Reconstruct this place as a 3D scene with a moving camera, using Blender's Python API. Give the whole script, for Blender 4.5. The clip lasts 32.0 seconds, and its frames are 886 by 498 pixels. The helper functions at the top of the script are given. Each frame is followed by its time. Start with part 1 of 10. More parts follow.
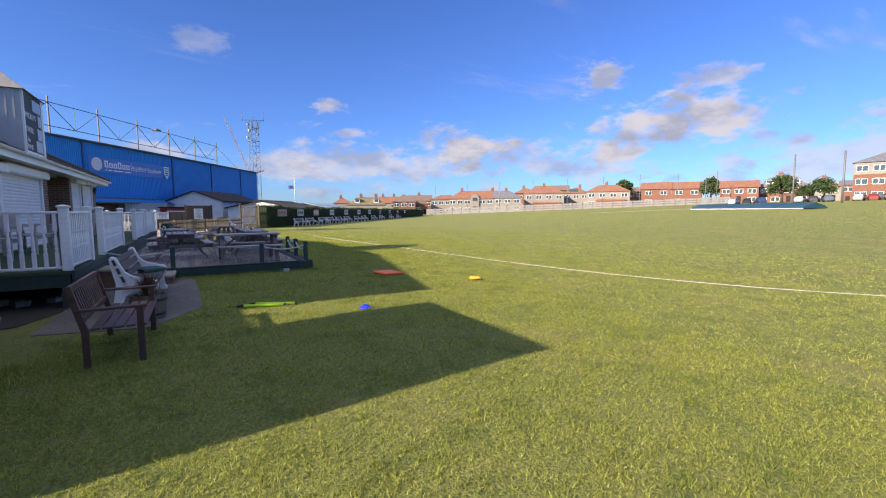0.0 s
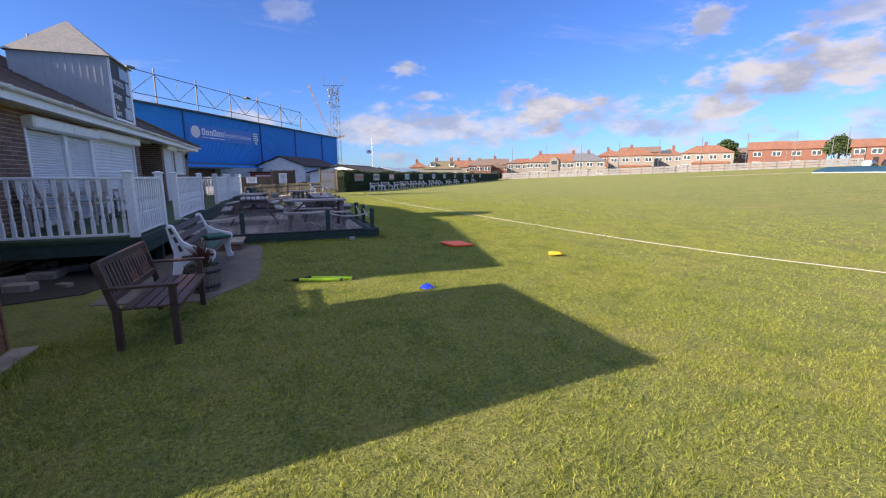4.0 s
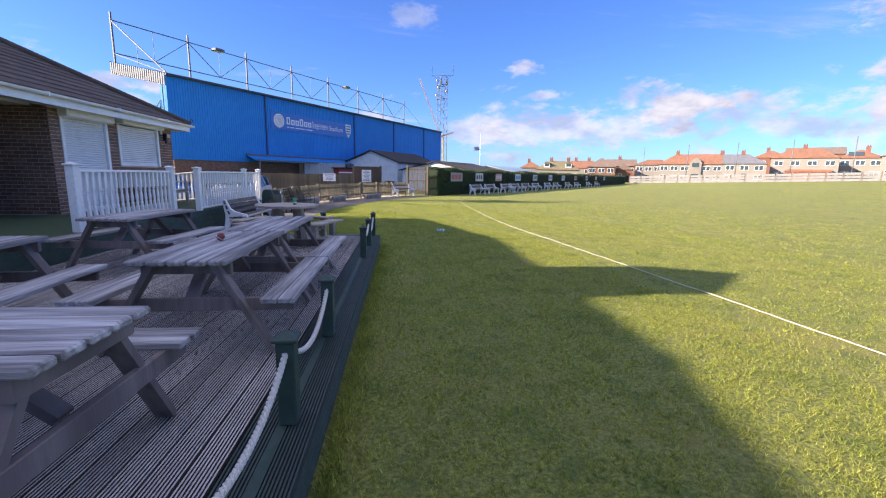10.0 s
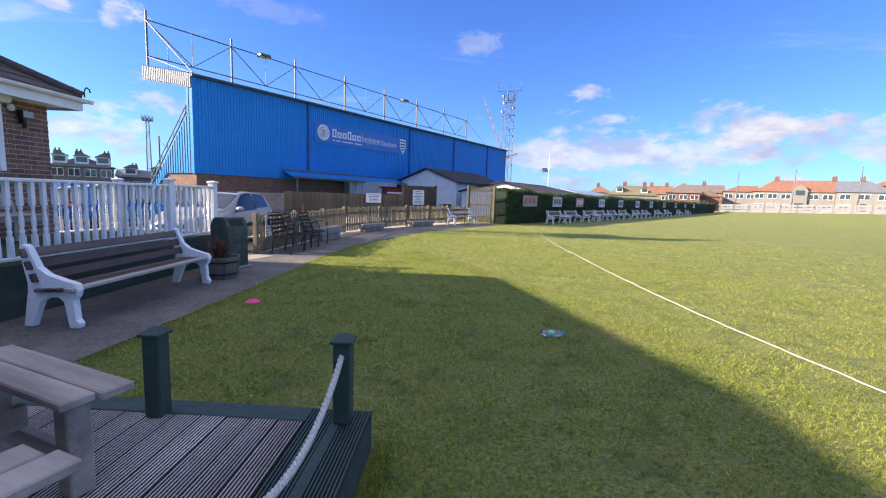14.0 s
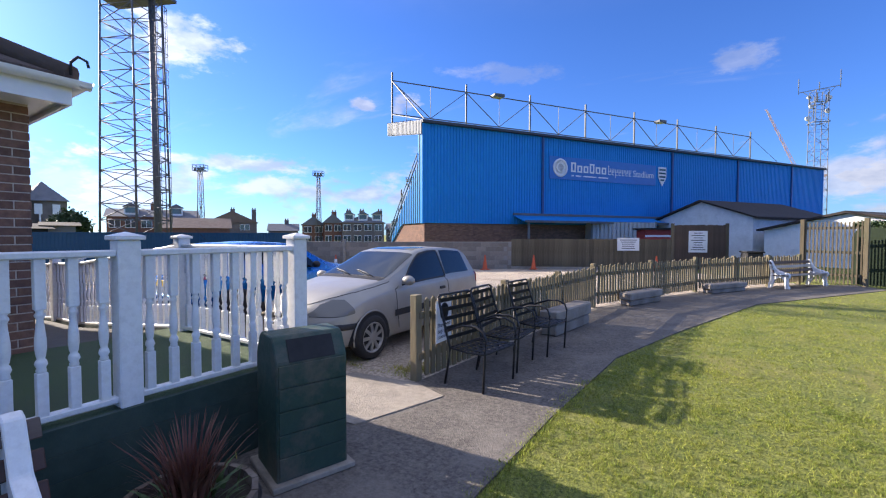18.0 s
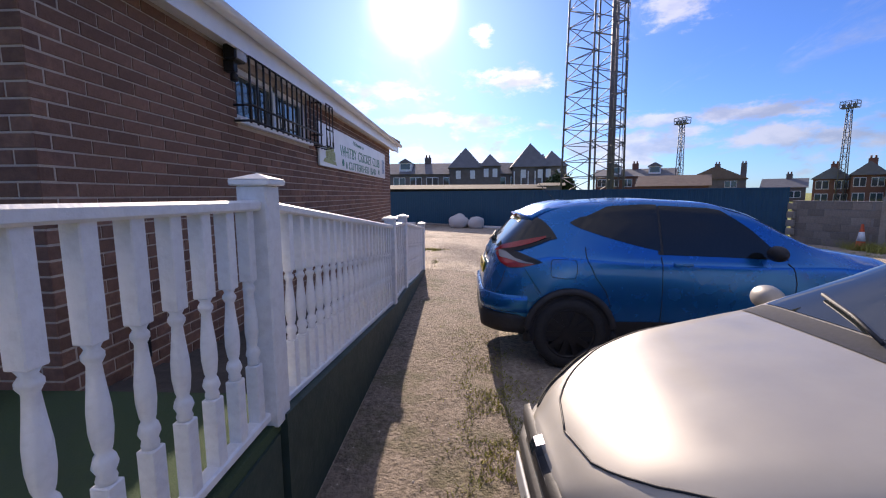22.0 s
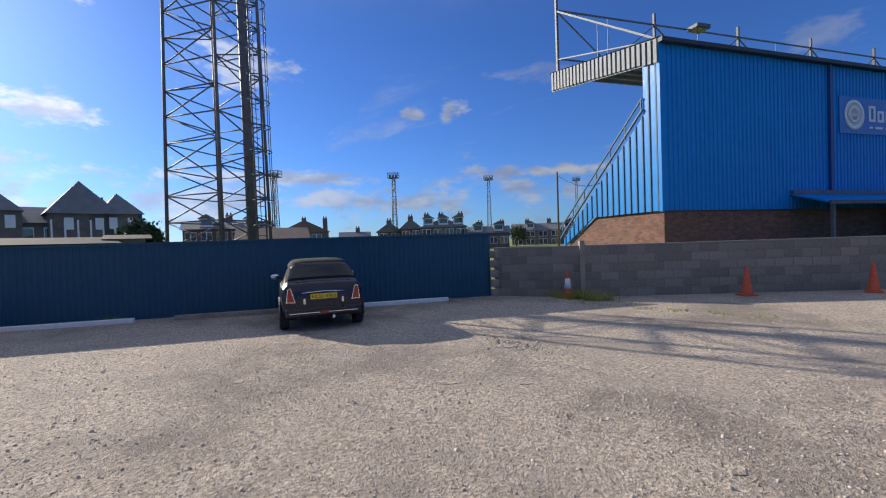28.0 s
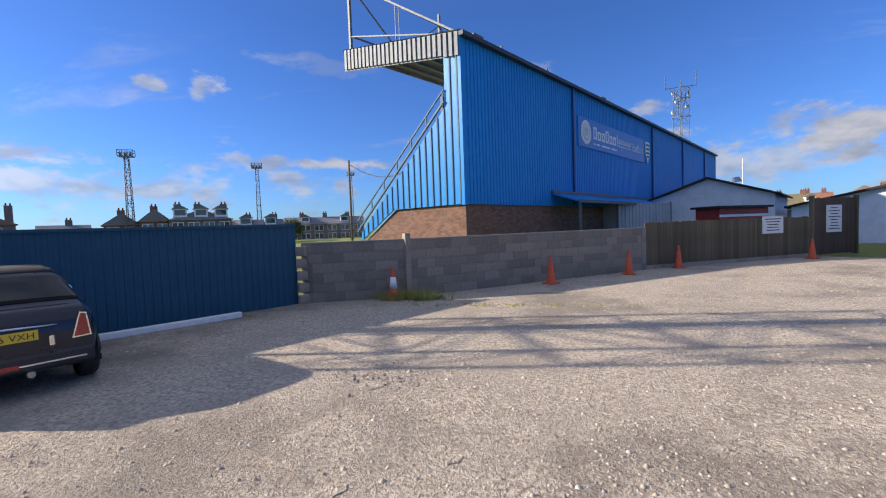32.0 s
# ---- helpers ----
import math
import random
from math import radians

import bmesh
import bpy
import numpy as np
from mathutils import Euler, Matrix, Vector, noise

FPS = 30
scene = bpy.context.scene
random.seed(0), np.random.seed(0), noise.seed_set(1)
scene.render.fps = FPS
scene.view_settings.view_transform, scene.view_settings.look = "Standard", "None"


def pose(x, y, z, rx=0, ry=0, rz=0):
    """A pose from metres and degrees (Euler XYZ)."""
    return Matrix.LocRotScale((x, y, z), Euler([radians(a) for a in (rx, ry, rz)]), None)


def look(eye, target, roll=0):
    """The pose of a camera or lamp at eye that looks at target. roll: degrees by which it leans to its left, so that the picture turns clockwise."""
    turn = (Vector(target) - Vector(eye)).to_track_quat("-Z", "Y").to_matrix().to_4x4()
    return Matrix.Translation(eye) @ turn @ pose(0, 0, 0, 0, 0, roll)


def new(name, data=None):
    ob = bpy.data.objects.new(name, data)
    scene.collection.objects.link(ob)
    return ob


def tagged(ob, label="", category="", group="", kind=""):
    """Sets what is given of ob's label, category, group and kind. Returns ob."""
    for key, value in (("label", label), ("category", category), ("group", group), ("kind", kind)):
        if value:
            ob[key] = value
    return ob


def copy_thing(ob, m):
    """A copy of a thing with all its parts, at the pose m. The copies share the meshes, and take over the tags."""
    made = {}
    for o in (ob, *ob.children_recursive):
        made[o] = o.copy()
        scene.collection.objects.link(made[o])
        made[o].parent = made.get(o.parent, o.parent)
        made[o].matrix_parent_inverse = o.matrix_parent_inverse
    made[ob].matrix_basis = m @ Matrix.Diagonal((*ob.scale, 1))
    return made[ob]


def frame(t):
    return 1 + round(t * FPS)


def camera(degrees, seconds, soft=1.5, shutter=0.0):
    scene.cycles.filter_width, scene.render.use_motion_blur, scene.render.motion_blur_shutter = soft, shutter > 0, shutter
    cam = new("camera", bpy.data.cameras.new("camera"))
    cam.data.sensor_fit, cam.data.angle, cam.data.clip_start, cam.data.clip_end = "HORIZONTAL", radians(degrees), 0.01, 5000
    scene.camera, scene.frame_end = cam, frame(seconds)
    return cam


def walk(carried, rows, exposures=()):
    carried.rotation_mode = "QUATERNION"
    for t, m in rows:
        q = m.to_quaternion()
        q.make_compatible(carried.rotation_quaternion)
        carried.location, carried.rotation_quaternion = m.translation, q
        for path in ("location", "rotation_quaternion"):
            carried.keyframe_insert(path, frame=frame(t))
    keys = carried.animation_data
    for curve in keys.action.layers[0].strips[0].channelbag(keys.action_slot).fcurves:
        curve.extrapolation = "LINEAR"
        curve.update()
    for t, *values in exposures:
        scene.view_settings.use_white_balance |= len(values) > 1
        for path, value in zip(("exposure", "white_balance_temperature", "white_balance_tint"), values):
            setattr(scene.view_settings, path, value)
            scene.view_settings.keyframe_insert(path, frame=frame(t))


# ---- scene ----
cam = camera(92.4, 32.0, 1.15)
PATH = [
    (0, (-2.629, -11.376, 1.517), (-1.628, -9.654, 1.338), -0.3),
    (0.5, (-2.606, -11.407, 1.516), (-1.491, -9.757, 1.335), 0.4),
    (1, (-2.641, -11.362, 1.515), (-1.597, -9.666, 1.331), 0.8),
    (1.5, (-2.688, -11.363, 1.517), (-1.858, -9.553, 1.329), 0.9),
    (2, (-2.702, -11.394, 1.542), (-1.973, -9.539, 1.369), -0.7),
    (2.5, (-2.678, -11.369, 1.533), (-1.955, -9.511, 1.374), -0.9),
    (4.5, (-1.793, -9.924, 1.531), (-1.125, -8.076, 1.156), -0.3),
    (5, (-1.397, -9.212, 1.545), (-0.713, -7.368, 1.182), -0.1),
    (5.5, (-1.039, -8.458, 1.543), (-0.418, -6.592, 1.178), 0.8),
    (6, (-0.805, -7.621, 1.513), (-0.281, -5.741, 1.079), 4.2),
    (6.5, (-0.537, -6.828, 1.498), (-0.060, -4.925, 1.109), 2.0),
    (7, (-0.408, -5.961, 1.484), (-0.038, -4.024, 1.150), 3.0),
    (7.5, (-0.167, -5.119, 1.478), (0.200, -3.177, 1.176), 1.6),
    (8, (-0.009, -4.293, 1.486), (0.288, -2.336, 1.199), 2.3),
    (8.5, (0.162, -3.423, 1.495), (0.466, -1.468, 1.199), 2.0),
    (9, (0.254, -2.486, 1.512), (0.540, -0.541, 1.143), 2.5),
    (9.5, (0.331, -1.632, 1.560), (0.599, 0.310, 1.166), 2.5),
    (10, (0.451, -0.734, 1.558), (0.649, 1.226, 1.214), 1.0),
    (10.5, (0.474, 0.169, 1.537), (0.643, 2.138, 1.229), 2.5),
    (11, (0.540, 1.056, 1.569), (0.589, 3.036, 1.295), -0.9),
    (11.5, (0.501, 2.051, 1.519), (0.472, 4.040, 1.313), 1.9),
    (12, (0.538, 2.891, 1.488), (0.472, 4.876, 1.249), -1.6),
    (12.5, (0.486, 3.784, 1.441), (0.342, 5.758, 1.158), 1.4),
    (13, (0.541, 4.548, 1.463), (0.408, 6.526, 1.203), 0.5),
    (13.5, (0.500, 5.380, 1.485), (0.382, 7.361, 1.236), 1.6),
    (15.5, (0.313, 8.649, 1.612), (0.367, 10.633, 1.367), 1.2),
    (16, (0.076, 9.307, 1.599), (-0.410, 11.235, 1.384), 2.3),
    (16.5, (-0.216, 10.052, 1.590), (-1.155, 11.809, 1.419), 0.9),
    (17, (-0.645, 10.715, 1.588), (-1.794, 12.341, 1.400), 2.1),
    (17.5, (-1.039, 11.473, 1.577), (-2.196, 13.099, 1.450), 1.5),
    (18, (-1.418, 12.181, 1.632), (-2.515, 13.852, 1.567), 0.1),
    (18.5, (-1.804, 12.852, 1.652), (-2.792, 14.590, 1.586), 0.2),
    (19, (-2.097, 13.458, 1.660), (-3.214, 15.116, 1.608), 0.4),
    (19.5, (-2.518, 13.972, 1.596), (-3.904, 15.410, 1.499), 4.1),
    (20, (-2.895, 14.407, 1.561), (-4.697, 15.268, 1.447), 1.9),
    (20.5, (-3.306, 14.760, 1.589), (-5.258, 15.178, 1.463), 1.0),
    (21, (-3.704, 15.033, 1.622), (-5.666, 15.409, 1.524), 0.7),
    (21.5, (-4.125, 15.278, 1.601), (-6.093, 15.618, 1.505), 0.4),
    (22, (-4.594, 15.281, 1.550), (-6.576, 15.189, 1.297), -0.3),
    (22.5, (-5.143, 15.241, 1.545), (-7.115, 15.015, 1.298), 0.0),
    (23, (-5.765, 15.235, 1.552), (-7.713, 14.810, 1.398), -1.7),
    (23.5, (-6.395, 15.171, 1.518), (-8.362, 14.843, 1.361), 0.4),
    (24, (-7.030, 15.156, 1.506), (-9.008, 14.905, 1.354), 1.1),
    (24.5, (-7.630, 15.083, 1.545), (-9.604, 14.809, 1.371), 2.2),
    (26.5, (-10.522, 15.041, 1.541), (-12.470, 15.474, 1.409), -2.7),
    (27, (-11.040, 15.202, 1.540), (-12.861, 16.009, 1.369), -2.4),
    (27.5, (-11.525, 15.518, 1.529), (-12.999, 16.856, 1.343), -1.1),
    (28, (-11.955, 15.868, 1.542), (-13.250, 17.392, 1.505), -1.9),
    (28.5, (-12.347, 16.187, 1.502), (-13.250, 17.970, 1.456), 0.6),
    (29, (-12.638, 16.493, 1.495), (-13.477, 18.308, 1.453), -0.7),
    (29.5, (-12.889, 16.750, 1.534), (-13.743, 18.559, 1.504), -1.6),
    (30, (-13.179, 16.847, 1.556), (-14.012, 18.665, 1.533), -0.7),
    (30.5, (-13.377, 16.954, 1.533), (-14.206, 18.774, 1.499), -0.8),
    (31, (-13.534, 17.086, 1.541), (-14.501, 18.836, 1.511), -0.8),
    (31.5, (-13.677, 17.136, 1.536), (-14.549, 18.935, 1.479), -1.8),
    (32, (-13.742, 17.127, 1.534), (-14.101, 19.092, 1.434), -2.1),
]
EXPOSURES = [(0, 1.25, 6750, 21), (2.5, 1.25, 6750, 21), (5, 1.45, 6750, 21), (7, 1.6, 6850, 22), (10, 1.66, 6700, 22), (12, 1.72, 6450, 18), (13.5, 1.66, 6500, 19), (16, 1.6, 6500, 22), (17, 1.58, 6300, 18), (19, 1.3, 6400, 20),
             (20, 1.25, 6600, 24), (21, 1.05, 6650, 25), (22, 0.9, 6700, 24), (23, 1.15, 6600, 24), (24, 1.32, 6500, 24), (26.5, 0.48, 6200, 15), (28, 0.58, 6200, 14), (29, 0.8, 6250, 14), (32, 0.97, 6400, 15)]
walk(cam, [(t, look(eye, target, roll)) for t, eye, target, roll in PATH], EXPOSURES)

# ---- world and sun ----
SUN_DIR = Vector((-0.918, -0.100, 0.384)).normalized()
SUN_EL = math.asin(SUN_DIR.z)


def build_world():
    w = bpy.data.worlds.new("sky")
    scene.world = w
    w.use_nodes = True
    nt = w.node_tree
    nt.nodes.clear()
    N, L = nt.nodes.new, nt.links.new
    out, bg = N("ShaderNodeOutputWorld"), N("ShaderNodeBackground")
    sky = N("ShaderNodeTexSky")
    sky.sky_type, sky.sun_disc = "NISHITA", False
    sky.sun_elevation = SUN_EL
    sky.sun_rotation = math.atan2(SUN_DIR.x, SUN_DIR.y)
    sky.air_density, sky.dust_density, sky.ozone_density, sky.altitude = 1.0, 0.35, 2.2, 20
    tc, sep = N("ShaderNodeTexCoord"), N("ShaderNodeSeparateXYZ")
    L(tc.outputs["Generated"], sep.inputs[0])

    def m(op, a, b=None, c=None, clamp=False):
        n = N("ShaderNodeMath")
        n.operation, n.use_clamp = op, clamp
        for i, v in enumerate((a, b, c)):
            if v is None:
                continue
            if isinstance(v, (int, float)):
                n.inputs[i].default_value = v
            else:
                L(v, n.inputs[i])
        return n.outputs[0]

    def ramp(v, lo, hi):
        n = N("ShaderNodeMapRange")
        n.interpolation_type = "SMOOTHSTEP"
        L(v, n.inputs[0])
        n.inputs[1].default_value, n.inputs[2].default_value = lo, hi
        return n.outputs[0]

    def noise_tex(vec, scale, detail, rough, dist=0.0):
        n = N("ShaderNodeTexNoise")
        L(vec, n.inputs["Vector"])
        n.inputs["Scale"].default_value, n.inputs["Detail"].default_value = scale, detail
        n.inputs["Roughness"].default_value, n.inputs["Distortion"].default_value = rough, dist
        return n.outputs["Fac"]

    # clouds lie on a flat layer: direction divided by its height
    zc = m("MAXIMUM", sep.outputs[2], 0.0)
    den = m("ADD", zc, 0.12)
    cx, cy = m("DIVIDE", sep.outputs[0], den), m("DIVIDE", sep.outputs[1], den)
    comb = N("ShaderNodeCombineXYZ")
    L(cx, comb.inputs[0])
    L(cy, comb.inputs[1])
    # streaky high cloud
    mp = N("ShaderNodeMapping")
    L(comb.outputs[0], mp.inputs[0])
    mp.inputs["Rotation"].default_value = (0, 0, 0.5)
    mp.inputs["Scale"].default_value = (0.5, 1.5, 1)
    mp.inputs["Location"].default_value = (3.1, 0.7, 0)
    high = m("MULTIPLY", ramp(noise_tex(mp.outputs[0], 1.3, 9, 0.62, 0.6), 0.56, 0.80), 0.55)
    # an added thin veil, thicker overhead and out of view, for more fill light
    fill_veil = m("MULTIPLY", ramp(sep.outputs[2], 0.42, 0.80), m("MULTIPLY_ADD", noise_tex(mp.outputs[0], 0.8, 6, 0.6, 0.8), 0.9, 0.15), clamp=True)
    high = m("MAXIMUM", high, fill_veil)
    # low cumulus bank near the horizon: round tops
    mp2 = N("ShaderNodeMapping")
    L(tc.outputs["Generated"], mp2.inputs[0])
    mp2.inputs["Scale"].default_value = (1, 1, 2.2)
    n2 = noise_tex(mp2.outputs[0], 7.0, 9, 0.58, 0.15)
    bank = m("ADD", n2, m("MULTIPLY", m("ABSOLUTE", m("SUBTRACT", sep.outputs[2], 0.095)), -1.8))
    low = m("MULTIPLY", ramp(bank, 0.425, 0.56), 0.74)
    # a few larger heaps
    heaps = 0.0
    billow = m("MULTIPLY", m("SUBTRACT", noise_tex(mp2.outputs[0], 17, 8, 0.62), 0.5), 2.6)
    for az, el, wid, hgt, thick in CLOUDS:
        d = Vector((math.sin(radians(az)) * math.cos(radians(el)), math.cos(radians(az)) * math.cos(radians(el)), math.sin(radians(el))))
        vs = N("ShaderNodeVectorMath")
        vs.operation = "SUBTRACT"
        L(tc.outputs["Generated"], vs.inputs[0])
        vs.inputs[1].default_value = d
        vm = N("ShaderNodeVectorMath")
        vm.operation = "MULTIPLY"
        L(vs.outputs[0], vm.inputs[0])
        vm.inputs[1].default_value = (1 / wid, 1 / wid, 1 / hgt)
        ln = N("ShaderNodeVectorMath")
        ln.operation = "LENGTH"
        L(vm.outputs[0], ln.inputs[0])
        e = m("ADD", m("SUBTRACT", 1.0, ln.outputs["Value"]), billow)
        puff = m("MULTIPLY", ramp(e, 0.05, 0.75), thick)
        heaps = m("MAXIMUM", heaps, puff) if heaps else puff
    cover = m("MAXIMUM", m("MAXIMUM", high, low), heaps, clamp=True)
    cover = m("MULTIPLY", cover, ramp(sep.outputs[2], -0.01, 0.02), clamp=True)
    shade = N("ShaderNodeMixRGB")
    L(ramp(noise_tex(mp2.outputs[0], 11, 6, 0.55), 0.35, 0.65), shade.inputs[0])
    shade.inputs[1].default_value = (1.9, 2.2, 2.8, 1)
    shade.inputs[2].default_value = (3.35, 3.5, 3.75, 1)
    lit = N("ShaderNodeMixRGB")
    lit.blend_type = "MULTIPLY"
    lit.inputs[0].default_value = 1.0
    L(shade.outputs[0], lit.inputs[1])
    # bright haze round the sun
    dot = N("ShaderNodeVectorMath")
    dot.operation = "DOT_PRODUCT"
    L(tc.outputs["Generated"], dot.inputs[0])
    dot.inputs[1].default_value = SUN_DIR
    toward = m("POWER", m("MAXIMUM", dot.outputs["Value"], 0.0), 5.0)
    # cloud overhead is brightened further as fill; cloud towards the sun too
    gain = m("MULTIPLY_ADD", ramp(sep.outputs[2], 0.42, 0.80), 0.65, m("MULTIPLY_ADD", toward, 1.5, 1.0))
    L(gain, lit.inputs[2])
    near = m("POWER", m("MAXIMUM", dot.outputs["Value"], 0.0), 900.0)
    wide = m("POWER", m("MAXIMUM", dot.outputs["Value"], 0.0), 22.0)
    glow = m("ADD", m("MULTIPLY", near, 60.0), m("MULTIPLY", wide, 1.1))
    hue = N("ShaderNodeMixRGB")
    hue.blend_type = "MULTIPLY"
    hue.inputs[0].default_value = 1.0
    L(sky.outputs[0], hue.inputs[1])
    hue.inputs[2].default_value = SKY_TINT
    mix = N("ShaderNodeMixRGB")
    L(cover, mix.inputs[0])
    L(hue.outputs[0], mix.inputs[1])
    L(lit.outputs[0], mix.inputs[2])
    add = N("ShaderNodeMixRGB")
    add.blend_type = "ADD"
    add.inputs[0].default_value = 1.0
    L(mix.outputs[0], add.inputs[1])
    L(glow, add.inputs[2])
    L(add.outputs[0], bg.inputs[0])
    bg.inputs[1].default_value = SKY_STRENGTH
    L(bg.outputs[0], out.inputs[0])


SKY_STRENGTH = 0.085
SKY_TINT = (0.315, 0.55, 0.99, 1)
# compass of the heaps: degrees clockwise from +y, height, widths
CLOUDS = [
    (58.4, 10.1, 0.197, 0.063, 1), (49.9, 15.7, 0.062, 0.041, 0.9), (62.2, 14.5, 0.079, 0.032, 0.8), (37.4, 8.2, 0.112, 0.032, 1),
    (51.1, 6.9, 0.132, 0.039, 1), (69.5, 6.9, 0.052, 0.028, 0.8), (15.1, 13.0, 0.067, 0.017, 0.8), (18.5, 9.8, 0.057, 0.014, 0.7),
    (21.0, 6.0, 0.218, 0.048, 0.8), (11.1, 5.3, 0.086, 0.046, 0.9), (1.2, 18.6, 0.075, 0.030, 0.40), (71.0, 4.0, 0.083, 0.031, 0.7),
    (-43.8, 16.6, 0.042, 0.016, 0.8), (-38.7, 17.2, 0.042, 0.027, 0.8), (-32.0, 8.7, 0.052, 0.019, 0.8), (-23.4, 20.1, 0.120, 0.020, 0.28),
    (-84.0, 14.2, 0.13, 0.03, 1), (-64.9, 21.1, 0.103, 0.061, 0.7), (-80.2, 25.3, 0.026, 0.031, 0.8), (-56.9, 8.6, 0.172, 0.022, 0.8),
    (-87.4, 19.6, 0.03, 0.024, 0.9), (-67.0, 8.6, 0.15, 0.019, 0.7), (-24.4, 8.6, 0.202, 0.015, 0.9), (32.8, 7.8, 0.098, 0.059, 1),
    (-28.5, 20.8, 0.10, 0.018, 0.3), (-99.0, 13.0, 0.14, 0.03, 0.8), (-108, 11.0, 0.14, 0.03, 0.8), (-92, 9.5, 0.16, 0.02, 0.8),
]
build_world()
sun = new("sun", bpy.data.lights.new("sun", "SUN"))
sun.data.energy, sun.data.angle, sun.data.color = 4.05, radians(0.53), (1.0, 0.90, 0.72)
sun.matrix_world = look(SUN_DIR * 100, (0, 0, 0))


# ---- materials ----
def surf(name, c1, c2, scale=6.0, rough=0.8, metal=0.0, bump=0.25, bscale=40.0, c3=None, s3=0.6, m3=0.5, rand=0.0,
         stretch=(1, 1, 1), wave=None, dist=0.01, coat=0.0, isle=0.0, c4=None, s4=0.3, m4=0.6):
    """A surface of two colours mixed by fine noise, with stains of c3 at a large scale, grain by bump, and a change of value from object to object."""
    mt = bpy.data.materials.new(name)
    mt.use_nodes = True
    nt = mt.node_tree
    N, L = nt.nodes.new, nt.links.new
    b = nt.nodes["Principled BSDF"]
    b.inputs["Roughness"].default_value, b.inputs["Metallic"].default_value = rough, metal
    b.inputs["Coat Weight"].default_value = coat
    tc, mp = N("ShaderNodeTexCoord"), N("ShaderNodeMapping")
    L(tc.outputs["Object"], mp.inputs[0])
    mp.inputs["Scale"].default_value = stretch

    def nz(sc, detail=6, r=0.6):
        n = N("ShaderNodeTexNoise")
        L(mp.outputs[0], n.inputs["Vector"])
        n.inputs["Scale"].default_value, n.inputs["Detail"].default_value, n.inputs["Roughness"].default_value = sc, detail, r
        return n.outputs["Fac"]

    def fit(v, lo, hi):
        n = N("ShaderNodeMapRange")
        L(v, n.inputs[0])
        n.inputs[1].default_value, n.inputs[2].default_value = lo, hi
        return n.outputs[0]

    def mixc(fac, a, c):
        n = N("ShaderNodeMixRGB")
        L(fac, n.inputs[0])
        for i, v in ((1, a), (2, c)):
            if isinstance(v, tuple):
                n.inputs[i].default_value = (*v, 1)
            else:
                L(v, n.inputs[i])
        return n.outputs[0]

    col = mixc(fit(nz(scale), 0.32, 0.68), c1, c2)
    if c3:
        k = N("ShaderNodeMath")
        k.operation = "MULTIPLY"
        L(fit(nz(s3, 5, 0.65), 0.47, 0.66), k.inputs[0])
        k.inputs[1].default_value = m3
        col = mixc(k.outputs[0], col, c3)
    if c4:
        k4 = N("ShaderNodeMath")
        k4.operation = "MULTIPLY"
        L(fit(nz(s4, 8, 0.7), 0.50, 0.62), k4.inputs[0])
        k4.inputs[1].default_value = m4
        col = mixc(k4.outputs[0], col, c4)
    if rand or isle:
        oi, hs = N("ShaderNodeNewGeometry" if isle else "ShaderNodeObjectInfo"), N("ShaderNodeHueSaturation")
        rand = rand or isle
        L(col, hs.inputs["Color"])
        r = N("ShaderNodeMapRange")
        L(oi.outputs["Random Per Island" if isle else "Random"], r.inputs[0])
        r.inputs[3].default_value, r.inputs[4].default_value = 1 - rand, 1 + rand
        L(r.outputs[0], hs.inputs["Value"])
        col = hs.outputs[0]
    L(col, b.inputs["Base Color"])
    h = nz(bscale, 4, 0.6)
    rr = N("ShaderNodeMapRange")
    L(nz(scale * 1.7, 4), rr.inputs[0])
    rr.inputs[3].default_value, rr.inputs[4].default_value = max(0.02, rough - 0.12), min(1, rough + 0.12)
    L(rr.outputs[0], b.inputs["Roughness"])
    if wave:
        wv = N("ShaderNodeTexWave")
        wv.bands_direction = wave[0]
        L(tc.outputs["Object"], wv.inputs["Vector"])
        wv.inputs["Scale"].default_value = wave[1]
        wv.inputs["Distortion"].default_value = wave[2] if len(wave) > 2 else 0
        ad = N("ShaderNodeMath")
        ad.operation = "ADD"
        L(h, ad.inputs[0])
        L(wv.outputs["Fac"], ad.inputs[1])
        h = ad.outputs[0]
    if bump:
        bp = N("ShaderNodeBump")
        bp.inputs["Strength"].default_value, bp.inputs["Distance"].default_value = bump, dist
        L(h, bp.inputs["Height"])
        L(bp.outputs[0], b.inputs["Normal"])
    return mt


def glass(name, col=(0.6, 0.7, 0.72), rough=0.02, trans=0.0, dark=(0.015, 0.02, 0.024), ior=1.45):
    mt = bpy.data.materials.new(name)
    mt.use_nodes = True
    b = mt.node_tree.nodes["Principled BSDF"]
    b.inputs["Base Color"].default_value = (*(col if trans else dark), 1)
    b.inputs["Roughness"].default_value, b.inputs["Transmission Weight"].default_value = rough, trans
    b.inputs["IOR"].default_value = ior
    return mt


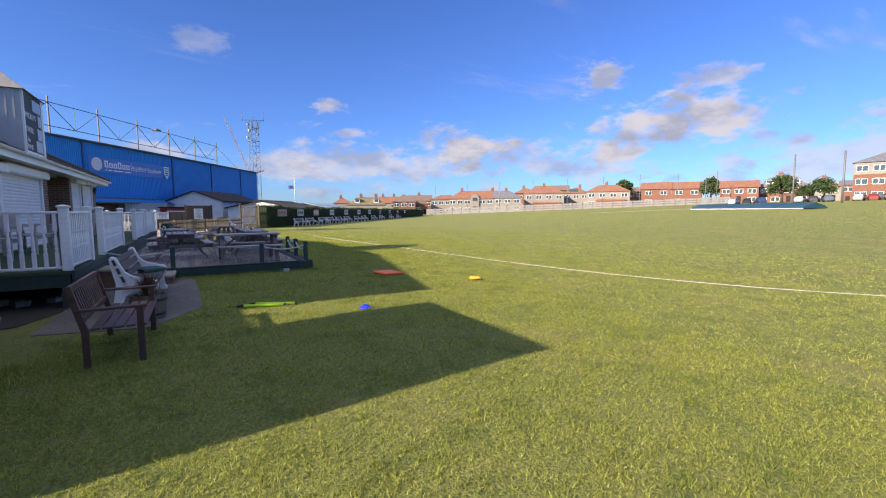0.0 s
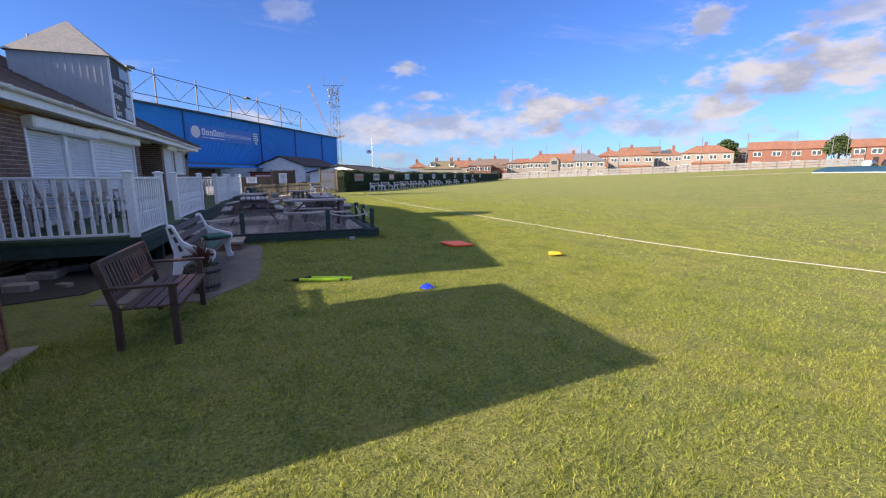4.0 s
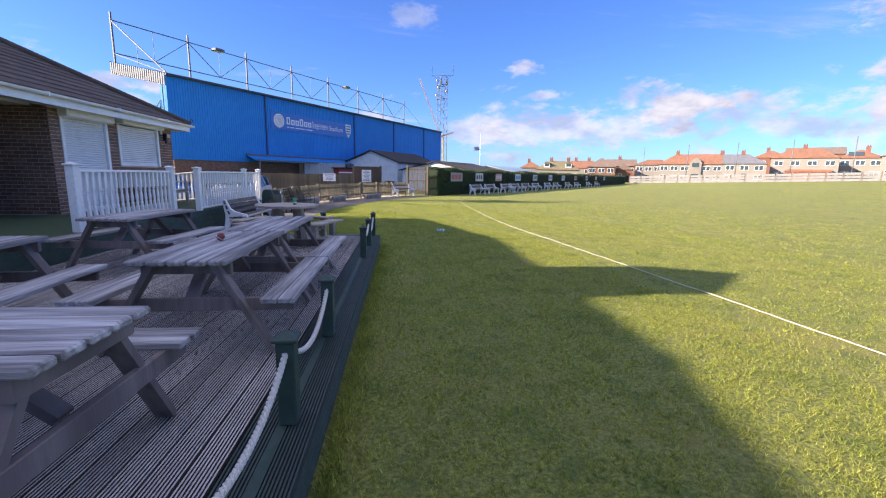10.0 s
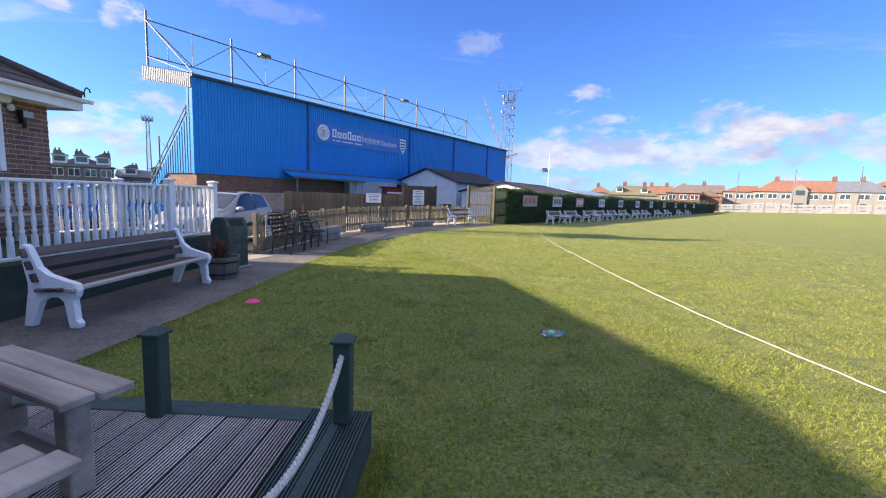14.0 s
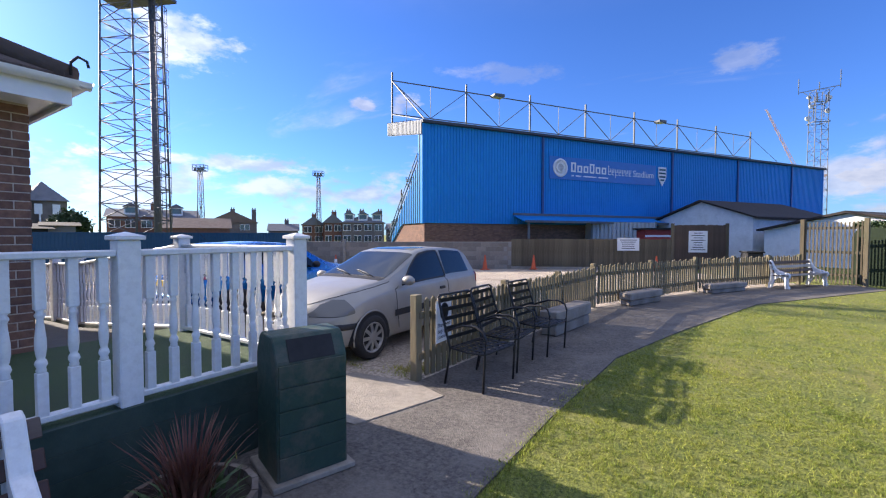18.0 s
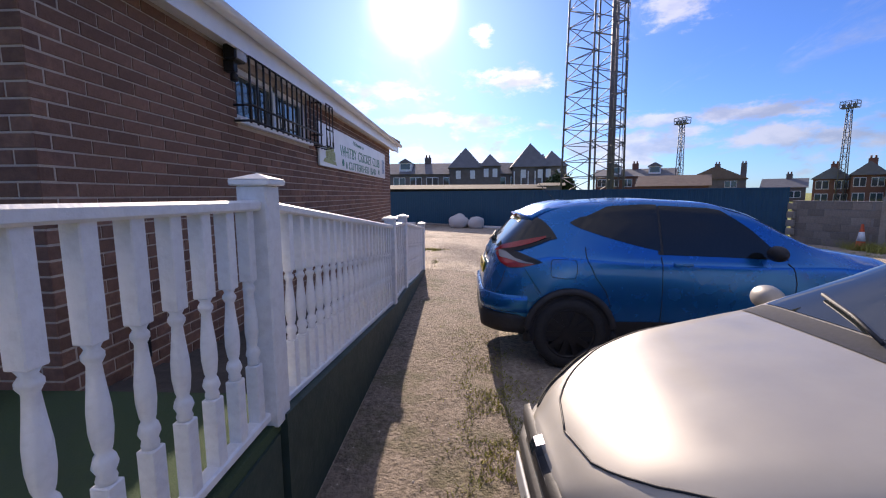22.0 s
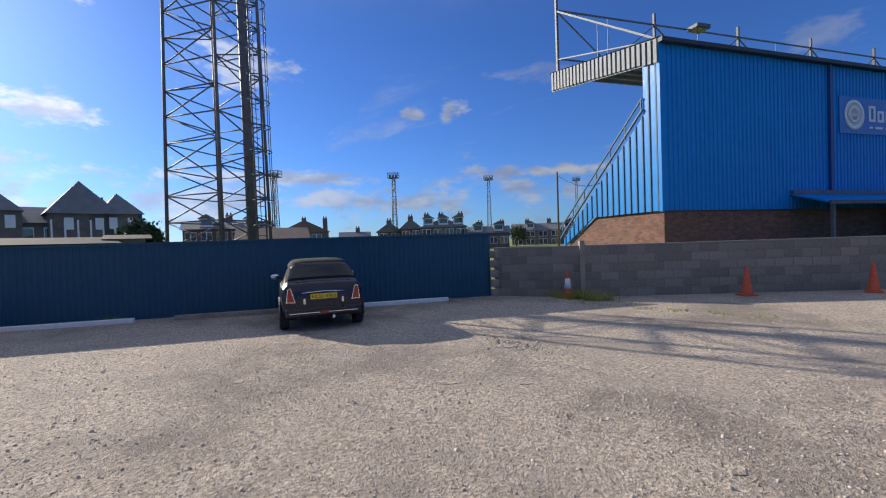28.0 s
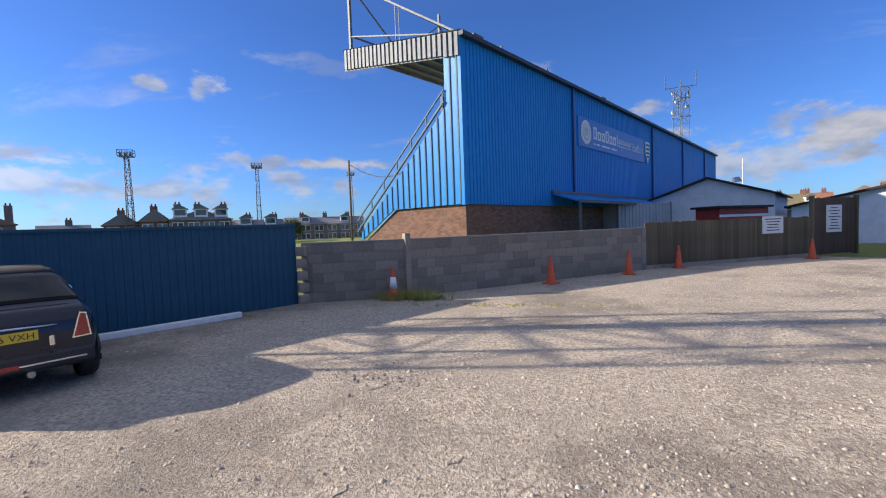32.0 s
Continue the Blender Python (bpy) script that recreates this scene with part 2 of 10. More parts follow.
M_WHITE = surf("white paint", (0.82, 0.82, 0.81), (0.75, 0.75, 0.74), 18, 0.45, bump=0.25, bscale=60, c3=(0.42, 0.40, 0.37), s3=26, m3=0.2, rand=0.05)
M_PVC = surf("white plastic", (0.83, 0.83, 0.82), (0.77, 0.77, 0.77), 5, 0.35, bump=0.04, c3=(0.58, 0.58, 0.56), s3=2, m3=0.3)
M_SHUTTER = surf("shutter slats", (0.81, 0.81, 0.81), (0.75, 0.75, 0.76), 4, 0.4, bump=0.05, c3=(0.55, 0.55, 0.54), s3=1.5, m3=0.35, rand=0.03)
M_GREEN = surf("dark green stain", (0.016, 0.038, 0.030), (0.026, 0.055, 0.043), 9, 0.65, bump=0.35, bscale=30, stretch=(1, 1, 1), c3=(0.05, 0.075, 0.06), s3=3, m3=0.5, rand=0.12)
M_BRICK = surf("red brick", (0.165, 0.086, 0.058), (0.245, 0.130, 0.088), 22, 0.9, bump=0.5, bscale=90, c3=(0.12, 0.062, 0.052), s3=5, m3=0.7, rand=0.22)
M_BRICKS = surf("red brick courses", (0.165, 0.086, 0.058), (0.245, 0.130, 0.088), 22, 0.9, bump=0.5, bscale=90, c3=(0.12, 0.062, 0.052), s3=5, m3=0.7, isle=0.24)
# mortar of the stand's base, darkened for the shade under its lean-to
M_MORTAR2 = surf("shade-darkened mortar", (0.12, 0.09, 0.07), (0.165, 0.12, 0.095), 30, 0.95, bump=0.4, bscale=120)
M_MORTAR = surf("mortar", (0.52, 0.44, 0.36), (0.43, 0.36, 0.30), 30, 0.95, bump=0.4, bscale=120)
M_TILE = surf("brown roof tile", (0.060, 0.042, 0.036), (0.095, 0.066, 0.055), 9, 0.85, bump=0.4, bscale=60, c3=(0.11, 0.09, 0.08), s3=1.2, m3=0.5, isle=0.18)
M_DECK = surf("weathered deck board", (0.33, 0.295, 0.28), (0.56, 0.515, 0.49), 7, 0.8, bump=0.5, bscale=22, stretch=(1, 0.15, 1), c3=(0.17, 0.145, 0.135), s3=1.1, m3=0.8, rand=0.16)
M_TABLE = surf("grey weathered timber", (0.13, 0.118, 0.118), (0.52, 0.495, 0.495), 22, 0.8, bump=1.0, bscale=40, stretch=(0.06, 1, 1), c3=(0.09, 0.075, 0.075), s3=6.0, m3=0.8, rand=0.16)
M_TABLE2 = surf("pale weathered timber", (0.27, 0.22, 0.175), (0.46, 0.395, 0.325), 9, 0.75, bump=0.6, bscale=30, stretch=(0.12, 1, 1), c3=(0.16, 0.12, 0.09), s3=2.5, m3=0.6, rand=0.14)
M_GROOVE = surf("dark deck groove", (0.040, 0.034, 0.030), (0.065, 0.056, 0.050), 12, 0.95, bump=0.2)
M_TABLELEG = surf("brown table leg timber", (0.12, 0.092, 0.084), (0.25, 0.20, 0.185), 10, 0.8, bump=0.5, bscale=34, stretch=(1, 1, 0.15), c3=(0.06, 0.045, 0.04), s3=2.5, m3=0.6, rand=0.14)
M_RAMP = surf("dark ramp board", (0.040, 0.035, 0.032), (0.070, 0.062, 0.056), 9, 0.75, bump=0.5, bscale=30, c3=(0.09, 0.08, 0.07), s3=1.5, m3=0.5, rand=0.15)
M_YARD = surf("worn yard surface", (0.10, 0.075, 0.055), (0.33, 0.265, 0.20), 24, 0.95, bump=1.0, bscale=40, c3=(0.31, 0.245, 0.185), s3=1.3, m3=0.55, dist=0.04, c4=(0.10, 0.095, 0.035), s4=2.2, m4=0.6)
M_SHED = surf("brown stained cladding", (0.18, 0.078, 0.042), (0.26, 0.116, 0.064), 7, 0.7, bump=0.5, bscale=26, stretch=(1, 0.15, 1), c3=(0.06, 0.034, 0.026), s3=1.6, m3=0.6, rand=0.14)
M_BENCHWOOD = surf("dark brown bench slat", (0.048, 0.022, 0.016), (0.080, 0.038, 0.028), 9, 0.55, bump=0.4, bscale=26, stretch=(0.15, 1, 1), rand=0.15)
M_TAR = surf("tarmac path", (0.065, 0.056, 0.048), (0.185, 0.163, 0.139), 34, 0.95, bump=1.0, bscale=60, c3=(0.22, 0.195, 0.165), s3=1.6, m3=0.6)
M_CONC = surf("concrete", (0.38, 0.33, 0.265), (0.29, 0.25, 0.205), 22, 0.92, bump=0.6, bscale=60, c3=(0.17, 0.15, 0.125), s3=2.2, m3=0.65, dist=0.02)
M_BLOCK = surf("grey concrete block", (0.215, 0.185, 0.150), (0.29, 0.25, 0.205), 25, 0.95, bump=0.6, bscale=80, c3=(0.15, 0.13, 0.105), s3=1.1, m3=0.55, rand=0.20)
M_BLUE = surf("blue steel cladding", (0.010, 0.215, 0.60), (0.014, 0.24, 0.65), 3, 0.42, bump=0.05, c3=(0.012, 0.185, 0.52), s3=0.35, m3=0.5)
M_BLUE.node_tree.nodes["Principled BSDF"].inputs["Specular IOR Level"].default_value = 0.15
M_NAVY = surf("dark blue hoarding", (0.004, 0.064, 0.118), (0.007, 0.075, 0.135), 3, 0.6, bump=0.12, c3=(0.010, 0.078, 0.13), s3=0.7, m3=0.5)
M_STEEL = surf("galvanised steel", (0.20, 0.21, 0.22), (0.15, 0.158, 0.165), 9, 0.6, 0.3, bump=0.1, c3=(0.13, 0.12, 0.115), s3=2, m3=0.3)
M_MAST = surf("painted mast steel", (0.11, 0.118, 0.135), (0.15, 0.158, 0.175), 9, 0.6, 0.3, bump=0.1, c3=(0.10, 0.07, 0.06), s3=2, m3=0.4)
M_BLACK = surf("black metal", (0.018, 0.018, 0.020), (0.030, 0.030, 0.032), 15, 0.45, 0.4, bump=0.2, c3=(0.05, 0.035, 0.03), s3=6, m3=0.3)
M_PICKET = surf("mossy fence timber", (0.155, 0.125, 0.075), (0.225, 0.185, 0.11), 9, 0.85, bump=0.5, bscale=40, stretch=(1, 1, 0.2), c3=(0.12, 0.125, 0.055), s3=2.4, m3=0.7, rand=0.18)
M_PLANK = surf("old fence plank", (0.095, 0.078, 0.046), (0.155, 0.122, 0.076), 8, 0.88, bump=0.5, bscale=40, stretch=(1, 1, 0.2), c3=(0.075, 0.076, 0.036), s3=1.4, m3=0.7, rand=0.24)
M_ROPE = surf("white rope", (0.62, 0.60, 0.55), (0.48, 0.46, 0.42), 60, 0.85, bump=0.8, bscale=140)
M_RUBBER = surf("black rubber", (0.016, 0.016, 0.017), (0.026, 0.026, 0.027), 30, 0.75, bump=0.2)
M_DARK = surf("dark void paint", (0.012, 0.012, 0.014), (0.02, 0.02, 0.022), 8, 0.8, bump=0.1)
M_PANE = glass("window pane", dark=(0.045, 0.065, 0.075), ior=1.7)
M_ASTRO = surf("artificial turf", (0.040, 0.075, 0.030), (0.060, 0.10, 0.042), 90, 0.95, bump=0.8, bscale=200, c3=(0.05, 0.07, 0.045), s3=1.5, m3=0.5)


# ---- mesh tools ----
def box(bm, x0, x1, y0, y1, z0, z1, bev=0.0, mat=None):
    """A box between two corners; mat: a matrix laid on it after."""
    vs = [bm.verts.new((x, y, z)) for x in (x0, x1) for y in (y0, y1) for z in (z0, z1)]
    fs = [(0, 1, 3, 2), (4, 6, 7, 5), (0, 4, 5, 1), (2, 3, 7, 6), (0, 2, 6, 4), (1, 5, 7, 3)]
    faces = [bm.faces.new([vs[i] for i in f]) for f in fs]
    made = vs
    if bev:
        r = bmesh.ops.bevel(bm, geom=list({e for f in faces for e in f.edges}), offset=bev, segments=1, affect="EDGES", profile=0.6)
        made = list({v for f in r["faces"] for v in f.verts} | {v for v in vs if v.is_valid})
    if mat is not None:
        for v in made:
            v.co = mat @ v.co
    return made


def tube(bm, a, b, r, r2=None, n=8, caps=True):
    """A round bar from a to b."""
    a, b = Vector(a), Vector(b)
    r2 = r if r2 is None else r2
    q = (b - a).to_track_quat("Z", "Y")
    rings = []
    for p, rr in ((a, r), (b, r2)):
        rings.append([bm.verts.new(p + q @ Vector((rr * math.cos(2 * math.pi * i / n), rr * math.sin(2 * math.pi * i / n), 0))) for i in range(n)])
    for i in range(n):
        f = bm.faces.new((rings[0][i], rings[0][(i + 1) % n], rings[1][(i + 1) % n], rings[1][i]))
        f.smooth = True
    if caps:
        bm.faces.new(rings[0][::-1])
        bm.faces.new(rings[1])


def bar(bm, a, b, w, h, up=(0, 0, 1)):
    """A square bar from a to b, w wide and h high."""
    a, b = Vector(a), Vector(b)
    d = (b - a).normalized()
    s = d.cross(Vector(up))
    s = s.normalized() if s.length > 1e-4 else Vector((1, 0, 0))
    u = s.cross(d)
    vs = [bm.verts.new(p + s * i * w / 2 + u * j * h / 2) for p in (a, b) for i, j in ((-1, -1), (1, -1), (1, 1), (-1, 1))]
    for f in ((3, 2, 1, 0), (4, 5, 6, 7), (0, 1, 5, 4), (1, 2, 6, 5), (2, 3, 7, 6), (3, 0, 4, 7)):
        bm.faces.new([vs[i] for i in f])


def path_tube(bm, pts, r, n=8, closed=False):
    """A round bar along a line of points."""
    pts = [Vector(p) for p in pts]
    rings = []
    for i, p in enumerate(pts):
        d = (pts[(i + 1) % len(pts)] - pts[i - 1]) if closed or 0 < i < len(pts) - 1 else (pts[1] - pts[0] if i == 0 else pts[-1] - pts[-2])
        q = d.to_track_quat("Z", "Y")
        rings.append([bm.verts.new(p + q @ Vector((r * math.cos(2 * math.pi * k / n), r * math.sin(2 * math.pi * k / n), 0))) for k in range(n)])
    last = len(rings) if closed else len(rings) - 1
    for i in range(last):
        A, B = rings[i], rings[(i + 1) % len(rings)]
        for k in range(n):
            f = bm.faces.new((A[k], A[(k + 1) % n], B[(k + 1) % n], B[k]))
            f.smooth = True
    if not closed:
        bm.faces.new(rings[0][::-1])
        bm.faces.new(rings[-1])


def lathe(bm, prof, n=12, at=(0, 0, 0), axis=None):
    """Turns a profile of (radius, height) round z; axis: a matrix laid on it after."""
    rings = []
    for r, z in prof:
        ring = []
        for i in range(n):
            v = Vector((r * math.cos(2 * math.pi * i / n), r * math.sin(2 * math.pi * i / n), z))
            ring.append(bm.verts.new((axis @ v if axis else v) + Vector(at)))
        rings.append(ring)
    for A, B in zip(rings, rings[1:]):
        for i in range(n):
            f = bm.faces.new((A[i], A[(i + 1) % n], B[(i + 1) % n], B[i]))
            f.smooth = True
    bm.faces.new(rings[0][::-1])
    bm.faces.new(rings[-1])


def prism(bm, poly, a0, a1, axis="y"):
    """A flat outline of (u, v) drawn out along an axis: x: (y, z), y: (x, z), z: (x, y)."""
    def place(u, v, a):
        return {"x": (a, u, v), "y": (u, a, v), "z": (u, v, a)}[axis]
    A = [bm.verts.new(place(u, v, a0)) for u, v in poly]
    B = [bm.verts.new(place(u, v, a1)) for u, v in poly]
    n = len(poly)
    for i in range(n):
        bm.faces.new((A[i], A[(i + 1) % n], B[(i + 1) % n], B[i]))
    bm.faces.new(A[::-1])
    bm.faces.new(B)
    return A + B


def mesh_of(name, bm, material):
    bmesh.ops.recalc_face_normals(bm, faces=bm.faces[:])
    me = bpy.data.meshes.new(name)
    bm.to_mesh(me)
    bm.free()
    for mt in material if isinstance(material, (list, tuple)) else [material]:
        me.materials.append(mt)
    return me


def part(name, bm, material, parent, label=""):
    ob = new(name, bm if isinstance(bm, bpy.types.Mesh) else mesh_of(name, bm, material))
    ob.parent = parent
    return tagged(ob, label)


def piece(name, me, parent, m):
    ob = new(name, me)
    ob.parent = parent
    ob.matrix_basis = m
    return ob


def thing(name, label, category, m=None, group=""):
    ob = new(name)
    ob.empty_display_size = 0.1
    if m is not None:
        ob.matrix_basis = m
    return tagged(ob, label, category, group)


def solid(name, bm, material, label, category="", kind="", group="", m=None):
    ob = new(name, mesh_of(name, bm, material))
    if m is not None:
        ob.matrix_basis = m
    return tagged(ob, label, category, group, kind)


def one_box(*a, **k):
    bm = bmesh.new()
    box(bm, *a, **k)
    return bm


def words(name, text, size, material, parent, m, depth=0.004, align="LEFT", label="", spacing=1.0):
    cu = bpy.data.curves.new(name, "FONT")
    cu.body, cu.size, cu.extrude, cu.align_x, cu.space_character = text, size, depth, align, spacing
    tmp = bpy.data.objects.new(name, cu)
    scene.collection.objects.link(tmp)
    bpy.context.view_layer.update()
    me = bpy.data.meshes.new_from_object(tmp.evaluated_get(bpy.context.evaluated_depsgraph_get()))
    bpy.data.objects.remove(tmp)
    me.materials.clear()
    me.materials.append(material)
    ob = new(name, me)
    ob.parent = parent
    ob.matrix_basis = m
    return tagged(ob, label)


def raw_mesh(name, verts, faces, material, smooth=False):
    me = bpy.data.meshes.new(name)
    me.from_pydata(verts, [], faces)
    me.materials.append(material)
    if smooth:
        me.polygons.foreach_set("use_smooth", [True] * len(me.polygons))
    me.update()
    return me


def land(x, y):
    """The height of the ground: level here, rising gently towards the far side of the field."""
    u = x - 0.35 * y - 17
    return 0.0 if u <= 0 else min(3.3, 0.0355 * u * u / (u + 3.0))


# ---- ground ----
M_GRASS = surf("lawn soil and thatch", (0.080, 0.108, 0.016), (0.370, 0.385, 0.074), 34, 0.95, bump=1.0, bscale=55, c3=(0.315, 0.275, 0.078), s3=0.5, m3=0.6, dist=0.06, c4=(0.078, 0.130, 0.016), s4=2.6, m4=0.5)
M_BLADE = surf("grass blade", (0.145, 0.215, 0.024), (0.465, 0.475, 0.086), 34, 0.75, bump=0, c3=(0.50, 0.43, 0.125), s3=24.0, m3=0.5, isle=0.5, c4=(0.120, 0.195, 0.024), s4=1.3, m4=0.55)


def let_through(mt, share):
    """Turns part of a leaf's scatter into light that comes through from its far side."""
    nt = mt.node_tree
    b, out = nt.nodes["Principled BSDF"], nt.nodes["Material Output"]
    tr, mix = nt.nodes.new("ShaderNodeBsdfTranslucent"), nt.nodes.new("ShaderNodeMixShader")
    nt.links.new(b.inputs["Base Color"].links[0].from_socket, tr.inputs[0])
    mix.inputs[0].default_value = share
    nt.links.new(b.outputs[0], mix.inputs[1])
    nt.links.new(tr.outputs[0], mix.inputs[2])
    nt.links.new(mix.outputs[0], out.inputs[0])


let_through(M_BLADE, 0.4)
M_GRAVEL = surf("pale gravel", (0.255, 0.200, 0.148), (0.74, 0.63, 0.495), 26, 0.95, bump=0.8, bscale=46, c3=(0.38, 0.32, 0.255), s3=0.9, m3=0.75, dist=0.06, c4=(0.20, 0.165, 0.13), s4=0.33, m4=0.65)


def grid_axis(near0, near1, step, far):
    pts, s, v = list(np.arange(near0, near1, step)), step, near1
    while v < far:
        pts.append(v)
        s *= 1.35
        v += s
    s, v = step, near0
    while v > -far:
        s *= 1.35
        v -= s
        pts.insert(0, v)
    return pts


def build_ground():
    xs, ys = grid_axis(-30, 160, 5, 2600), grid_axis(-40, 140, 5, 2600)
    vs = [(x, y, land(x, y)) for x in xs for y in ys]
    n = len(ys)
    fs = [(i * n + j, (i + 1) * n + j, (i + 1) * n + j + 1, i * n + j + 1) for i in range(len(xs) - 1) for j in range(n - 1)]
    ob = new("ground", raw_mesh("ground", vs, fs, M_GRASS, True))
    tagged(ob, "mown green cricket outfield with worn straw patches", "lawn", kind="structure")


build_ground()


def flat(name, outline, z, material, label, category):
    bm = bmesh.new()
    top = [bm.verts.new((x, y, z)) for x, y in outline]
    low = [bm.verts.new((x, y, z - 0.15)) for x, y in outline]
    bm.faces.new(top)
    for i in range(len(top)):
        bm.faces.new((top[i], low[i], low[(i + 1) % len(top)], top[(i + 1) % len(top)]))
    bmesh.ops.triangulate(bm, faces=bm.faces[:])
    return solid(name, bm, material, label, category, "structure")


FENCE_LINE = [(-4.2, 15.95), (-3.78, 22.0), (-2.0, 26.4), (0.8, 30.6)]
flat("car_park", [(-4.3, 15.6), (-4.2, 15.95), (-3.78, 22.0), (-2.0, 26.4), (0.8, 30.6), (-3.3, 34.7), (-9.95, 31.2), (-16.2, 26.3), (-18.4, 25.6),
                  (-34, 3.6), (-34, -8), (-16.3, -8), (-16.3, 13.3), (-13.2, 13.3), (-13.2, 14.5), (-4.3, 14.5)], 0.012, M_GRAVEL,
     "pale dusty gravel car park with dark damp patches", "gravel")
flat("pavement", [(-4.45, -4.4), (-3.2, -4.7), (-2.6, -3.6), (-2.68, -0.6), (-2.9, 0.4), (-4.45, 0.4)], 0.010, M_TAR, "worn dark tarmac path beside the terrace", "path")
flat("pavement", [(-4.45, 8.4), (-2.75, 8.4), (-2.68, 12.0), (-2.66, 15.8), (-2.56, 18.1), (-2.0, 20.3), (-0.7, 24.6), (2.75, 30.0), (2.3, 31.2), (0.9, 30.5),
                  (-2.0, 26.4), (-3.78, 22.0), (-4.2, 15.95), (-4.3, 15.6), (-4.45, 14.4)], 0.016, M_TAR, "cracked grey tarmac path along the picket fence", "path")
flat("pavement", [(-5.3, 14.65), (-4.0, 14.75), (-3.72, 15.70), (-4.15, 15.85), (-5.0, 15.75)], 0.024, M_CONC, "pale worn concrete apron at the gateway", "concrete")


flat("pavement", [(-13.4, 14.52), (-5.55, 14.54), (-5.5, 15.75), (-7.6, 15.6), (-10.4, 15.75), (-13.0, 15.5)], 0.015, M_YARD, "worn earthy strip of broken concrete beside the ramp", "yard")


# ---- clubhouse ----
FX, SY = -6.5, 13.33
WALL_TOP, FLOOR_Z = 2.86, 0.60
BACK_X, NEAR_Y = -16.14, -4.5
# front openings: y0, y1, z0, z1
OPENINGS = [(-0.45, 0.95, 0.62, 2.45), (1.10, 2.28, 0.62, 2.45), (2.42, 5.45, 0.62, 2.50), (9.06, 10.36, 0.62, 2.62), (10.86, 12.52, 1.65, 2.68)]
PORCH = (6.08, 8.72)
SIDE_WINDOW = (-10.05, -8.32, 2.22, 2.68)


def wall_with_openings(bm, a0, a1, z0, z1, holes, place):
    """A wall along one axis as blocks round its openings. place(bm, a0, a1, z0, z1) lays one block."""
    a = a0
    for h0, h1, k0, k1 in sorted(holes):
        if h0 > a:
            place(bm, a, h0, z0, z1)
        if k0 > z0:
            place(bm, h0, h1, z0, k0)
        if k1 < z1:
            place(bm, h0, h1, k1, z1)
        a = h1
    if a < a1:
        place(bm, a, a1, z0, z1)


bm = bmesh.new()
wall_with_openings(bm, NEAR_Y, PORCH[0], 0, WALL_TOP, OPENINGS[:3], lambda b, a0, a1, z0, z1: box(b, FX - 0.25, FX, a0, a1, z0, z1))
wall_with_openings(bm, PORCH[1], SY - 0.012, 0, WALL_TOP, OPENINGS[3:], lambda b, a0, a1, z0, z1: box(b, FX - 0.25, FX, a0, a1, z0, z1))
wall_front = solid("wall_front", bm, M_MORTAR, "red brick clubhouse front wall with shuttered openings", "wall", "structure")
bm = bmesh.new()
box(bm, -8.6, -8.35, PORCH[0] - 0.3, PORCH[1] + 0.3, 0, WALL_TOP)
box(bm, -8.35, FX - 0.25, PORCH[0] - 0.25, PORCH[0], 0, WALL_TOP)
box(bm, -8.35, FX - 0.25, PORCH[1], PORCH[1] + 0.25, 0, WALL_TOP)
wall_porch = solid("wall_porch", bm, M_MORTAR, "shaded red brick porch recess", "wall", "structure")
bm = bmesh.new()
wall_with_openings(bm, BACK_X, FX - 0.25, 0, WALL_TOP, [SIDE_WINDOW], lambda b, a0, a1, z0, z1: box(b, a0, a1, SY - 0.25, SY - 0.012, z0, z1))
box(bm, FX - 0.25, FX - 0.006, SY - 0.012, SY - 0.010, 0, WALL_TOP)
wall_side = solid("wall_side", bm, M_MORTAR, "long red brick side wall above the ramp", "wall", "structure")
bm = bmesh.new()
box(bm, BACK_X, BACK_X + 0.25, NEAR_Y, SY - 0.25, 0, WALL_TOP)
box(bm, BACK_X + 0.25, FX - 0.25, NEAR_Y, NEAR_Y + 0.25, 0, WALL_TOP)
solid("wall_back", bm, M_BRICK, "plain red brick back walls", "wall", "structure")
bm = bmesh.new()
box(bm, BACK_X + 0.3, FX - 0.3, NEAR_Y + 0.3, SY - 0.3, WALL_TOP - 0.10, WALL_TOP - 0.02)
solid("ceiling", bm, M_PVC, "plain white ceiling over the rooms", "ceiling", "structure")


# hipped tile roof
EAVE_X, EAVE_Y, EAVE_Z = -6.02, 13.49, 2.93
RIDGE = (-11.8, 0.82, 8.02, 6.0)


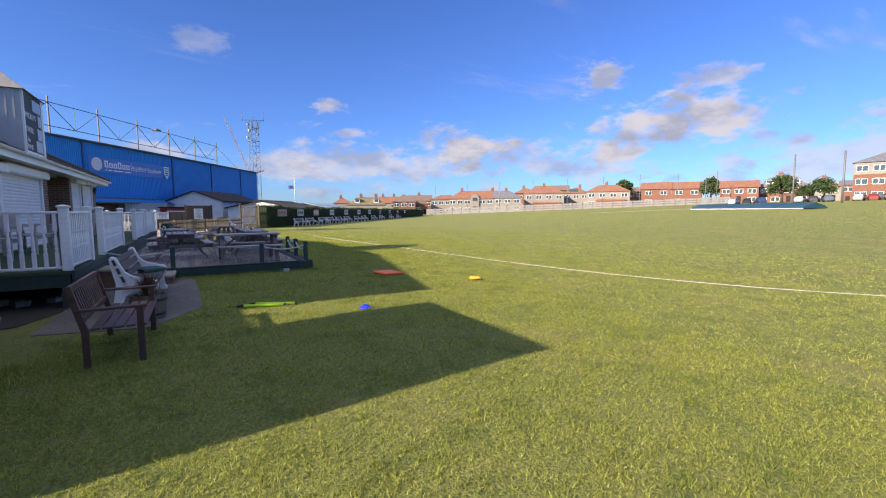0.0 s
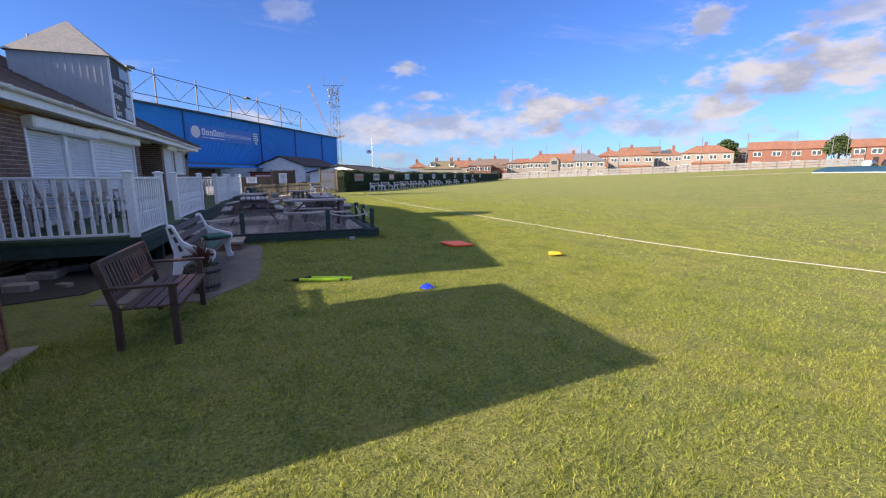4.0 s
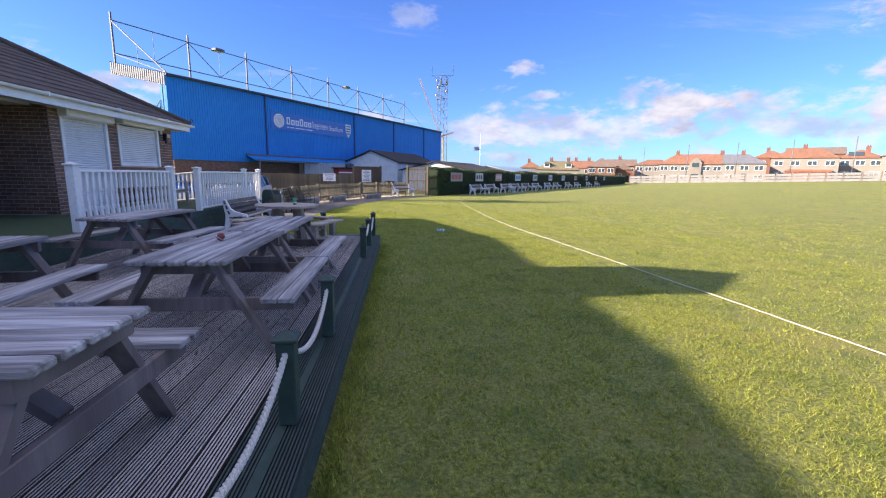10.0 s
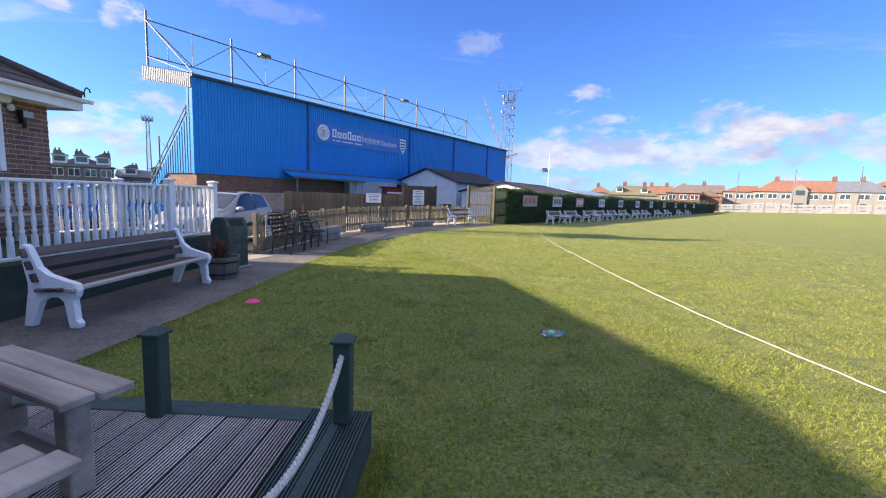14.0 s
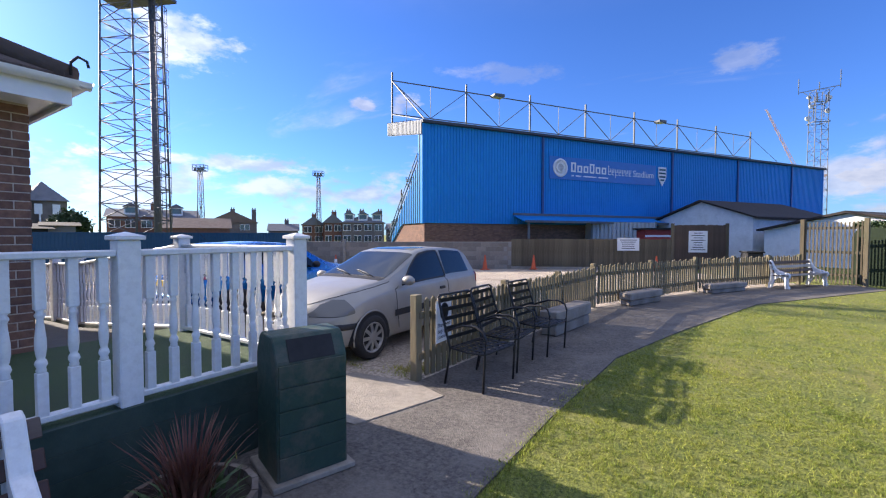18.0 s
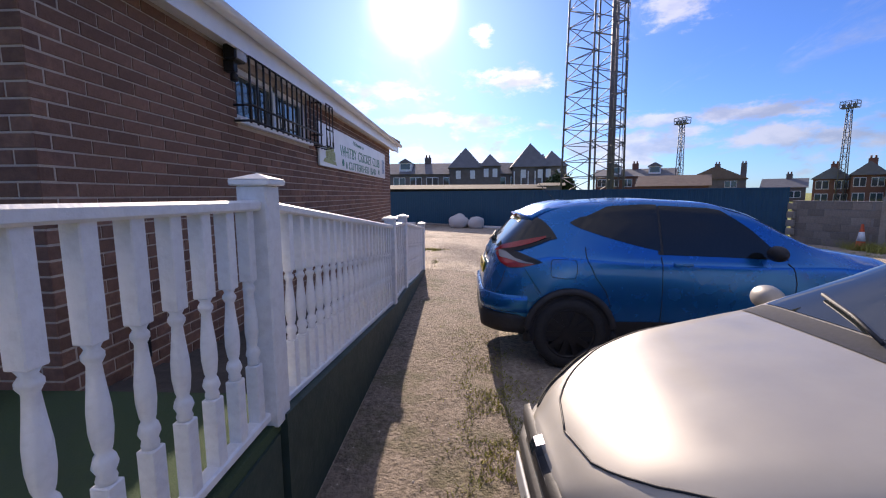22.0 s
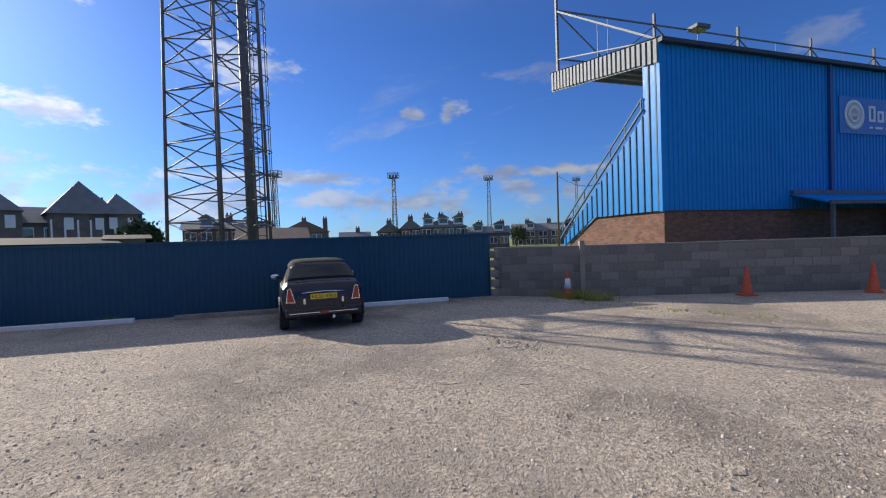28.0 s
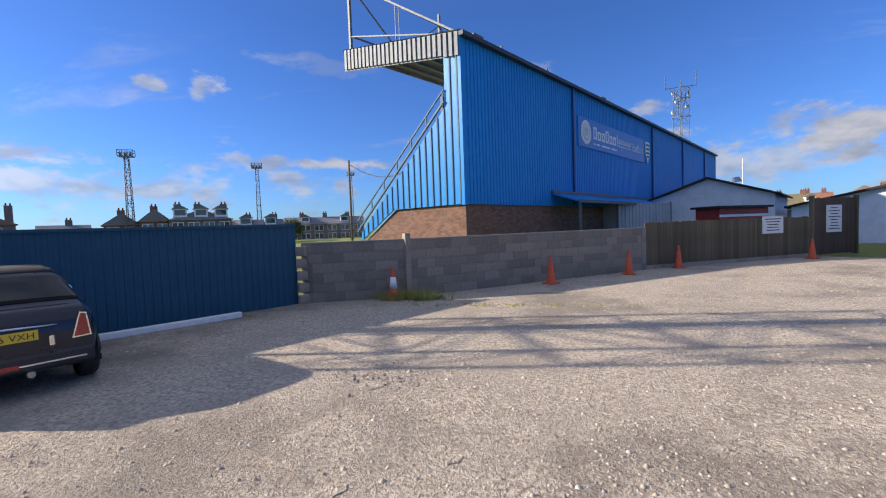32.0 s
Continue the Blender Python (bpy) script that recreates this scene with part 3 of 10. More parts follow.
def build_roof():
    x0, x1, y0, y1 = -16.62, EAVE_X, -4.97, EAVE_Y
    rx, ry0, ry1, rz = RIDGE
    bm = bmesh.new()
    e = [bm.verts.new(p) for p in ((x0, y0, EAVE_Z), (x1, y0, EAVE_Z), (x1, y1, EAVE_Z), (x0, y1, EAVE_Z))]
    r = [bm.verts.new((rx, ry0, rz)), bm.verts.new((rx, ry1, rz))]
    for f in ((e[0], e[1], r[0]), (e[1], e[2], r[1], r[0]), (e[2], e[3], r[1]), (e[3], e[0], r[0], r[1]), (e[3], e[2], e[1], e[0])):
        bm.faces.new(f)
    roof = solid("roof", bm, M_TILE, "hipped roof of dark brown concrete tiles", "roof", "structure")
    # courses of tiles, front and side slopes, each course a stepped strip with upright joints
    vs, fs = [], []

    def course(p0, p1, q0, q1, lift):
        n = max(1, int((Vector(p1) - Vector(p0)).length / 0.30))
        for i in range(n):
            a, b = i / n, (i + 0.97) / n
            A, B = Vector(p0).lerp(Vector(p1), a), Vector(p0).lerp(Vector(p1), b)
            C, D = Vector(q0).lerp(Vector(q1), b), Vector(q0).lerp(Vector(q1), a)
            k = len(vs)
            w = random.uniform(-0.004, 0.004)
            up = Vector((0, 0, lift + w))
            vs.extend([A + up, B + up, C + up * 0.3, D + up * 0.3, A, B])
            fs.extend([(k, k + 1, k + 2, k + 3), (k + 4, k + 5, k + 1, k)])
    N = 21
    for i in range(N):
        t0, t1 = i / N, (i + 1) / N
        for (c0, c1, d0, d1) in ((e0 for e0 in (((x1, y0), (x1, y1), (rx, ry0), (rx, ry1)), ((x1, y1), (x0, y1), (rx, ry1), (rx, ry1)), ((x0, y0), (x1, y0), (rx, ry0), (rx, ry0))))):
            z0, z1 = EAVE_Z + (rz - EAVE_Z) * t0, EAVE_Z + (rz - EAVE_Z) * t1
            f = lambda c, d, t: (c[0] + (d[0] - c[0]) * t, c[1] + (d[1] - c[1]) * t)
            course((*f(c0, d0, t0), z0), (*f(c1, d1, t0), z0), (*f(c0, d0, t1), z1), (*f(c1, d1, t1), z1), 0.03)
    ob = new("roof_tiles", raw_mesh("roof_tiles", vs, fs, M_TILE))
    ob.parent = roof
    tagged(ob, "dark brown concrete roof tiles", kind="stuff")
    # ridge and hip caps
    bm = bmesh.new()
    tube(bm, (rx, ry0, rz + 0.02), (rx, ry1, rz + 0.02), 0.12, n=10)
    for cx, cy, ry in ((x1, y1, ry1), (x0, y1, ry1), (x1, y0, ry0), (x0, y0, ry0)):
        tube(bm, (cx, cy, EAVE_Z + 0.03), (rx, ry, rz + 0.03), 0.09, n=10)
    part("ridge_tile", bm, M_TILE, roof, "half-round ridge and hip tiles")
    # soffit, fascia, gutter
    bm = bmesh.new()
    box(bm, FX - 0.0, x1 - 0.03, y0 + 0.03, y1 - 0.03, EAVE_Z - 0.17, EAVE_Z - 0.15)
    box(bm, x0 + 0.03, FX, SY, y1 - 0.03, EAVE_Z - 0.17, EAVE_Z - 0.15)
    part("soffit", bm, M_PVC, roof, "white plastic soffit")
    for nm, c in (("fascia", ((x1 - 0.03, x1, y0, y1), (x0, x1 - 0.03, y1 - 0.03, y1))),):
        for q in c:
            part(nm, one_box(q[0], q[1], q[2], q[3], EAVE_Z - 0.21, EAVE_Z - 0.015), M_PVC, roof, "white fascia board")
    bm = bmesh.new()
    ang = [math.pi + math.pi * i / 8 for i in range(9)]
    for (a, b) in (((x1 + 0.06, y0 - 0.02), (x1 + 0.06, y1 + 0.11)), ((x0, y1 + 0.06), (x1 + 0.11, y1 + 0.06))):
        d = Vector((b[0] - a[0], b[1] - a[1], 0)).normalized()
        s = Vector((d.y, -d.x, 0))
        for rr in (0.058, 0.050):
            ra = [bm.verts.new(Vector((a[0], a[1], EAVE_Z - 0.02)) + s * rr * math.cos(t) + Vector((0, 0, rr * math.sin(t)))) for t in ang]
            rb = [bm.verts.new(Vector((b[0], b[1], EAVE_Z - 0.02)) + s * rr * math.cos(t) + Vector((0, 0, rr * math.sin(t)))) for t in ang]
            for i in range(8):
                bm.faces.new((ra[i], ra[i + 1], rb[i + 1], rb[i])).smooth = True
    part("gutter", bm, M_PVC, roof, "white half-round plastic gutter")
    for y in np.arange(-4, 13.5, 2.0):
        part("gutter_bracket", one_box(x1 + 0.0, x1 + 0.125, y, y + 0.03, EAVE_Z - 0.085, EAVE_Z - 0.005), M_PVC, roof)
    bm = bmesh.new()
    path_tube(bm, [(x1 + 0.06, y1 - 0.02, EAVE_Z + 0.02), (x1 + 0.06, y1 - 0.02, EAVE_Z + 0.13), (x1 + 0.06, y1 + 0.03, EAVE_Z + 0.19), (x1 + 0.06, y1 + 0.09, EAVE_Z + 0.17), (x1 + 0.06, y1 + 0.1, EAVE_Z + 0.12)], 0.012)
    part("hook", bm, M_BLACK, roof, "black iron hook")
    return roof


build_roof()


def rolling_shutter(y0, y1, z0, z1, pitch=0.055, hood=True):
    w = thing("shutter", "closed white slatted security shutter on the clubhouse front", "shutter", pose(FX - 0.04, (y0 + y1) / 2, z0), "front shutters")
    h, half = z1 - z0, (y1 - y0) / 2
    bm = bmesh.new()
    n = int(h / pitch)
    for i in range(n):
        za, zb = i * pitch, (i + 1) * pitch
        prism(bm, [(-0.01, za), (0.006, za + 0.004), (0.016, (za + zb) / 2), (0.006, zb - 0.006), (-0.01, zb - 0.001)], -half + 0.02, half - 0.02, "y")
    part("slat_curtain", bm, M_SHUTTER, w, "white slats")
    for s in (-1, 1):
        part("guide_rail", one_box(-0.02, 0.065, s * (half + 0.03) - 0.04, s * (half + 0.03) + 0.04, 0, h, bev=0.004), M_PVC, w)
    if hood:
        part("hood", one_box(-0.0, 0.24, -half - 0.09, half + 0.09, h - 0.02, h + 0.21, bev=0.03), M_PVC, w, "boxed white shutter hood")
    part("bottom_bar", one_box(-0.01, 0.035, -half + 0.03, half - 0.03, 0.0, 0.06, bev=0.004), M_PVC, w)
    return w


for y0, y1, z0, z1 in OPENINGS:
    rolling_shutter(y0, y1, z0, z1, 0.085 if y1 - y0 > 2.5 else 0.05)


# ---- terrace ----
bm = bmesh.new()
box(bm, FX, -4.36, -2.62, 14.5, FLOOR_Z - 0.05, FLOOR_Z)
box(bm, -8.35, FX, PORCH[0] + 0.002, PORCH[1] - 0.002, FLOOR_Z - 0.05, FLOOR_Z)
terrace = solid("floor_terrace", bm, M_ASTRO, "raised terrace floor laid with green artificial turf", "terrace", "structure")
for k in range(4):
    bm = bmesh.new()
    box(bm, -4.375, -4.335, 0.36 if k < 9 else 0, 14.52, 0.02 + k * 0.146, 0.1645 + k * 0.146, bev=0.002)
    part("skirt_board", bm, M_GREEN, terrace, "dark green stained skirting board")
for k in range(2, 4):
    part("skirt_board", one_box(-4.375, -4.335, -2.6, 0.355, 0.02 + k * 0.146, 0.155 + k * 0.146, bev=0.004), M_GREEN, terrace)
for x, y in ((-4.45, -2.55), (-6.3, -2.55), (-4.45, -1.2), (-6.3, -1.2)):
    part("terrace_leg", one_box(x - 0.06, x + 0.06, y - 0.06, y + 0.06, 0, FLOOR_Z - 0.05), M_GREEN, terrace)
bm = bmesh.new()
box(bm, FX, -4.42, -2.6, -2.56, 0.34, FLOOR_Z - 0.051)
part("fascia_board", bm, M_GREEN, terrace)
for y in (14.46,):
    part("skirt_board", one_box(-6.25, -4.38, 14.47, 14.51, 0.02, FLOOR_Z - 0.052), M_GREEN, terrace)

# baluster outline: radius and height
BAL = [(0.021, 0.30), (0.024, 0.312), (0.020, 0.325), (0.029, 0.345), (0.024, 0.365), (0.017, 0.375), (0.0215, 0.39), (0.0265, 0.43), (0.026, 0.48),
       (0.019, 0.545), (0.0155, 0.585), (0.024, 0.60), (0.024, 0.61), (0.016, 0.622), (0.026, 0.640)]


def baluster_mesh():
    bm = bmesh.new()
    box(bm, -0.024, 0.024, -0.024, 0.024, 0.06, 0.30, bev=0.003)
    lathe(bm, [(r * 0.95, z) for r, z in BAL], 10)
    box(bm, -0.024, 0.024, -0.024, 0.024, 0.635, 0.905, bev=0.003)
    return mesh_of("baluster", bm, M_WHITE)


BALUSTER = baluster_mesh()
bm = bmesh.new()
box(bm, -0.06, 0.06, -0.06, 0.06, 0, 1.0, bev=0.006)
POST = mesh_of("newel_post", bm, M_WHITE)
bm = bmesh.new()
box(bm, -0.08, 0.08, -0.08, 0.08, 1.0, 1.025, bev=0.005)
prism_top = [bm.verts.new(p) for p in ((-0.08, -0.08, 1.025), (0.08, -0.08, 1.025), (0.08, 0.08, 1.025), (-0.08, 0.08, 1.025), (0, 0, 1.05))]
for i in range(4):
    bm.faces.new((prism_top[i], prism_top[(i + 1) % 4], prism_top[4]))
CAP = mesh_of("post_cap", bm, M_WHITE)


def balustrade(p0, p1, z0, z1, label, posts=(True, True)):
    """A run of turned balusters between newel posts, from p0 to p1, on a floor that goes from z0 to z1."""
    p0, p1 = Vector((*p0, 0)), Vector((*p1, 0))
    d = p1 - p0
    ln, yaw = d.length, math.degrees(math.atan2(d.y, d.x))
    t = thing("balustrade", label, "railing", pose(p0.x, p0.y, z0, 0, 0, yaw), "terrace railings")
    slope = (z1 - z0) / ln
    for k, (u, on) in enumerate(((0, posts[0]), (ln, posts[1]))):
        if on:
            po = piece("newel_post", POST, t, pose(u, 0, slope * u))
            piece("post_cap", CAP, po, Matrix())
    for nm, z, w, h in (("handrail", 0.922, 0.078, 0.040), ("bottom_rail", 0.05, 0.06, 0.04)):
        bm = bmesh.new()
        vs = box(bm, 0.055, ln - 0.055, -w / 2, w / 2, z - h / 2, z + h / 2, bev=0.008)
        for v in vs:
            v.co.z += v.co.x * slope
        part(nm, bm, M_WHITE, t)
    n = max(2, round((ln - 0.10) / 0.139))
    for i in range(n):
        u = 0.05 + (ln - 0.10) * (i + 0.5) / n
        piece("baluster", BALUSTER, t, pose(u, 0, slope * u, 0, 0, random.choice((0, 90))))
    return t


RX = -4.42
WHITE_RAIL = "white timber railing with turned balusters"
balustrade((RX, -2.55), (RX, -0.85), FLOOR_Z, FLOOR_Z, WHITE_RAIL + " beside the steps")
balustrade((RX, -2.55), (-6.3, -2.55), FLOOR_Z, FLOOR_Z, WHITE_RAIL + " closing the terrace end", (False, False))
balustrade((RX, 0.35), (RX, 3.30), FLOOR_Z, FLOOR_Z, WHITE_RAIL + " behind the deck")
balustrade((RX, 6.20), (RX, 8.95), FLOOR_Z, FLOOR_Z, WHITE_RAIL + " by the porch")
balustrade((RX, 10.15), (RX, 13.27), FLOOR_Z, FLOOR_Z, WHITE_RAIL + " behind the long bench")
balustrade((RX, 13.27), (RX + 0.05, 14.46), FLOOR_Z, FLOOR_Z, WHITE_RAIL + " at the terrace corner", (False, True))
balustrade((RX + 0.05, 14.46), (-6.28, 14.46), FLOOR_Z, FLOOR_Z - 0.01, WHITE_RAIL + " at the head of the ramp", (False, True))
balustrade((-6.28, 14.46), (-9.38, 14.46), FLOOR_Z - 0.01, 0.27, WHITE_RAIL + " down the ramp", (False, True))
balustrade((-9.38, 14.46), (-10.36, 14.46), 0.27, 0.245, WHITE_RAIL + " midway down the ramp", (False, True))
balustrade((-10.36, 14.46), (-13.06, 14.46), 0.245, -0.03, WHITE_RAIL + " at the foot of the ramp", (False, True))

# ramp boards beside the brick wall
ramp = thing("ramp", "ribbed timber access ramp with a dark kerb beside the brick wall", "ramp", pose(0, 0, 0))
RAMP_N = 40
RB = mesh_of("ramp_board", one_box(-0.079, 0.079, -0.52, 0.52, -0.03, 0.0, bev=0.006), M_RAMP)
for i in range(RAMP_N):
    x = -6.33 - i * 0.172
    z = np.interp(x, [-13.06, -10.36, -9.38, -6.28], [0.03, 0.235, 0.26, 0.58])
    piece("ramp_board", RB, ramp, pose(x, 13.90, z))
for (xa, za), (xb, zb) in zip([(-6.28, 0.60), (-9.38, 0.28), (-10.36, 0.255)], [(-9.38, 0.28), (-10.36, 0.255), (-13.06, 0.03)]):
    bm = bmesh.new()
    prism(bm, [(xa, -0.05), (xb, -0.05), (xb, zb + 0.02), (xa, za + 0.02)], 14.43, 14.53, "y")
    part("ramp_kerb", bm, M_GREEN, ramp, "dark weathered ramp edge")


# ---- deck ----
DECK_Z, DECK_Y1 = 0.235, 8.62
deck = thing("deck", "low timber deck with grooved grey boards and a dark green edge", "deck", pose(0, 0, 0))


def grooved(u0, lo, hi, top, flip=False):
    """A ridged board 141 mm wide from u0, its length from lo to hi; flip: laid along x."""
    bm = bmesh.new()
    prof = [(u0, DECK_Z - 0.028), (u0 + 0.141, DECK_Z - 0.028)]
    for g in range(7, -1, -1):
        u = u0 + 0.0176 * g
        prof += [(u + 0.0166, top - 0.009), (u + 0.0136, top), (u + 0.0050, top), (u + 0.0015, top - 0.009)]
    prism(bm, prof, lo, hi, "x" if flip else "y")
    # faces inside the grooves take the second, darker material
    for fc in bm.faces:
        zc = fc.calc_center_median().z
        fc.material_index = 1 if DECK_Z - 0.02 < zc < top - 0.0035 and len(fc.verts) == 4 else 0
    return bm


bmx = [-4.32 + 0.147 * i for i in range(27)]
rnd = random.Random(4)
for x in bmx:
    cut = rnd.choice((2.9, 3.6, 4.8, 5.6))
    for a, b in ((0.16, cut), (cut + 0.004, DECK_Y1 - 0.15)):
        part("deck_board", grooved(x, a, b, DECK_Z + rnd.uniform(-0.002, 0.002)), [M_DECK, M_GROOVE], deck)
for k in range(3):
    for i, (a, b, c, d) in enumerate(((-4.33, 0.0, 0.0, 0.04), (-0.04, 0.0, 0.04, DECK_Y1 - 0.04), (-3.2, 0.0, DECK_Y1 - 0.04, DECK_Y1))):
        z0, bm = 0.005 + k * 0.068, bmesh.new()
        ins = [(0.0, 0.0), (0.015, 0.0), (0.018, 0.006), (0.022, 0.006), (0.025, 0.0), (0.039, 0.0), (0.042, 0.006), (0.046, 0.006), (0.049, 0.0), (0.064, 0.0)]
        if i == 1:
            prism(bm, [(a, z0)] + [(b - q, z0 + u) for u, q in ins] + [(a, z0 + 0.064)], c, d, "y")
        else:
            prism(bm, [(d, z0)] + [(c + q, z0 + u) for u, q in ins] + [(d, z0 + 0.064)], a, b, "x")
        part("edge_board", bm, M_GREEN, deck, "dark green ribbed edge board")
for u in (-0.345, -0.145):
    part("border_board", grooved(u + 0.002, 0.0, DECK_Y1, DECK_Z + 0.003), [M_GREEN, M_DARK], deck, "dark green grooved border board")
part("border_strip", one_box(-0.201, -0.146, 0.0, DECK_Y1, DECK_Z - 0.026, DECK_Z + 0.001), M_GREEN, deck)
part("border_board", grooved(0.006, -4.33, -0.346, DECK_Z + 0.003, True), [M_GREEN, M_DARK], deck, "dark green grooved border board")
part("border_board", one_box(-4.33, -0.346, DECK_Y1 - 0.15, DECK_Y1, DECK_Z - 0.026, DECK_Z + 0.006, bev=0.004), M_GREEN, deck, "dark green border board")
# posts with caps
POSTS = [(-0.14, 0.16), (-1.22, 0.16), (-3.12, 0.16), (-0.14, 1.43), (-0.14, 2.68), (-0.14, 6.03), (-0.14, 7.18), (-0.14, 8.50), (-1.18, 8.46)]
bm = bmesh.new()
box(bm, -0.047, 0.047, -0.047, 0.047, 0, 0.46, bev=0.006)
DPOST = mesh_of("deck_post", bm, M_GREEN)
bm = bmesh.new()
box(bm, -0.062, 0.062, -0.062, 0.062, 0.46, 0.48, bev=0.004)
bmesh.ops.create_cone(bm, cap_ends=True, segments=4, radius1=0.08, radius2=0.012, depth=0.03, matrix=Matrix.Translation((0, 0, 0.495)) @ Matrix.Rotation(math.pi / 4, 4, "Z"))
DCAP = mesh_of("post_cap", bm, M_GREEN)
for x, y in POSTS:
    p = thing("deck_post", "short dark green capped post on the deck edge", "post", pose(x, y, DECK_Z + 0.004), "deck rope posts")
    piece("shaft", DPOST, p, Matrix())
    piece("post_cap", DCAP, p, Matrix())


def rope(a, b, sag):
    """A sagging rope of three twisted strands between two points."""
    a, b = Vector(a), Vector(b)
    ln = (b - a).length
    n = int(ln / 0.014)
    side = (b - a).cross(Vector((0, 0, 1))).normalized()
    ob = thing("rope", "sagging white rope strung between the deck posts", "rope", group="deck ropes")
    for k in range(3):
        pts = []
        for i in range(n + 1):
            t = i / n
            p = a.lerp(b, t)
            p.z -= sag * 4 * t * (1 - t)
            q = t * ln * 2 * math.pi / 0.085 + k * 2 * math.pi / 3
            pts.append(p + (side * math.cos(q) + Vector((0, 0, 1)) * math.sin(q)) * 0.0085)
        bm = bmesh.new()
        path_tube(bm, pts, 0.0098, 6)
        part("strand", bm, M_ROPE, ob)


Z = DECK_Z + 0.42
rope((-1.22, 0.16, Z), (-0.14, 0.16, Z), 0.10)
rope((-4.36, 0.22, Z), (-3.12, 0.16, Z), 0.10)
rope((-0.14, 0.16, Z), (-0.14, 1.43, Z), 0.17)
rope((-0.14, 1.43, Z), (-0.14, 2.68, Z), 0.20)
rope((-0.14, 6.03, Z), (-0.14, 7.18, Z), 0.14)
rope((-0.14, 7.18, Z), (-0.14, 8.50, Z), 0.22)


# ---- football stand ----
ST = pose(-15.57, 31.68, 0, 0, 0, math.degrees(math.atan2(34.74, 22.09)))
STAND = thing("grandstand", "long blue steel-clad football stand seen from behind", "stadium", ST)
# in the stand's own axes: x along the back wall, y towards the pitch


def ribbed(bm, x0, x1, z0, z1, y=0.0, pitch=0.20, depth=0.032, z0b=None, z1b=None):
    """Trapezoid ribbed sheet in the plane y; z0b, z1b: the heights at x1."""
    z0b, z1b = z0 if z0b is None else z0b, z1 if z1b is None else z1b
    n = max(1, round((x1 - x0) / pitch))
    row = []
    for i in range(n + 1):
        for du, dy in ((0.0, 0.0), (0.30, 0.0), (0.40, -depth), (0.90, -depth)):
            u = x0 + (x1 - x0) * (i + du) / n
            if u <= x1 + 1e-6:
                s = (u - x0) / (x1 - x0)
                row.append((bm.verts.new((u, y + dy, z0 + (z0b - z0) * s)), bm.verts.new((u, y + dy, z1 + (z1b - z1) * s))))
    for a, b in zip(row, row[1:]):
        bm.faces.new((a[0], b[0], b[1], a[1]))


SEAMS = [0.0, 8.2, 20.2, 28.1, 35.9, 41.2]
for a, b in zip(SEAMS, SEAMS[1:]):
    bm = bmesh.new()
    ribbed(bm, a + 0.02, b - 0.02, 2.33, 7.98)
    part("cladding_panel", bm, M_BLUE, STAND, "blue ribbed steel cladding")
for a in SEAMS[1:-1]:
    part("downpipe", one_box(a - 0.07, a + 0.07, -0.14, 0.0, 2.4, 7.98), surf("dark blue pipe", (0.012, 0.06, 0.20), (0.016, 0.07, 0.24), 5, 0.5, bump=0.05), STAND, "dark blue downpipe")
for x in (0.0, 41.2):
    part("corner_trim", one_box(x - 0.07, x + 0.07, -0.06, 0.08, 2.3, 8.0), M_BLUE, STAND, "blue corner flashing")
part("inner_wall", one_box(0.05, 41.15, 0.02, 0.30, 2.34, 8.0), M_BLUE, STAND)
part("roof_edge", one_box(-0.1, 41.3, -0.24, -0.03, 7.93, 8.085, bev=0.01), surf("dark roof edge", (0.02, 0.03, 0.05), (0.03, 0.04, 0.06), 4, 0.6, bump=0.05), STAND, "dark gutter along the roof edge")
# roof rising to the pitch side
bm = bmesh.new()
n = 150
for i in range(n):
    x0, x1 = -0.1 + 41.4 * i / n, -0.1 + 41.4 * (i + 0.55) / n
    for u0, u1, dz in ((x0, x1, 0.04), (x1, -0.1 + 41.4 * (i + 1) / n, 0.0)):
        vs = [bm.verts.new(p) for p in ((u0, -0.12, 8.09 + dz), (u1, -0.12, 8.09 + dz), (u1, 6.55, 9.42 + dz), (u0, 6.55, 9.42 + dz))]
        bm.faces.new(vs)
        ws = [bm.verts.new(p) for p in ((u0, -0.12, 8.05), (u1, -0.12, 8.05), (u1, 6.55, 9.36), (u0, 6.55, 9.36))]
        bm.faces.new(ws[::-1])
        bm.faces.new((vs[0], ws[0], ws[1], vs[1]))
        bm.faces.new((vs[3], vs[2], ws[2], ws[3]))
part("roof", bm, surf("pale grey roof sheet", (0.30, 0.33, 0.36), (0.36, 0.385, 0.41), 4, 0.5, 0.2, bump=0.05), STAND, "pale grey ribbed roof sheet")
# underside of the canopy, an added sheet with its shade in the colour, with its purlins
M_PURLIN = surf("dull galvanised purlin", (0.22, 0.22, 0.21), (0.28, 0.28, 0.27), 6, 0.6, 0.3, bump=0.05)
bm = bmesh.new()
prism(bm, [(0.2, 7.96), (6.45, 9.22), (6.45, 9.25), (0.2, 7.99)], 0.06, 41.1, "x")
part("soffit", bm, surf("shade-dark soffit sheet", (0.075, 0.075, 0.072), (0.11, 0.11, 0.105), 5, 0.8, bump=0.2, bscale=10), STAND, "canopy underside sheet coloured dark for its shade")
for k in range(6):
    y = 0.8 + k * 1.02
    z = 7.96 + 0.2016 * (y - 0.2)
    part("purlin", one_box(0.06, 41.1, y - 0.04, y + 0.04, z - 0.14, z - 0.004), M_PURLIN, STAND)
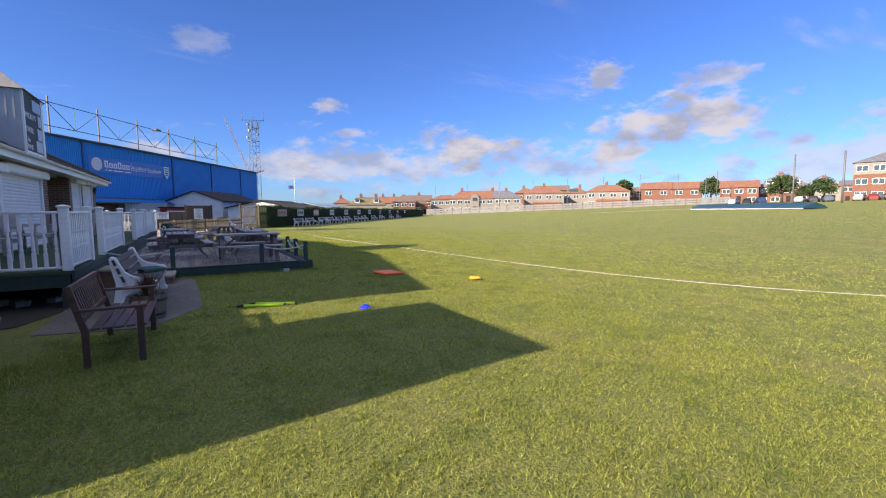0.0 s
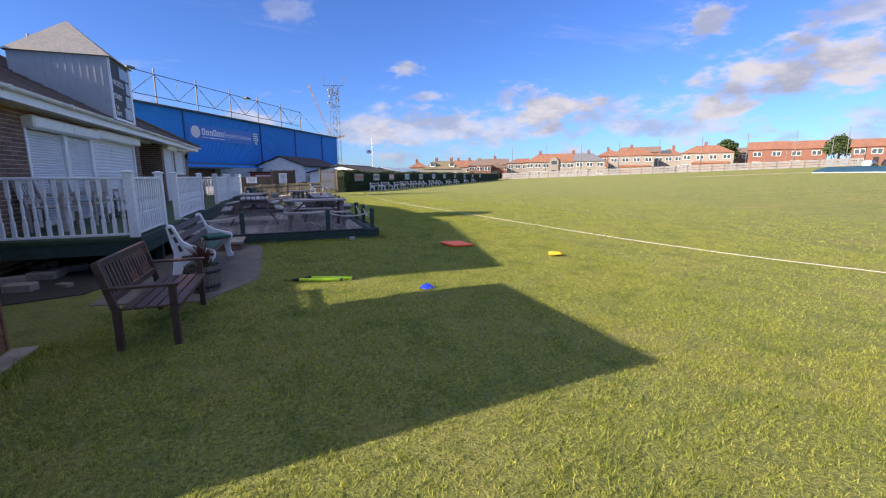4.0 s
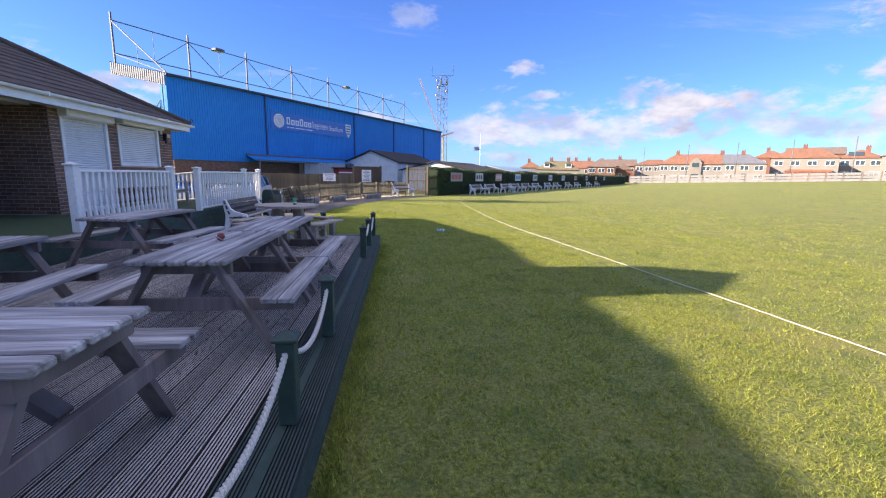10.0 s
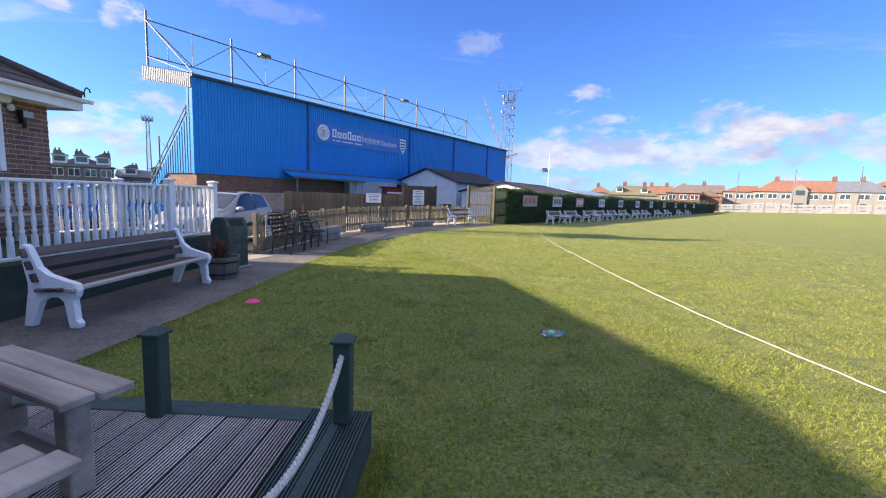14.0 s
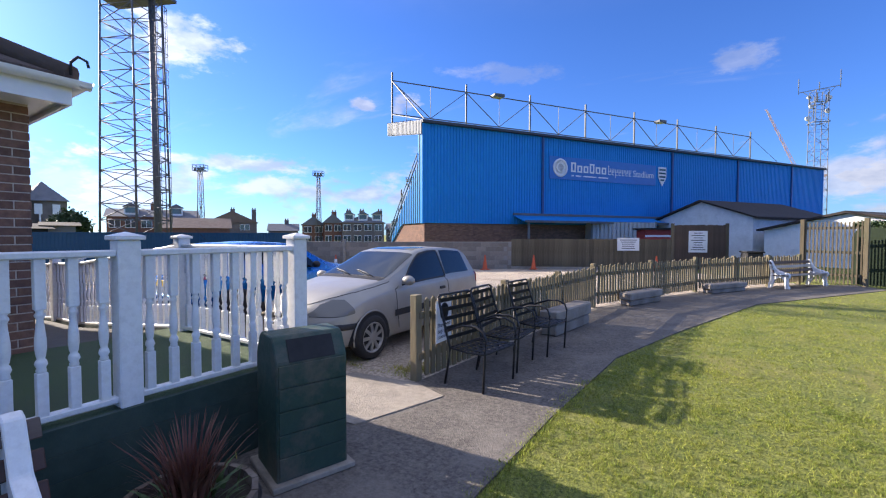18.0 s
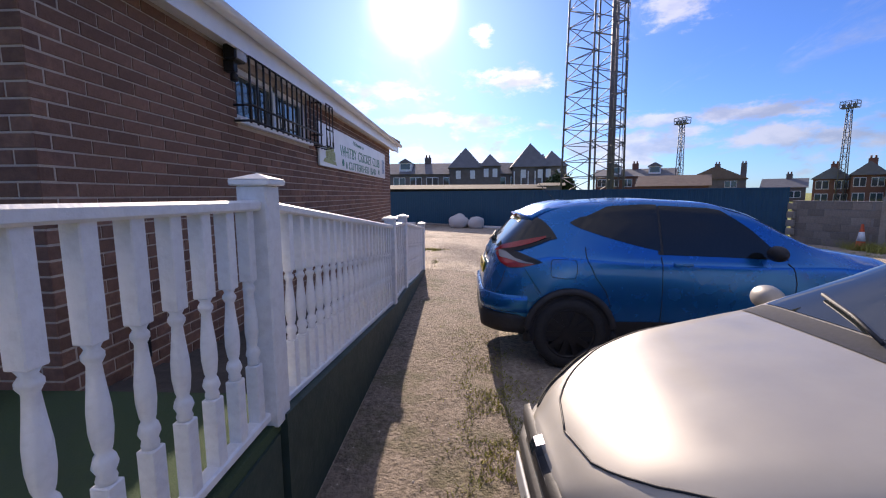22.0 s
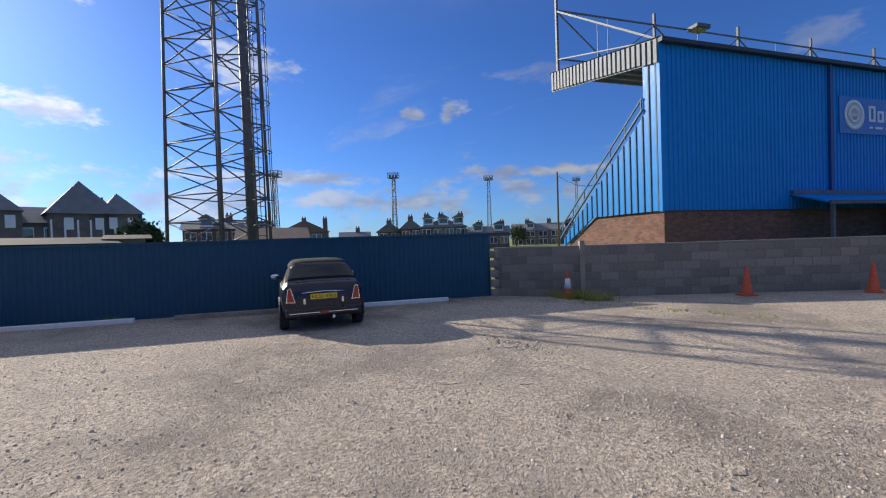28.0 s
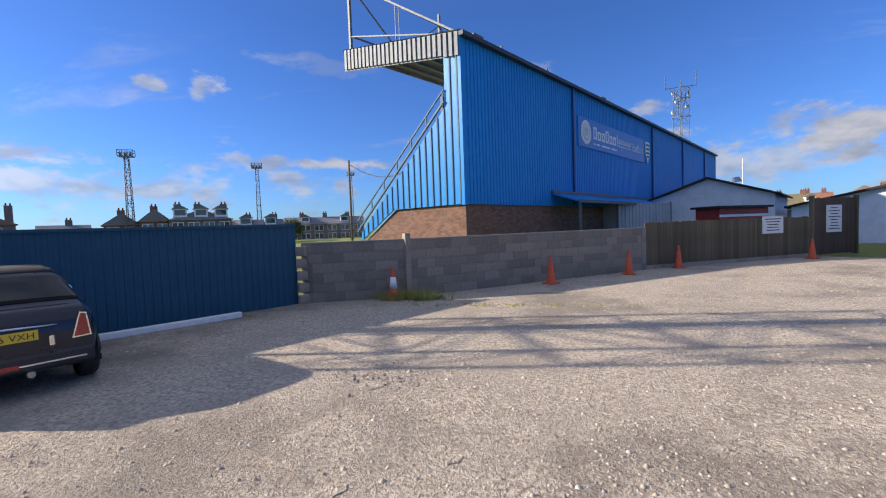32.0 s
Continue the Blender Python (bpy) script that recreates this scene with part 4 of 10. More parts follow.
# end canopy fascia and the gable wall, both ends
for xe, lab in ((-0.02, "near"), (41.22, "far")):
    bm = bmesh.new()
    nr = 26
    for i in range(nr):
        a, b = 0.0 + 6.55 * i / nr, 0.0 + 6.55 * (i + 0.6) / nr
        f = lambda y: 8.09 + 1.33 * y / 6.55
        g = lambda y: (7.35 if y > 0.7 else 7.3) + (8.55 - 7.3) * y / 6.55
        vs = [(a, g(a)), (b, g(b)), (b, f(b)), (a, f(a))]
        prism(bm, vs, xe - 0.10, xe + 0.03, "x")
    prism(bm, [(0.0, 7.3), (6.55, 8.55), (6.55, 9.42), (0.0, 8.09)], xe - 0.015, xe + 0.02, "x")
    part("canopy_fascia", bm, surf("pale ribbed fascia", (0.125, 0.15, 0.18), (0.165, 0.19, 0.215), 6, 0.6, bump=0.05), STAND, "pale ribbed canopy fascia")
    bm = bmesh.new()
    prism(bm, [(0.0, 2.33), (3.7, 2.33), (5.9, 1.1), (5.9, 1.45), (0.75, 5.75), (0.75, 8.1), (0.0, 8.0)], xe, xe + 0.06, "x")
    part("gable_panel", bm, M_BLUE, STAND, "blue ribbed gable cladding")
    # raised navy strips draw the dark gaps between the cladding's ribs
    for i in range(18):
        bm = bmesh.new()
        y = 0.12 + i * 0.33
        top = 8.0 if y < 0.72 else 5.75 - (y - 0.75) * 0.835
        low = 2.33 if y < 3.7 else 2.33 - (y - 3.7) * 0.56
        if top > low + 0.1:
            box(bm, xe - 0.035, xe - 0.002, y, y + 0.055, low, top)
            part("gable_rib", bm, M_NAVY, STAND, "dark blue upright strip")
        else:
            bm.free()
    bm = bmesh.new()
    bar(bm, (xe - 0.05, 0.75, 5.95), (xe - 0.05, 6.1, 1.5), 0.07, 0.07)
    bar(bm, (xe - 0.05, 0.75, 6.35), (xe - 0.05, 6.1, 1.95), 0.05, 0.05)
    for i in range(7):
        y = 0.8 + i * 0.85
        bar(bm, (xe - 0.05, y, 6.33 - (y - 0.75) * 0.824), (xe - 0.05, y, 5.85 - (y - 0.75) * 0.832), 0.04, 0.04)
    part("stair_rail", bm, M_NAVY, STAND, "blue sloping side rail")
part("brick_base", one_box(0.1, 41.1, 0.05, 0.3, 0, 2.33), M_MORTAR2, STAND, "red brick base wall")
bm = bmesh.new()
prism(bm, [(0.06, 0.0), (5.7, 0.0), (5.7, 1.1), (3.7, 2.33), (0.06, 2.33)], 0.1, 0.35, "x")
part("brick_gable", bm, M_MORTAR2, STAND, "red brick gable base")
bm = bmesh.new()
prism(bm, [(-0.05, 2.90), (-1.3, 2.50), (-1.3, 2.44), (-0.05, 2.84)], 6.0, 41.0, "x")
lean_to = part("lean_to_roof", bm, M_BLUE, STAND, "blue sheet lean-to roof")
part("edge_rail", one_box(6.0, 41.0, -0.16, -0.04, 2.88, 3.02), M_MAST, lean_to, "dark top flashing")
part("edge_rail", one_box(6.0, 41.0, -1.36, -1.30, 2.40, 2.54), M_MAST, lean_to, "dark eave rail")
for x in (6.3, 14.0):
    part("lean_to_post", one_box(x, x + 0.11, -1.25, -1.15, 0, 2.55), M_STEEL, STAND)
# terracing under the roof
bm = bmesh.new()
for i in range(8):
    box(bm, 0.4, 40.8, 0.35 + i * 0.68, 0.35 + (i + 1) * 0.68, 0, 4.2 - i * 0.5)
part("terracing", bm, M_CONC, STAND, "stepped concrete terracing")
for x in np.linspace(0.2, 41.0, 8)[1:]:
    bm = bmesh.new()
    bar(bm, (x, 6.35, 0), (x, 6.35, 8.6), 0.16, 0.16)
    part("roof_column", bm, M_NAVY, STAND)
# net frame on the roof
M_NETSTEEL = surf("weathered net steel", (0.085, 0.095, 0.105), (0.13, 0.14, 0.15), 9, 0.6, 0.2, bump=0.1, c3=(0.08, 0.07, 0.065), s3=2, m3=0.3)
for i, x in enumerate(np.linspace(0.2, 40.8, 8)):
    part("net_post", one_box(x - 0.055, x + 0.055, 6.30, 6.42, 9.3, 12.95), M_NETSTEEL, STAND, "grey steel net post")
for z in (12.35, 10.05):
    part("net_rail", one_box(0.2, 40.8, 6.33, 6.39, z, z + 0.07), M_NETSTEEL, STAND)
xs = np.linspace(0.2, 40.8, 8)
for a, b in zip(xs, xs[1:]):
    m = (a + b) / 2
    for u, w in ((a, 0.05), (b, 0.05), (m, 0.03)):
        bm = bmesh.new()
        bar(bm, (u, 6.36, 12.35), (m, 6.36, 10.1), w, w)
        part("net_brace", bm, M_NETSTEEL, STAND)
for p, q, w in (((0.2, 6.36, 12.35), (0.2, 0.3, 8.25), 0.07), ((0.2, 6.36, 10.05), (0.2, 0.3, 8.2), 0.05), ((0.2, 3.4, 10.3), (0.2, 3.4, 8.9), 0.03), ((40.8, 6.36, 12.35), (47.5, 6.36, 9.3), 0.03)):
    bm = bmesh.new()
    bar(bm, p, q, w, w)
    part("net_stay", bm, M_NETSTEEL, STAND)
for x in (8.5, 26.3):
    fl = part("floodlight", one_box(x - 0.45, x + 0.45, 5.6, 6.3, 12.2, 12.42, bev=0.03), M_NETSTEEL, STAND, "grey box floodlight")
    part("lens", one_box(x - 0.38, x + 0.38, 5.65, 6.2, 12.17, 12.2), M_PANE, fl)
# sign board with plain marks
part("sign_board", one_box(8.75, 18.45, -0.075, -0.045, 5.32, 6.78), surf("sign blue", (0.012, 0.135, 0.47), (0.016, 0.15, 0.52), 3, 0.4, bump=0.02), STAND, "mid-blue sign board")
M_SIGNW = surf("sign white", (0.72, 0.74, 0.78), (0.68, 0.70, 0.75), 4, 0.5, bump=0.02)
for r0, r1, th in ((0.60, 0.44, 0.012), (0.34, 0.22, 0.014)):
    bm = bmesh.new()
    lathe(bm, [(r0, 0), (r0, th), (r1, th), (r1, 0.0)], 32, (9.62, -0.08, 6.06), Matrix.Rotation(math.pi / 2, 3, "X"))
    part("round_mark", bm, M_SIGNW, STAND, "white ring mark")
part("round_mark", one_box(9.20, 9.96, -0.092, -0.08, 6.02, 6.11), M_SIGNW, STAND)
for i in range(6):
    x = 10.5 + i * 0.535
    bm = bmesh.new()
    top = 6.48 if i in (0, 3) else 6.30
    for q0, q1, z0, z1 in ((0, 0.12, 5.84, top), (0.29, 0.41, 5.84, top), (0.12, 0.29, 5.84, 5.94), (0.12, 0.29, top - 0.10, top)):
        box(bm, x + q0, x + q1, -0.09, -0.076, z0, z1)
    part("sign_mark", bm, M_SIGNW, STAND)
for i in range(7):
    x = 13.78 + i * 0.325
    bm = bmesh.new()
    for q0, q1, z0, z1 in ((0, 0.05, 5.84 if i != 2 else 5.66, 6.48 if i == 0 else 6.27), (0.05, 0.21, 5.84, 5.89), (0.05, 0.21, 6.03, 6.08), (0.17, 0.22, 6.03, 6.27)):
        box(bm, x + q0, x + q1, -0.09, -0.076, z0, z1)
    part("sign_mark", bm, M_SIGNW, STAND)
for x0, x1 in ((10.55, 10.75), (10.9, 11.35), (11.55, 12.7), (12.9, 13.75)):
    part("sign_mark", one_box(x0, x1, -0.086, -0.076, 5.56, 5.64), M_SIGNW, STAND)
words("lettering", "Stadium", 0.66, M_SIGNW, STAND, Matrix.Translation((16.12, -0.082, 5.84)) @ Matrix.Rotation(math.pi / 2, 4, "X"), 0.004)
bm = bmesh.new()
prism(bm, [(18.72, 6.72), (19.56, 6.72), (19.56, 5.95), (19.14, 5.30), (18.72, 5.95)], -0.09, -0.045, "y")
part("shield_mark", bm, M_SIGNW, STAND, "white shield mark")
for z, hw in ((6.52, 0.34), (6.26, 0.34), (6.0, 0.33), (5.76, 0.20)):
    part("shield_mark", one_box(19.14 - hw, 19.14 + hw, -0.096, -0.0905, z - 0.06, z + 0.06), M_NAVY, STAND, "dark blue shield stripe")
# ---- picnic tables ----
def picnic_mesh_parts():
    """Built with its long side along x, the floor at z = 0."""
    t = thing("picnic_table", "weathered grey timber picnic table with attached benches on the deck", "picnic table", pose(-1.45, 0.93, DECK_Z + 0.004), "picnic tables")
    L2 = 0.77
    for i in range(5):
        y = -0.33 + i * 0.134
        part("top_plank", one_box(-L2 + random.uniform(-.006, .006), L2, y, y + 0.114, 0.672, 0.712, bev=0.010), M_TABLE, t)
    for s in (-1, 1):
        for i in range(2):
            y = s * (0.60 + i * 0.122) - 0.057
            part("bench_plank", one_box(-L2, L2 + random.uniform(-.006, .006), y, y + 0.114, 0.40, 0.438, bev=0.006), M_TABLE, t)
    for x in (-0.63, 0.63):
        for s in (-1, 1):
            bm = bmesh.new()
            bar(bm, (x, s * 0.60, 0.0), (x, s * 0.20, 0.672), 0.042, 0.095, (1, 0, 0))
            for v in bm.verts:
                v.co.z = max(v.co.z, 0.0)
            part("leg", bm, M_TABLELEG, t)
        part("bench_bearer", one_box(x + 0.022, x + 0.062, -0.74, 0.74, 0.305, 0.40, bev=0.004), M_TABLELEG, t)
        part("top_bearer", one_box(x + 0.022, x + 0.062, -0.31, 0.31, 0.582, 0.672, bev=0.004), M_TABLELEG, t)
        bm = bmesh.new()
        bar(bm, (x * 0.93, 0, 0.36), (x * 0.35, 0, 0.665), 0.042, 0.085, (0, 1, 0))
        part("brace", bm, M_TABLELEG, t)
        for s in (-1, 1):
            for zz, yy in ((0.35, 0.40), (0.62, 0.235)):
                bm = bmesh.new()
                tube(bm, (x - 0.026, s * yy, zz), (x - 0.034, s * yy, zz), 0.016, n=8)
                part("bolt", bm, M_STEEL, t)
    return t


T1 = picnic_mesh_parts()
for x, y, a in ((-1.09, 3.02, 90.6), (-1.10, 4.62, 90.4), (-3.2, 5.68, 86), (-3.02, 2.65, 94)):
    copy_thing(T1, pose(x, y, DECK_Z + 0.004, 0, 0, a))

# round table with four benches
rt = thing("round_picnic_table", "round pale timber picnic table with four attached benches", "picnic table", pose(-1.6, 7.25, DECK_Z + 0.004, 0, 0, -20))
R = 0.55
n = 9
for i in range(n):
    y0, y1 = -R + 2 * R * i / n + 0.004, -R + 2 * R * (i + 1) / n - 0.004
    bm = bmesh.new()
    f = lambda y: math.sqrt(max(0.0, R * R - min(abs(y), R) ** 2))
    ym = [y0 + (y1 - y0) * k / 4 for k in range(5)]
    prism(bm, [(f(y), y) for y in ym] + [(-f(y), y) for y in ym[::-1]], 0.70, 0.738, "z")
    part("top_plank", bm, M_TABLE2, rt)
for k in range(4):
    a = Matrix.Rotation(k * math.pi / 2, 4, "Z")
    for i in range(2):
        bm = bmesh.new()
        y = 0.62 + i * 0.128
        box(bm, -0.44 - 0.03 * i, 0.44 + 0.03 * i, y, y + 0.12, 0.425, 0.463, bev=0.006, mat=a)
        part("bench_plank", bm, M_TABLE2, rt)
    for x in (-0.30, 0.30):
        bm = bmesh.new()
        box(bm, x - 0.045, x + 0.045, 0.68, 0.77, 0, 0.425, bev=0.006, mat=a)
        part("bench_leg", bm, M_TABLE2, rt)
    bm = bmesh.new()
    box(bm, -0.26, 0.26, 0.705, 0.745, 0.10, 0.19, mat=a)
    part("stretcher", bm, M_TABLE2, rt)
    bm = bmesh.new()
    bar(bm, a @ Vector((0, 0.40, 0.0)), a @ Vector((0, 0.24, 0.70)), 0.09, 0.09, a @ Vector((1, 0, 0)))
    part("leg", bm, M_TABLE2, rt)
for s in (0, 90):
    a = Matrix.Rotation(radians(s), 4, "Z")
    bm = bmesh.new()
    box(bm, -0.024, 0.024, -0.70, 0.70, 0.235 + s * 0.0011, 0.33 + s * 0.0011, mat=a)
    part("cross_beam", bm, M_TABLE2, rt)

# can and balls
bm = bmesh.new()
lathe(bm, [(0.026, 0.0), (0.033, 0.008), (0.033, 0.105), (0.027, 0.118), (0.025, 0.122)], 20)
M_CAN = surf("green can", (0.02, 0.24, 0.09), (0.03, 0.30, 0.12), 20, 0.3, 0.4, bump=0.02)
cn = thing("drinks_can", "green and white drinks can on the round table", "can", pose(-1.47, 7.25, DECK_Z + 0.742))
part("can_body", bm, M_CAN, cn)
bm = bmesh.new()
lathe(bm, [(0.0337, 0.03), (0.0337, 0.05)], 20)
part("white_band", bm, M_WHITE, cn)
M_BALL = surf("red leather", (0.15, 0.018, 0.016), (0.22, 0.03, 0.025), 40, 0.4, bump=0.15)


def cricket_ball(x, y, z, label):
    b = thing("cricket_ball", label, "ball", pose(x, y, z, 20, 30, 10))
    bm = bmesh.new()
    bmesh.ops.create_uvsphere(bm, u_segments=24, v_segments=14, radius=0.036)
    for f in bm.faces:
        f.smooth = True
    part("leather", bm, M_BALL, b)
    bm = bmesh.new()
    for dz in (-0.004, 0, 0.004):
        path_tube(bm, [(0.0358 * math.cos(i * math.pi / 12), 0.0358 * math.sin(i * math.pi / 12), dz) for i in range(24)], 0.0010, 4, True)
    part("seam", bm, M_WHITE, b)


cricket_ball(-1.13, 3.15, DECK_Z + 0.752, "red leather cricket ball resting on a picnic table")
cricket_ball(-3.28, -2.56, 0.046, "red cricket ball lying on the path under a bench")


# ---- benches ----
def cast_bench(length, label, m, wood, cushions=False, group="white-ended benches"):
    """A park bench with thick white moulded ends; it faces +x, its length runs along y from 0."""
    t = thing("park_bench", label, "bench", m, group)
    prof = [(0.0, 0.0), (0.10, 0.0), (0.115, 0.055), (0.07, 0.09), (0.055, 0.30), (0.10, 0.335), (0.12, 0.40), (0.10, 0.47), (-0.03, 0.50), (-0.20, 0.545), (-0.30, 0.62),
            (-0.385, 0.84), (-0.44, 0.86), (-0.475, 0.82), (-0.44, 0.62), (-0.40, 0.46), (-0.415, 0.36), (-0.47, 0.06), (-0.49, 0.0), (-0.39, 0.0), (-0.36, 0.10), (-0.30, 0.27),
            (-0.20, 0.33), (-0.08, 0.33), (-0.03, 0.28), (-0.01, 0.10)]
    for y in (0.0, length - 0.075):
        bm = bmesh.new()
        prism(bm, prof, y, y + 0.075, "y")
        bmesh.ops.bevel(bm, geom=[e for e in bm.edges], offset=0.007, segments=1, affect="EDGES")
        part("bench_end", bm, M_WHITE, t, "chipped white moulded end")
    for i in range(4):
        x = 0.055 - i * 0.105
        part("seat_slat", one_box(x - 0.045, x + 0.045, -0.05, length + 0.05, 0.395 - i * 0.006, 0.43 - i * 0.006, bev=0.005), wood[i % len(wood)], t)
    for i in range(3):
        x, z = -0.315 - i * 0.045, 0.52 + i * 0.125
        bm = bmesh.new()
        box(bm, -0.016, 0.016, -0.05, length + 0.05, -0.045, 0.045, bev=0.005, mat=pose(x, 0, z, 0, -20, 0))
        part("back_slat", bm, wood[(i + 1) % len(wood)], t)
    if cushions:
        for y, a, h in ((0.25, 0, 0.03), (1.35, 25, 0.05)):
            bm = bmesh.new()
            bmesh.ops.create_cube(bm, size=1.0, matrix=pose(-0.12, y + 0.42, 0.432 + h / 2, 0, 0, a) @ Matrix.Diagonal((0.38, 0.85 if y < 1 else 0.5, h, 1)))
            bmesh.ops.bevel(bm, geom=bm.edges[:], offset=0.012, segments=2, affect="EDGES")
            part("cushion", bm, M_CUSH, t, "flat dark green seat pad")
    return t


M_CUSH = surf("green fabric", (0.018, 0.085, 0.07), (0.026, 0.11, 0.09), 50, 0.95, bump=0.5, bscale=120)
M_OLDSLAT = surf("faded bench slat", (0.10, 0.072, 0.06), (0.16, 0.12, 0.10), 9, 0.7, bump=0.4, bscale=26, stretch=(1, 0.15, 1), rand=0.2)
M_PALESLAT = surf("cream worn slat", (0.46, 0.42, 0.37), (0.35, 0.31, 0.27), 9, 0.7, bump=0.4, bscale=26, stretch=(1, 0.15, 1), c3=(0.20, 0.16, 0.14), s3=4, m3=0.6, rand=0.15)
cast_bench(2.2, "dark slatted bench with white ends and green seat pads", pose(-3.28, -3.62, 0.012), [M_BENCHWOOD], True)
cast_bench(2.35, "long dark slatted bench with white ends by the terrace", pose(-3.50, 10.35, 0.018), [M_PALESLAT, M_BENCHWOOD, M_BENCHWOOD, M_OLDSLAT])


def slat_bench(name, label, m, wood, length=1.5, group=""):
    """A garden bench with upright back slats and arms; it faces +x, its length runs along y from 0."""
    t = thing(name, label, "bench", m, group)
    for y in (0.03, length - 0.03):
        part("front_leg", one_box(-0.035, 0.03, y - 0.03, y + 0.03, 0, 0.62, bev=0.004), wood, t)
        bm = bmesh.new()
        bar(bm, (-0.50, y, 0.0), (-0.50, y, 0.42), 0.06, 0.06, (0, 1, 0))
        bar(bm, (-0.50, y, 0.40), (-0.62, y, 0.90), 0.06, 0.05, (0, 1, 0))
        part("back_leg", bm, wood, t)
        part("arm", one_box(-0.58, 0.06, y - 0.035, y + 0.035, 0.62, 0.65, bev=0.006), wood, t)
    part("front_rail", one_box(-0.03, 0.01, 0.06, length - 0.06, 0.33, 0.41), wood, t)
    for i in range(5):
        x = 0.01 - i * 0.105
        part("seat_slat", one_box(x - 0.045, x + 0.045, 0.0, length, 0.41, 0.432, bev=0.004), wood, t)
    for z, x in ((0.52, -0.53), (0.87, -0.61)):
        part("back_rail", one_box(x - 0.02, x + 0.02, 0.05, length - 0.05, z - 0.035, z + 0.035, bev=0.004), wood, t)
    k = int(length / 0.105)
    for i in range(k):
        y = 0.1 + (length - 0.2) * (i + 0.5) / k
        bm = bmesh.new()
        bar(bm, (-0.53, y, 0.54), (-0.61, y, 0.86), 0.05, 0.014, (1, 0, 0))
        part("back_slat", bm, wood, t)
    return t


slat_bench("garden_bench", "dark brown slatted garden bench with arms on the grass", pose(-3.16, -6.15, 0.0) @ Matrix.Scale(0.9, 4), M_BENCHWOOD, 1.5)
slat_bench("garden_bench", "pale painted slatted bench on the terrace under the window", pose(-5.75, 10.95, FLOOR_Z), M_PALESLAT, 1.5, "terrace benches")
slat_bench("garden_bench", "pale grey slatted bench on the terrace by the wide shutter", pose(-5.7, 1.2, FLOOR_Z), M_PALESLAT, 1.3, "terrace benches")
slat_bench("garden_chair", "pale slatted terrace chair by a closed shutter", pose(-5.7, -0.3, FLOOR_Z), M_PALESLAT, 0.62, "terrace chairs")
slat_bench("garden_chair", "pale slatted terrace chair near the railing end", pose(-5.8, -1.3, FLOOR_Z), M_PALESLAT, 0.62, "terrace chairs")

# red sofa-like seat in the porch
sf = thing("porch_sofa", "old dark sofa pushed into the brick porch", "sofa", pose(-7.9, 7.0, FLOOR_Z))
M_SOFA = surf("dark leatherette", (0.018, 0.015, 0.016), (0.03, 0.025, 0.026), 20, 0.5, bump=0.2)
part("base", one_box(-0.35, 0.45, -0.75, 0.75, 0.06, 0.40, bev=0.05), M_SOFA, sf)
part("back", one_box(-0.40, -0.16, -0.75, 0.75, 0.40, 0.85, bev=0.06), M_SOFA, sf)
for y in (-0.82, 0.66):
    part("arm", one_box(-0.35, 0.45, y, y + 0.16, 0.06, 0.60, bev=0.05), M_SOFA, sf)
part("cushion", one_box(-0.1, 0.42, -0.6, -0.1, 0.40, 0.47, bev=0.03), surf("red cloth", (0.30, 0.03, 0.04), (0.36, 0.05, 0.05), 30, 0.9, bump=0.3), sf, "red cushion")


# ---- planters, bin, steps ----
def leaves(bm, n, rad, h, rng, base=0.0, spread=1.0, width=0.012):
    for i in range(n):
        a, lean, ln = rng.uniform(0, 6.283), rng.uniform(0.1, 1.0) * spread, h * rng.uniform(0.6, 1.1)
        d = Vector((math.cos(a), math.sin(a), 0))
        s = Vector((-d.y, d.x, 0)) * width
        p0 = d * rad * rng.uniform(0, 0.6) + Vector((0, 0, base))
        pts = [p0 + d * lean * ln * (k / 4) ** 1.6 + Vector((0, 0, ln * (k / 4) * (1 - 0.28 * lean * k / 4))) for k in range(5)]
        row = []
        for k, p in enumerate(pts):
            w = 1 - k / 4.2
            row.append((bm.verts.new(p - s * w), bm.verts.new(p + s * w)))
        for A, B in zip(row, row[1:]):
            bm.faces.new((A[0], A[1], B[1], B[0]))


M_SPIKE = surf("bronze leaf", (0.09, 0.028, 0.024), (0.16, 0.06, 0.035), 12, 0.6, bump=0)
M_LEAFY = surf("green leaf", (0.045, 0.085, 0.02), (0.08, 0.13, 0.035), 12, 0.6, bump=0)
M_BARREL = surf("barrel oak", (0.085, 0.06, 0.042), (0.14, 0.10, 0.075), 10, 0.8, bump=0.5, bscale=40, stretch=(1, 1, 0.2), c3=(0.22, 0.2, 0.17), s3=4, m3=0.5, rand=0.15)
M_SOIL = surf("dark soil", (0.03, 0.022, 0.016), (0.05, 0.036, 0.026), 60, 0.95, bump=0.8, bscale=90)


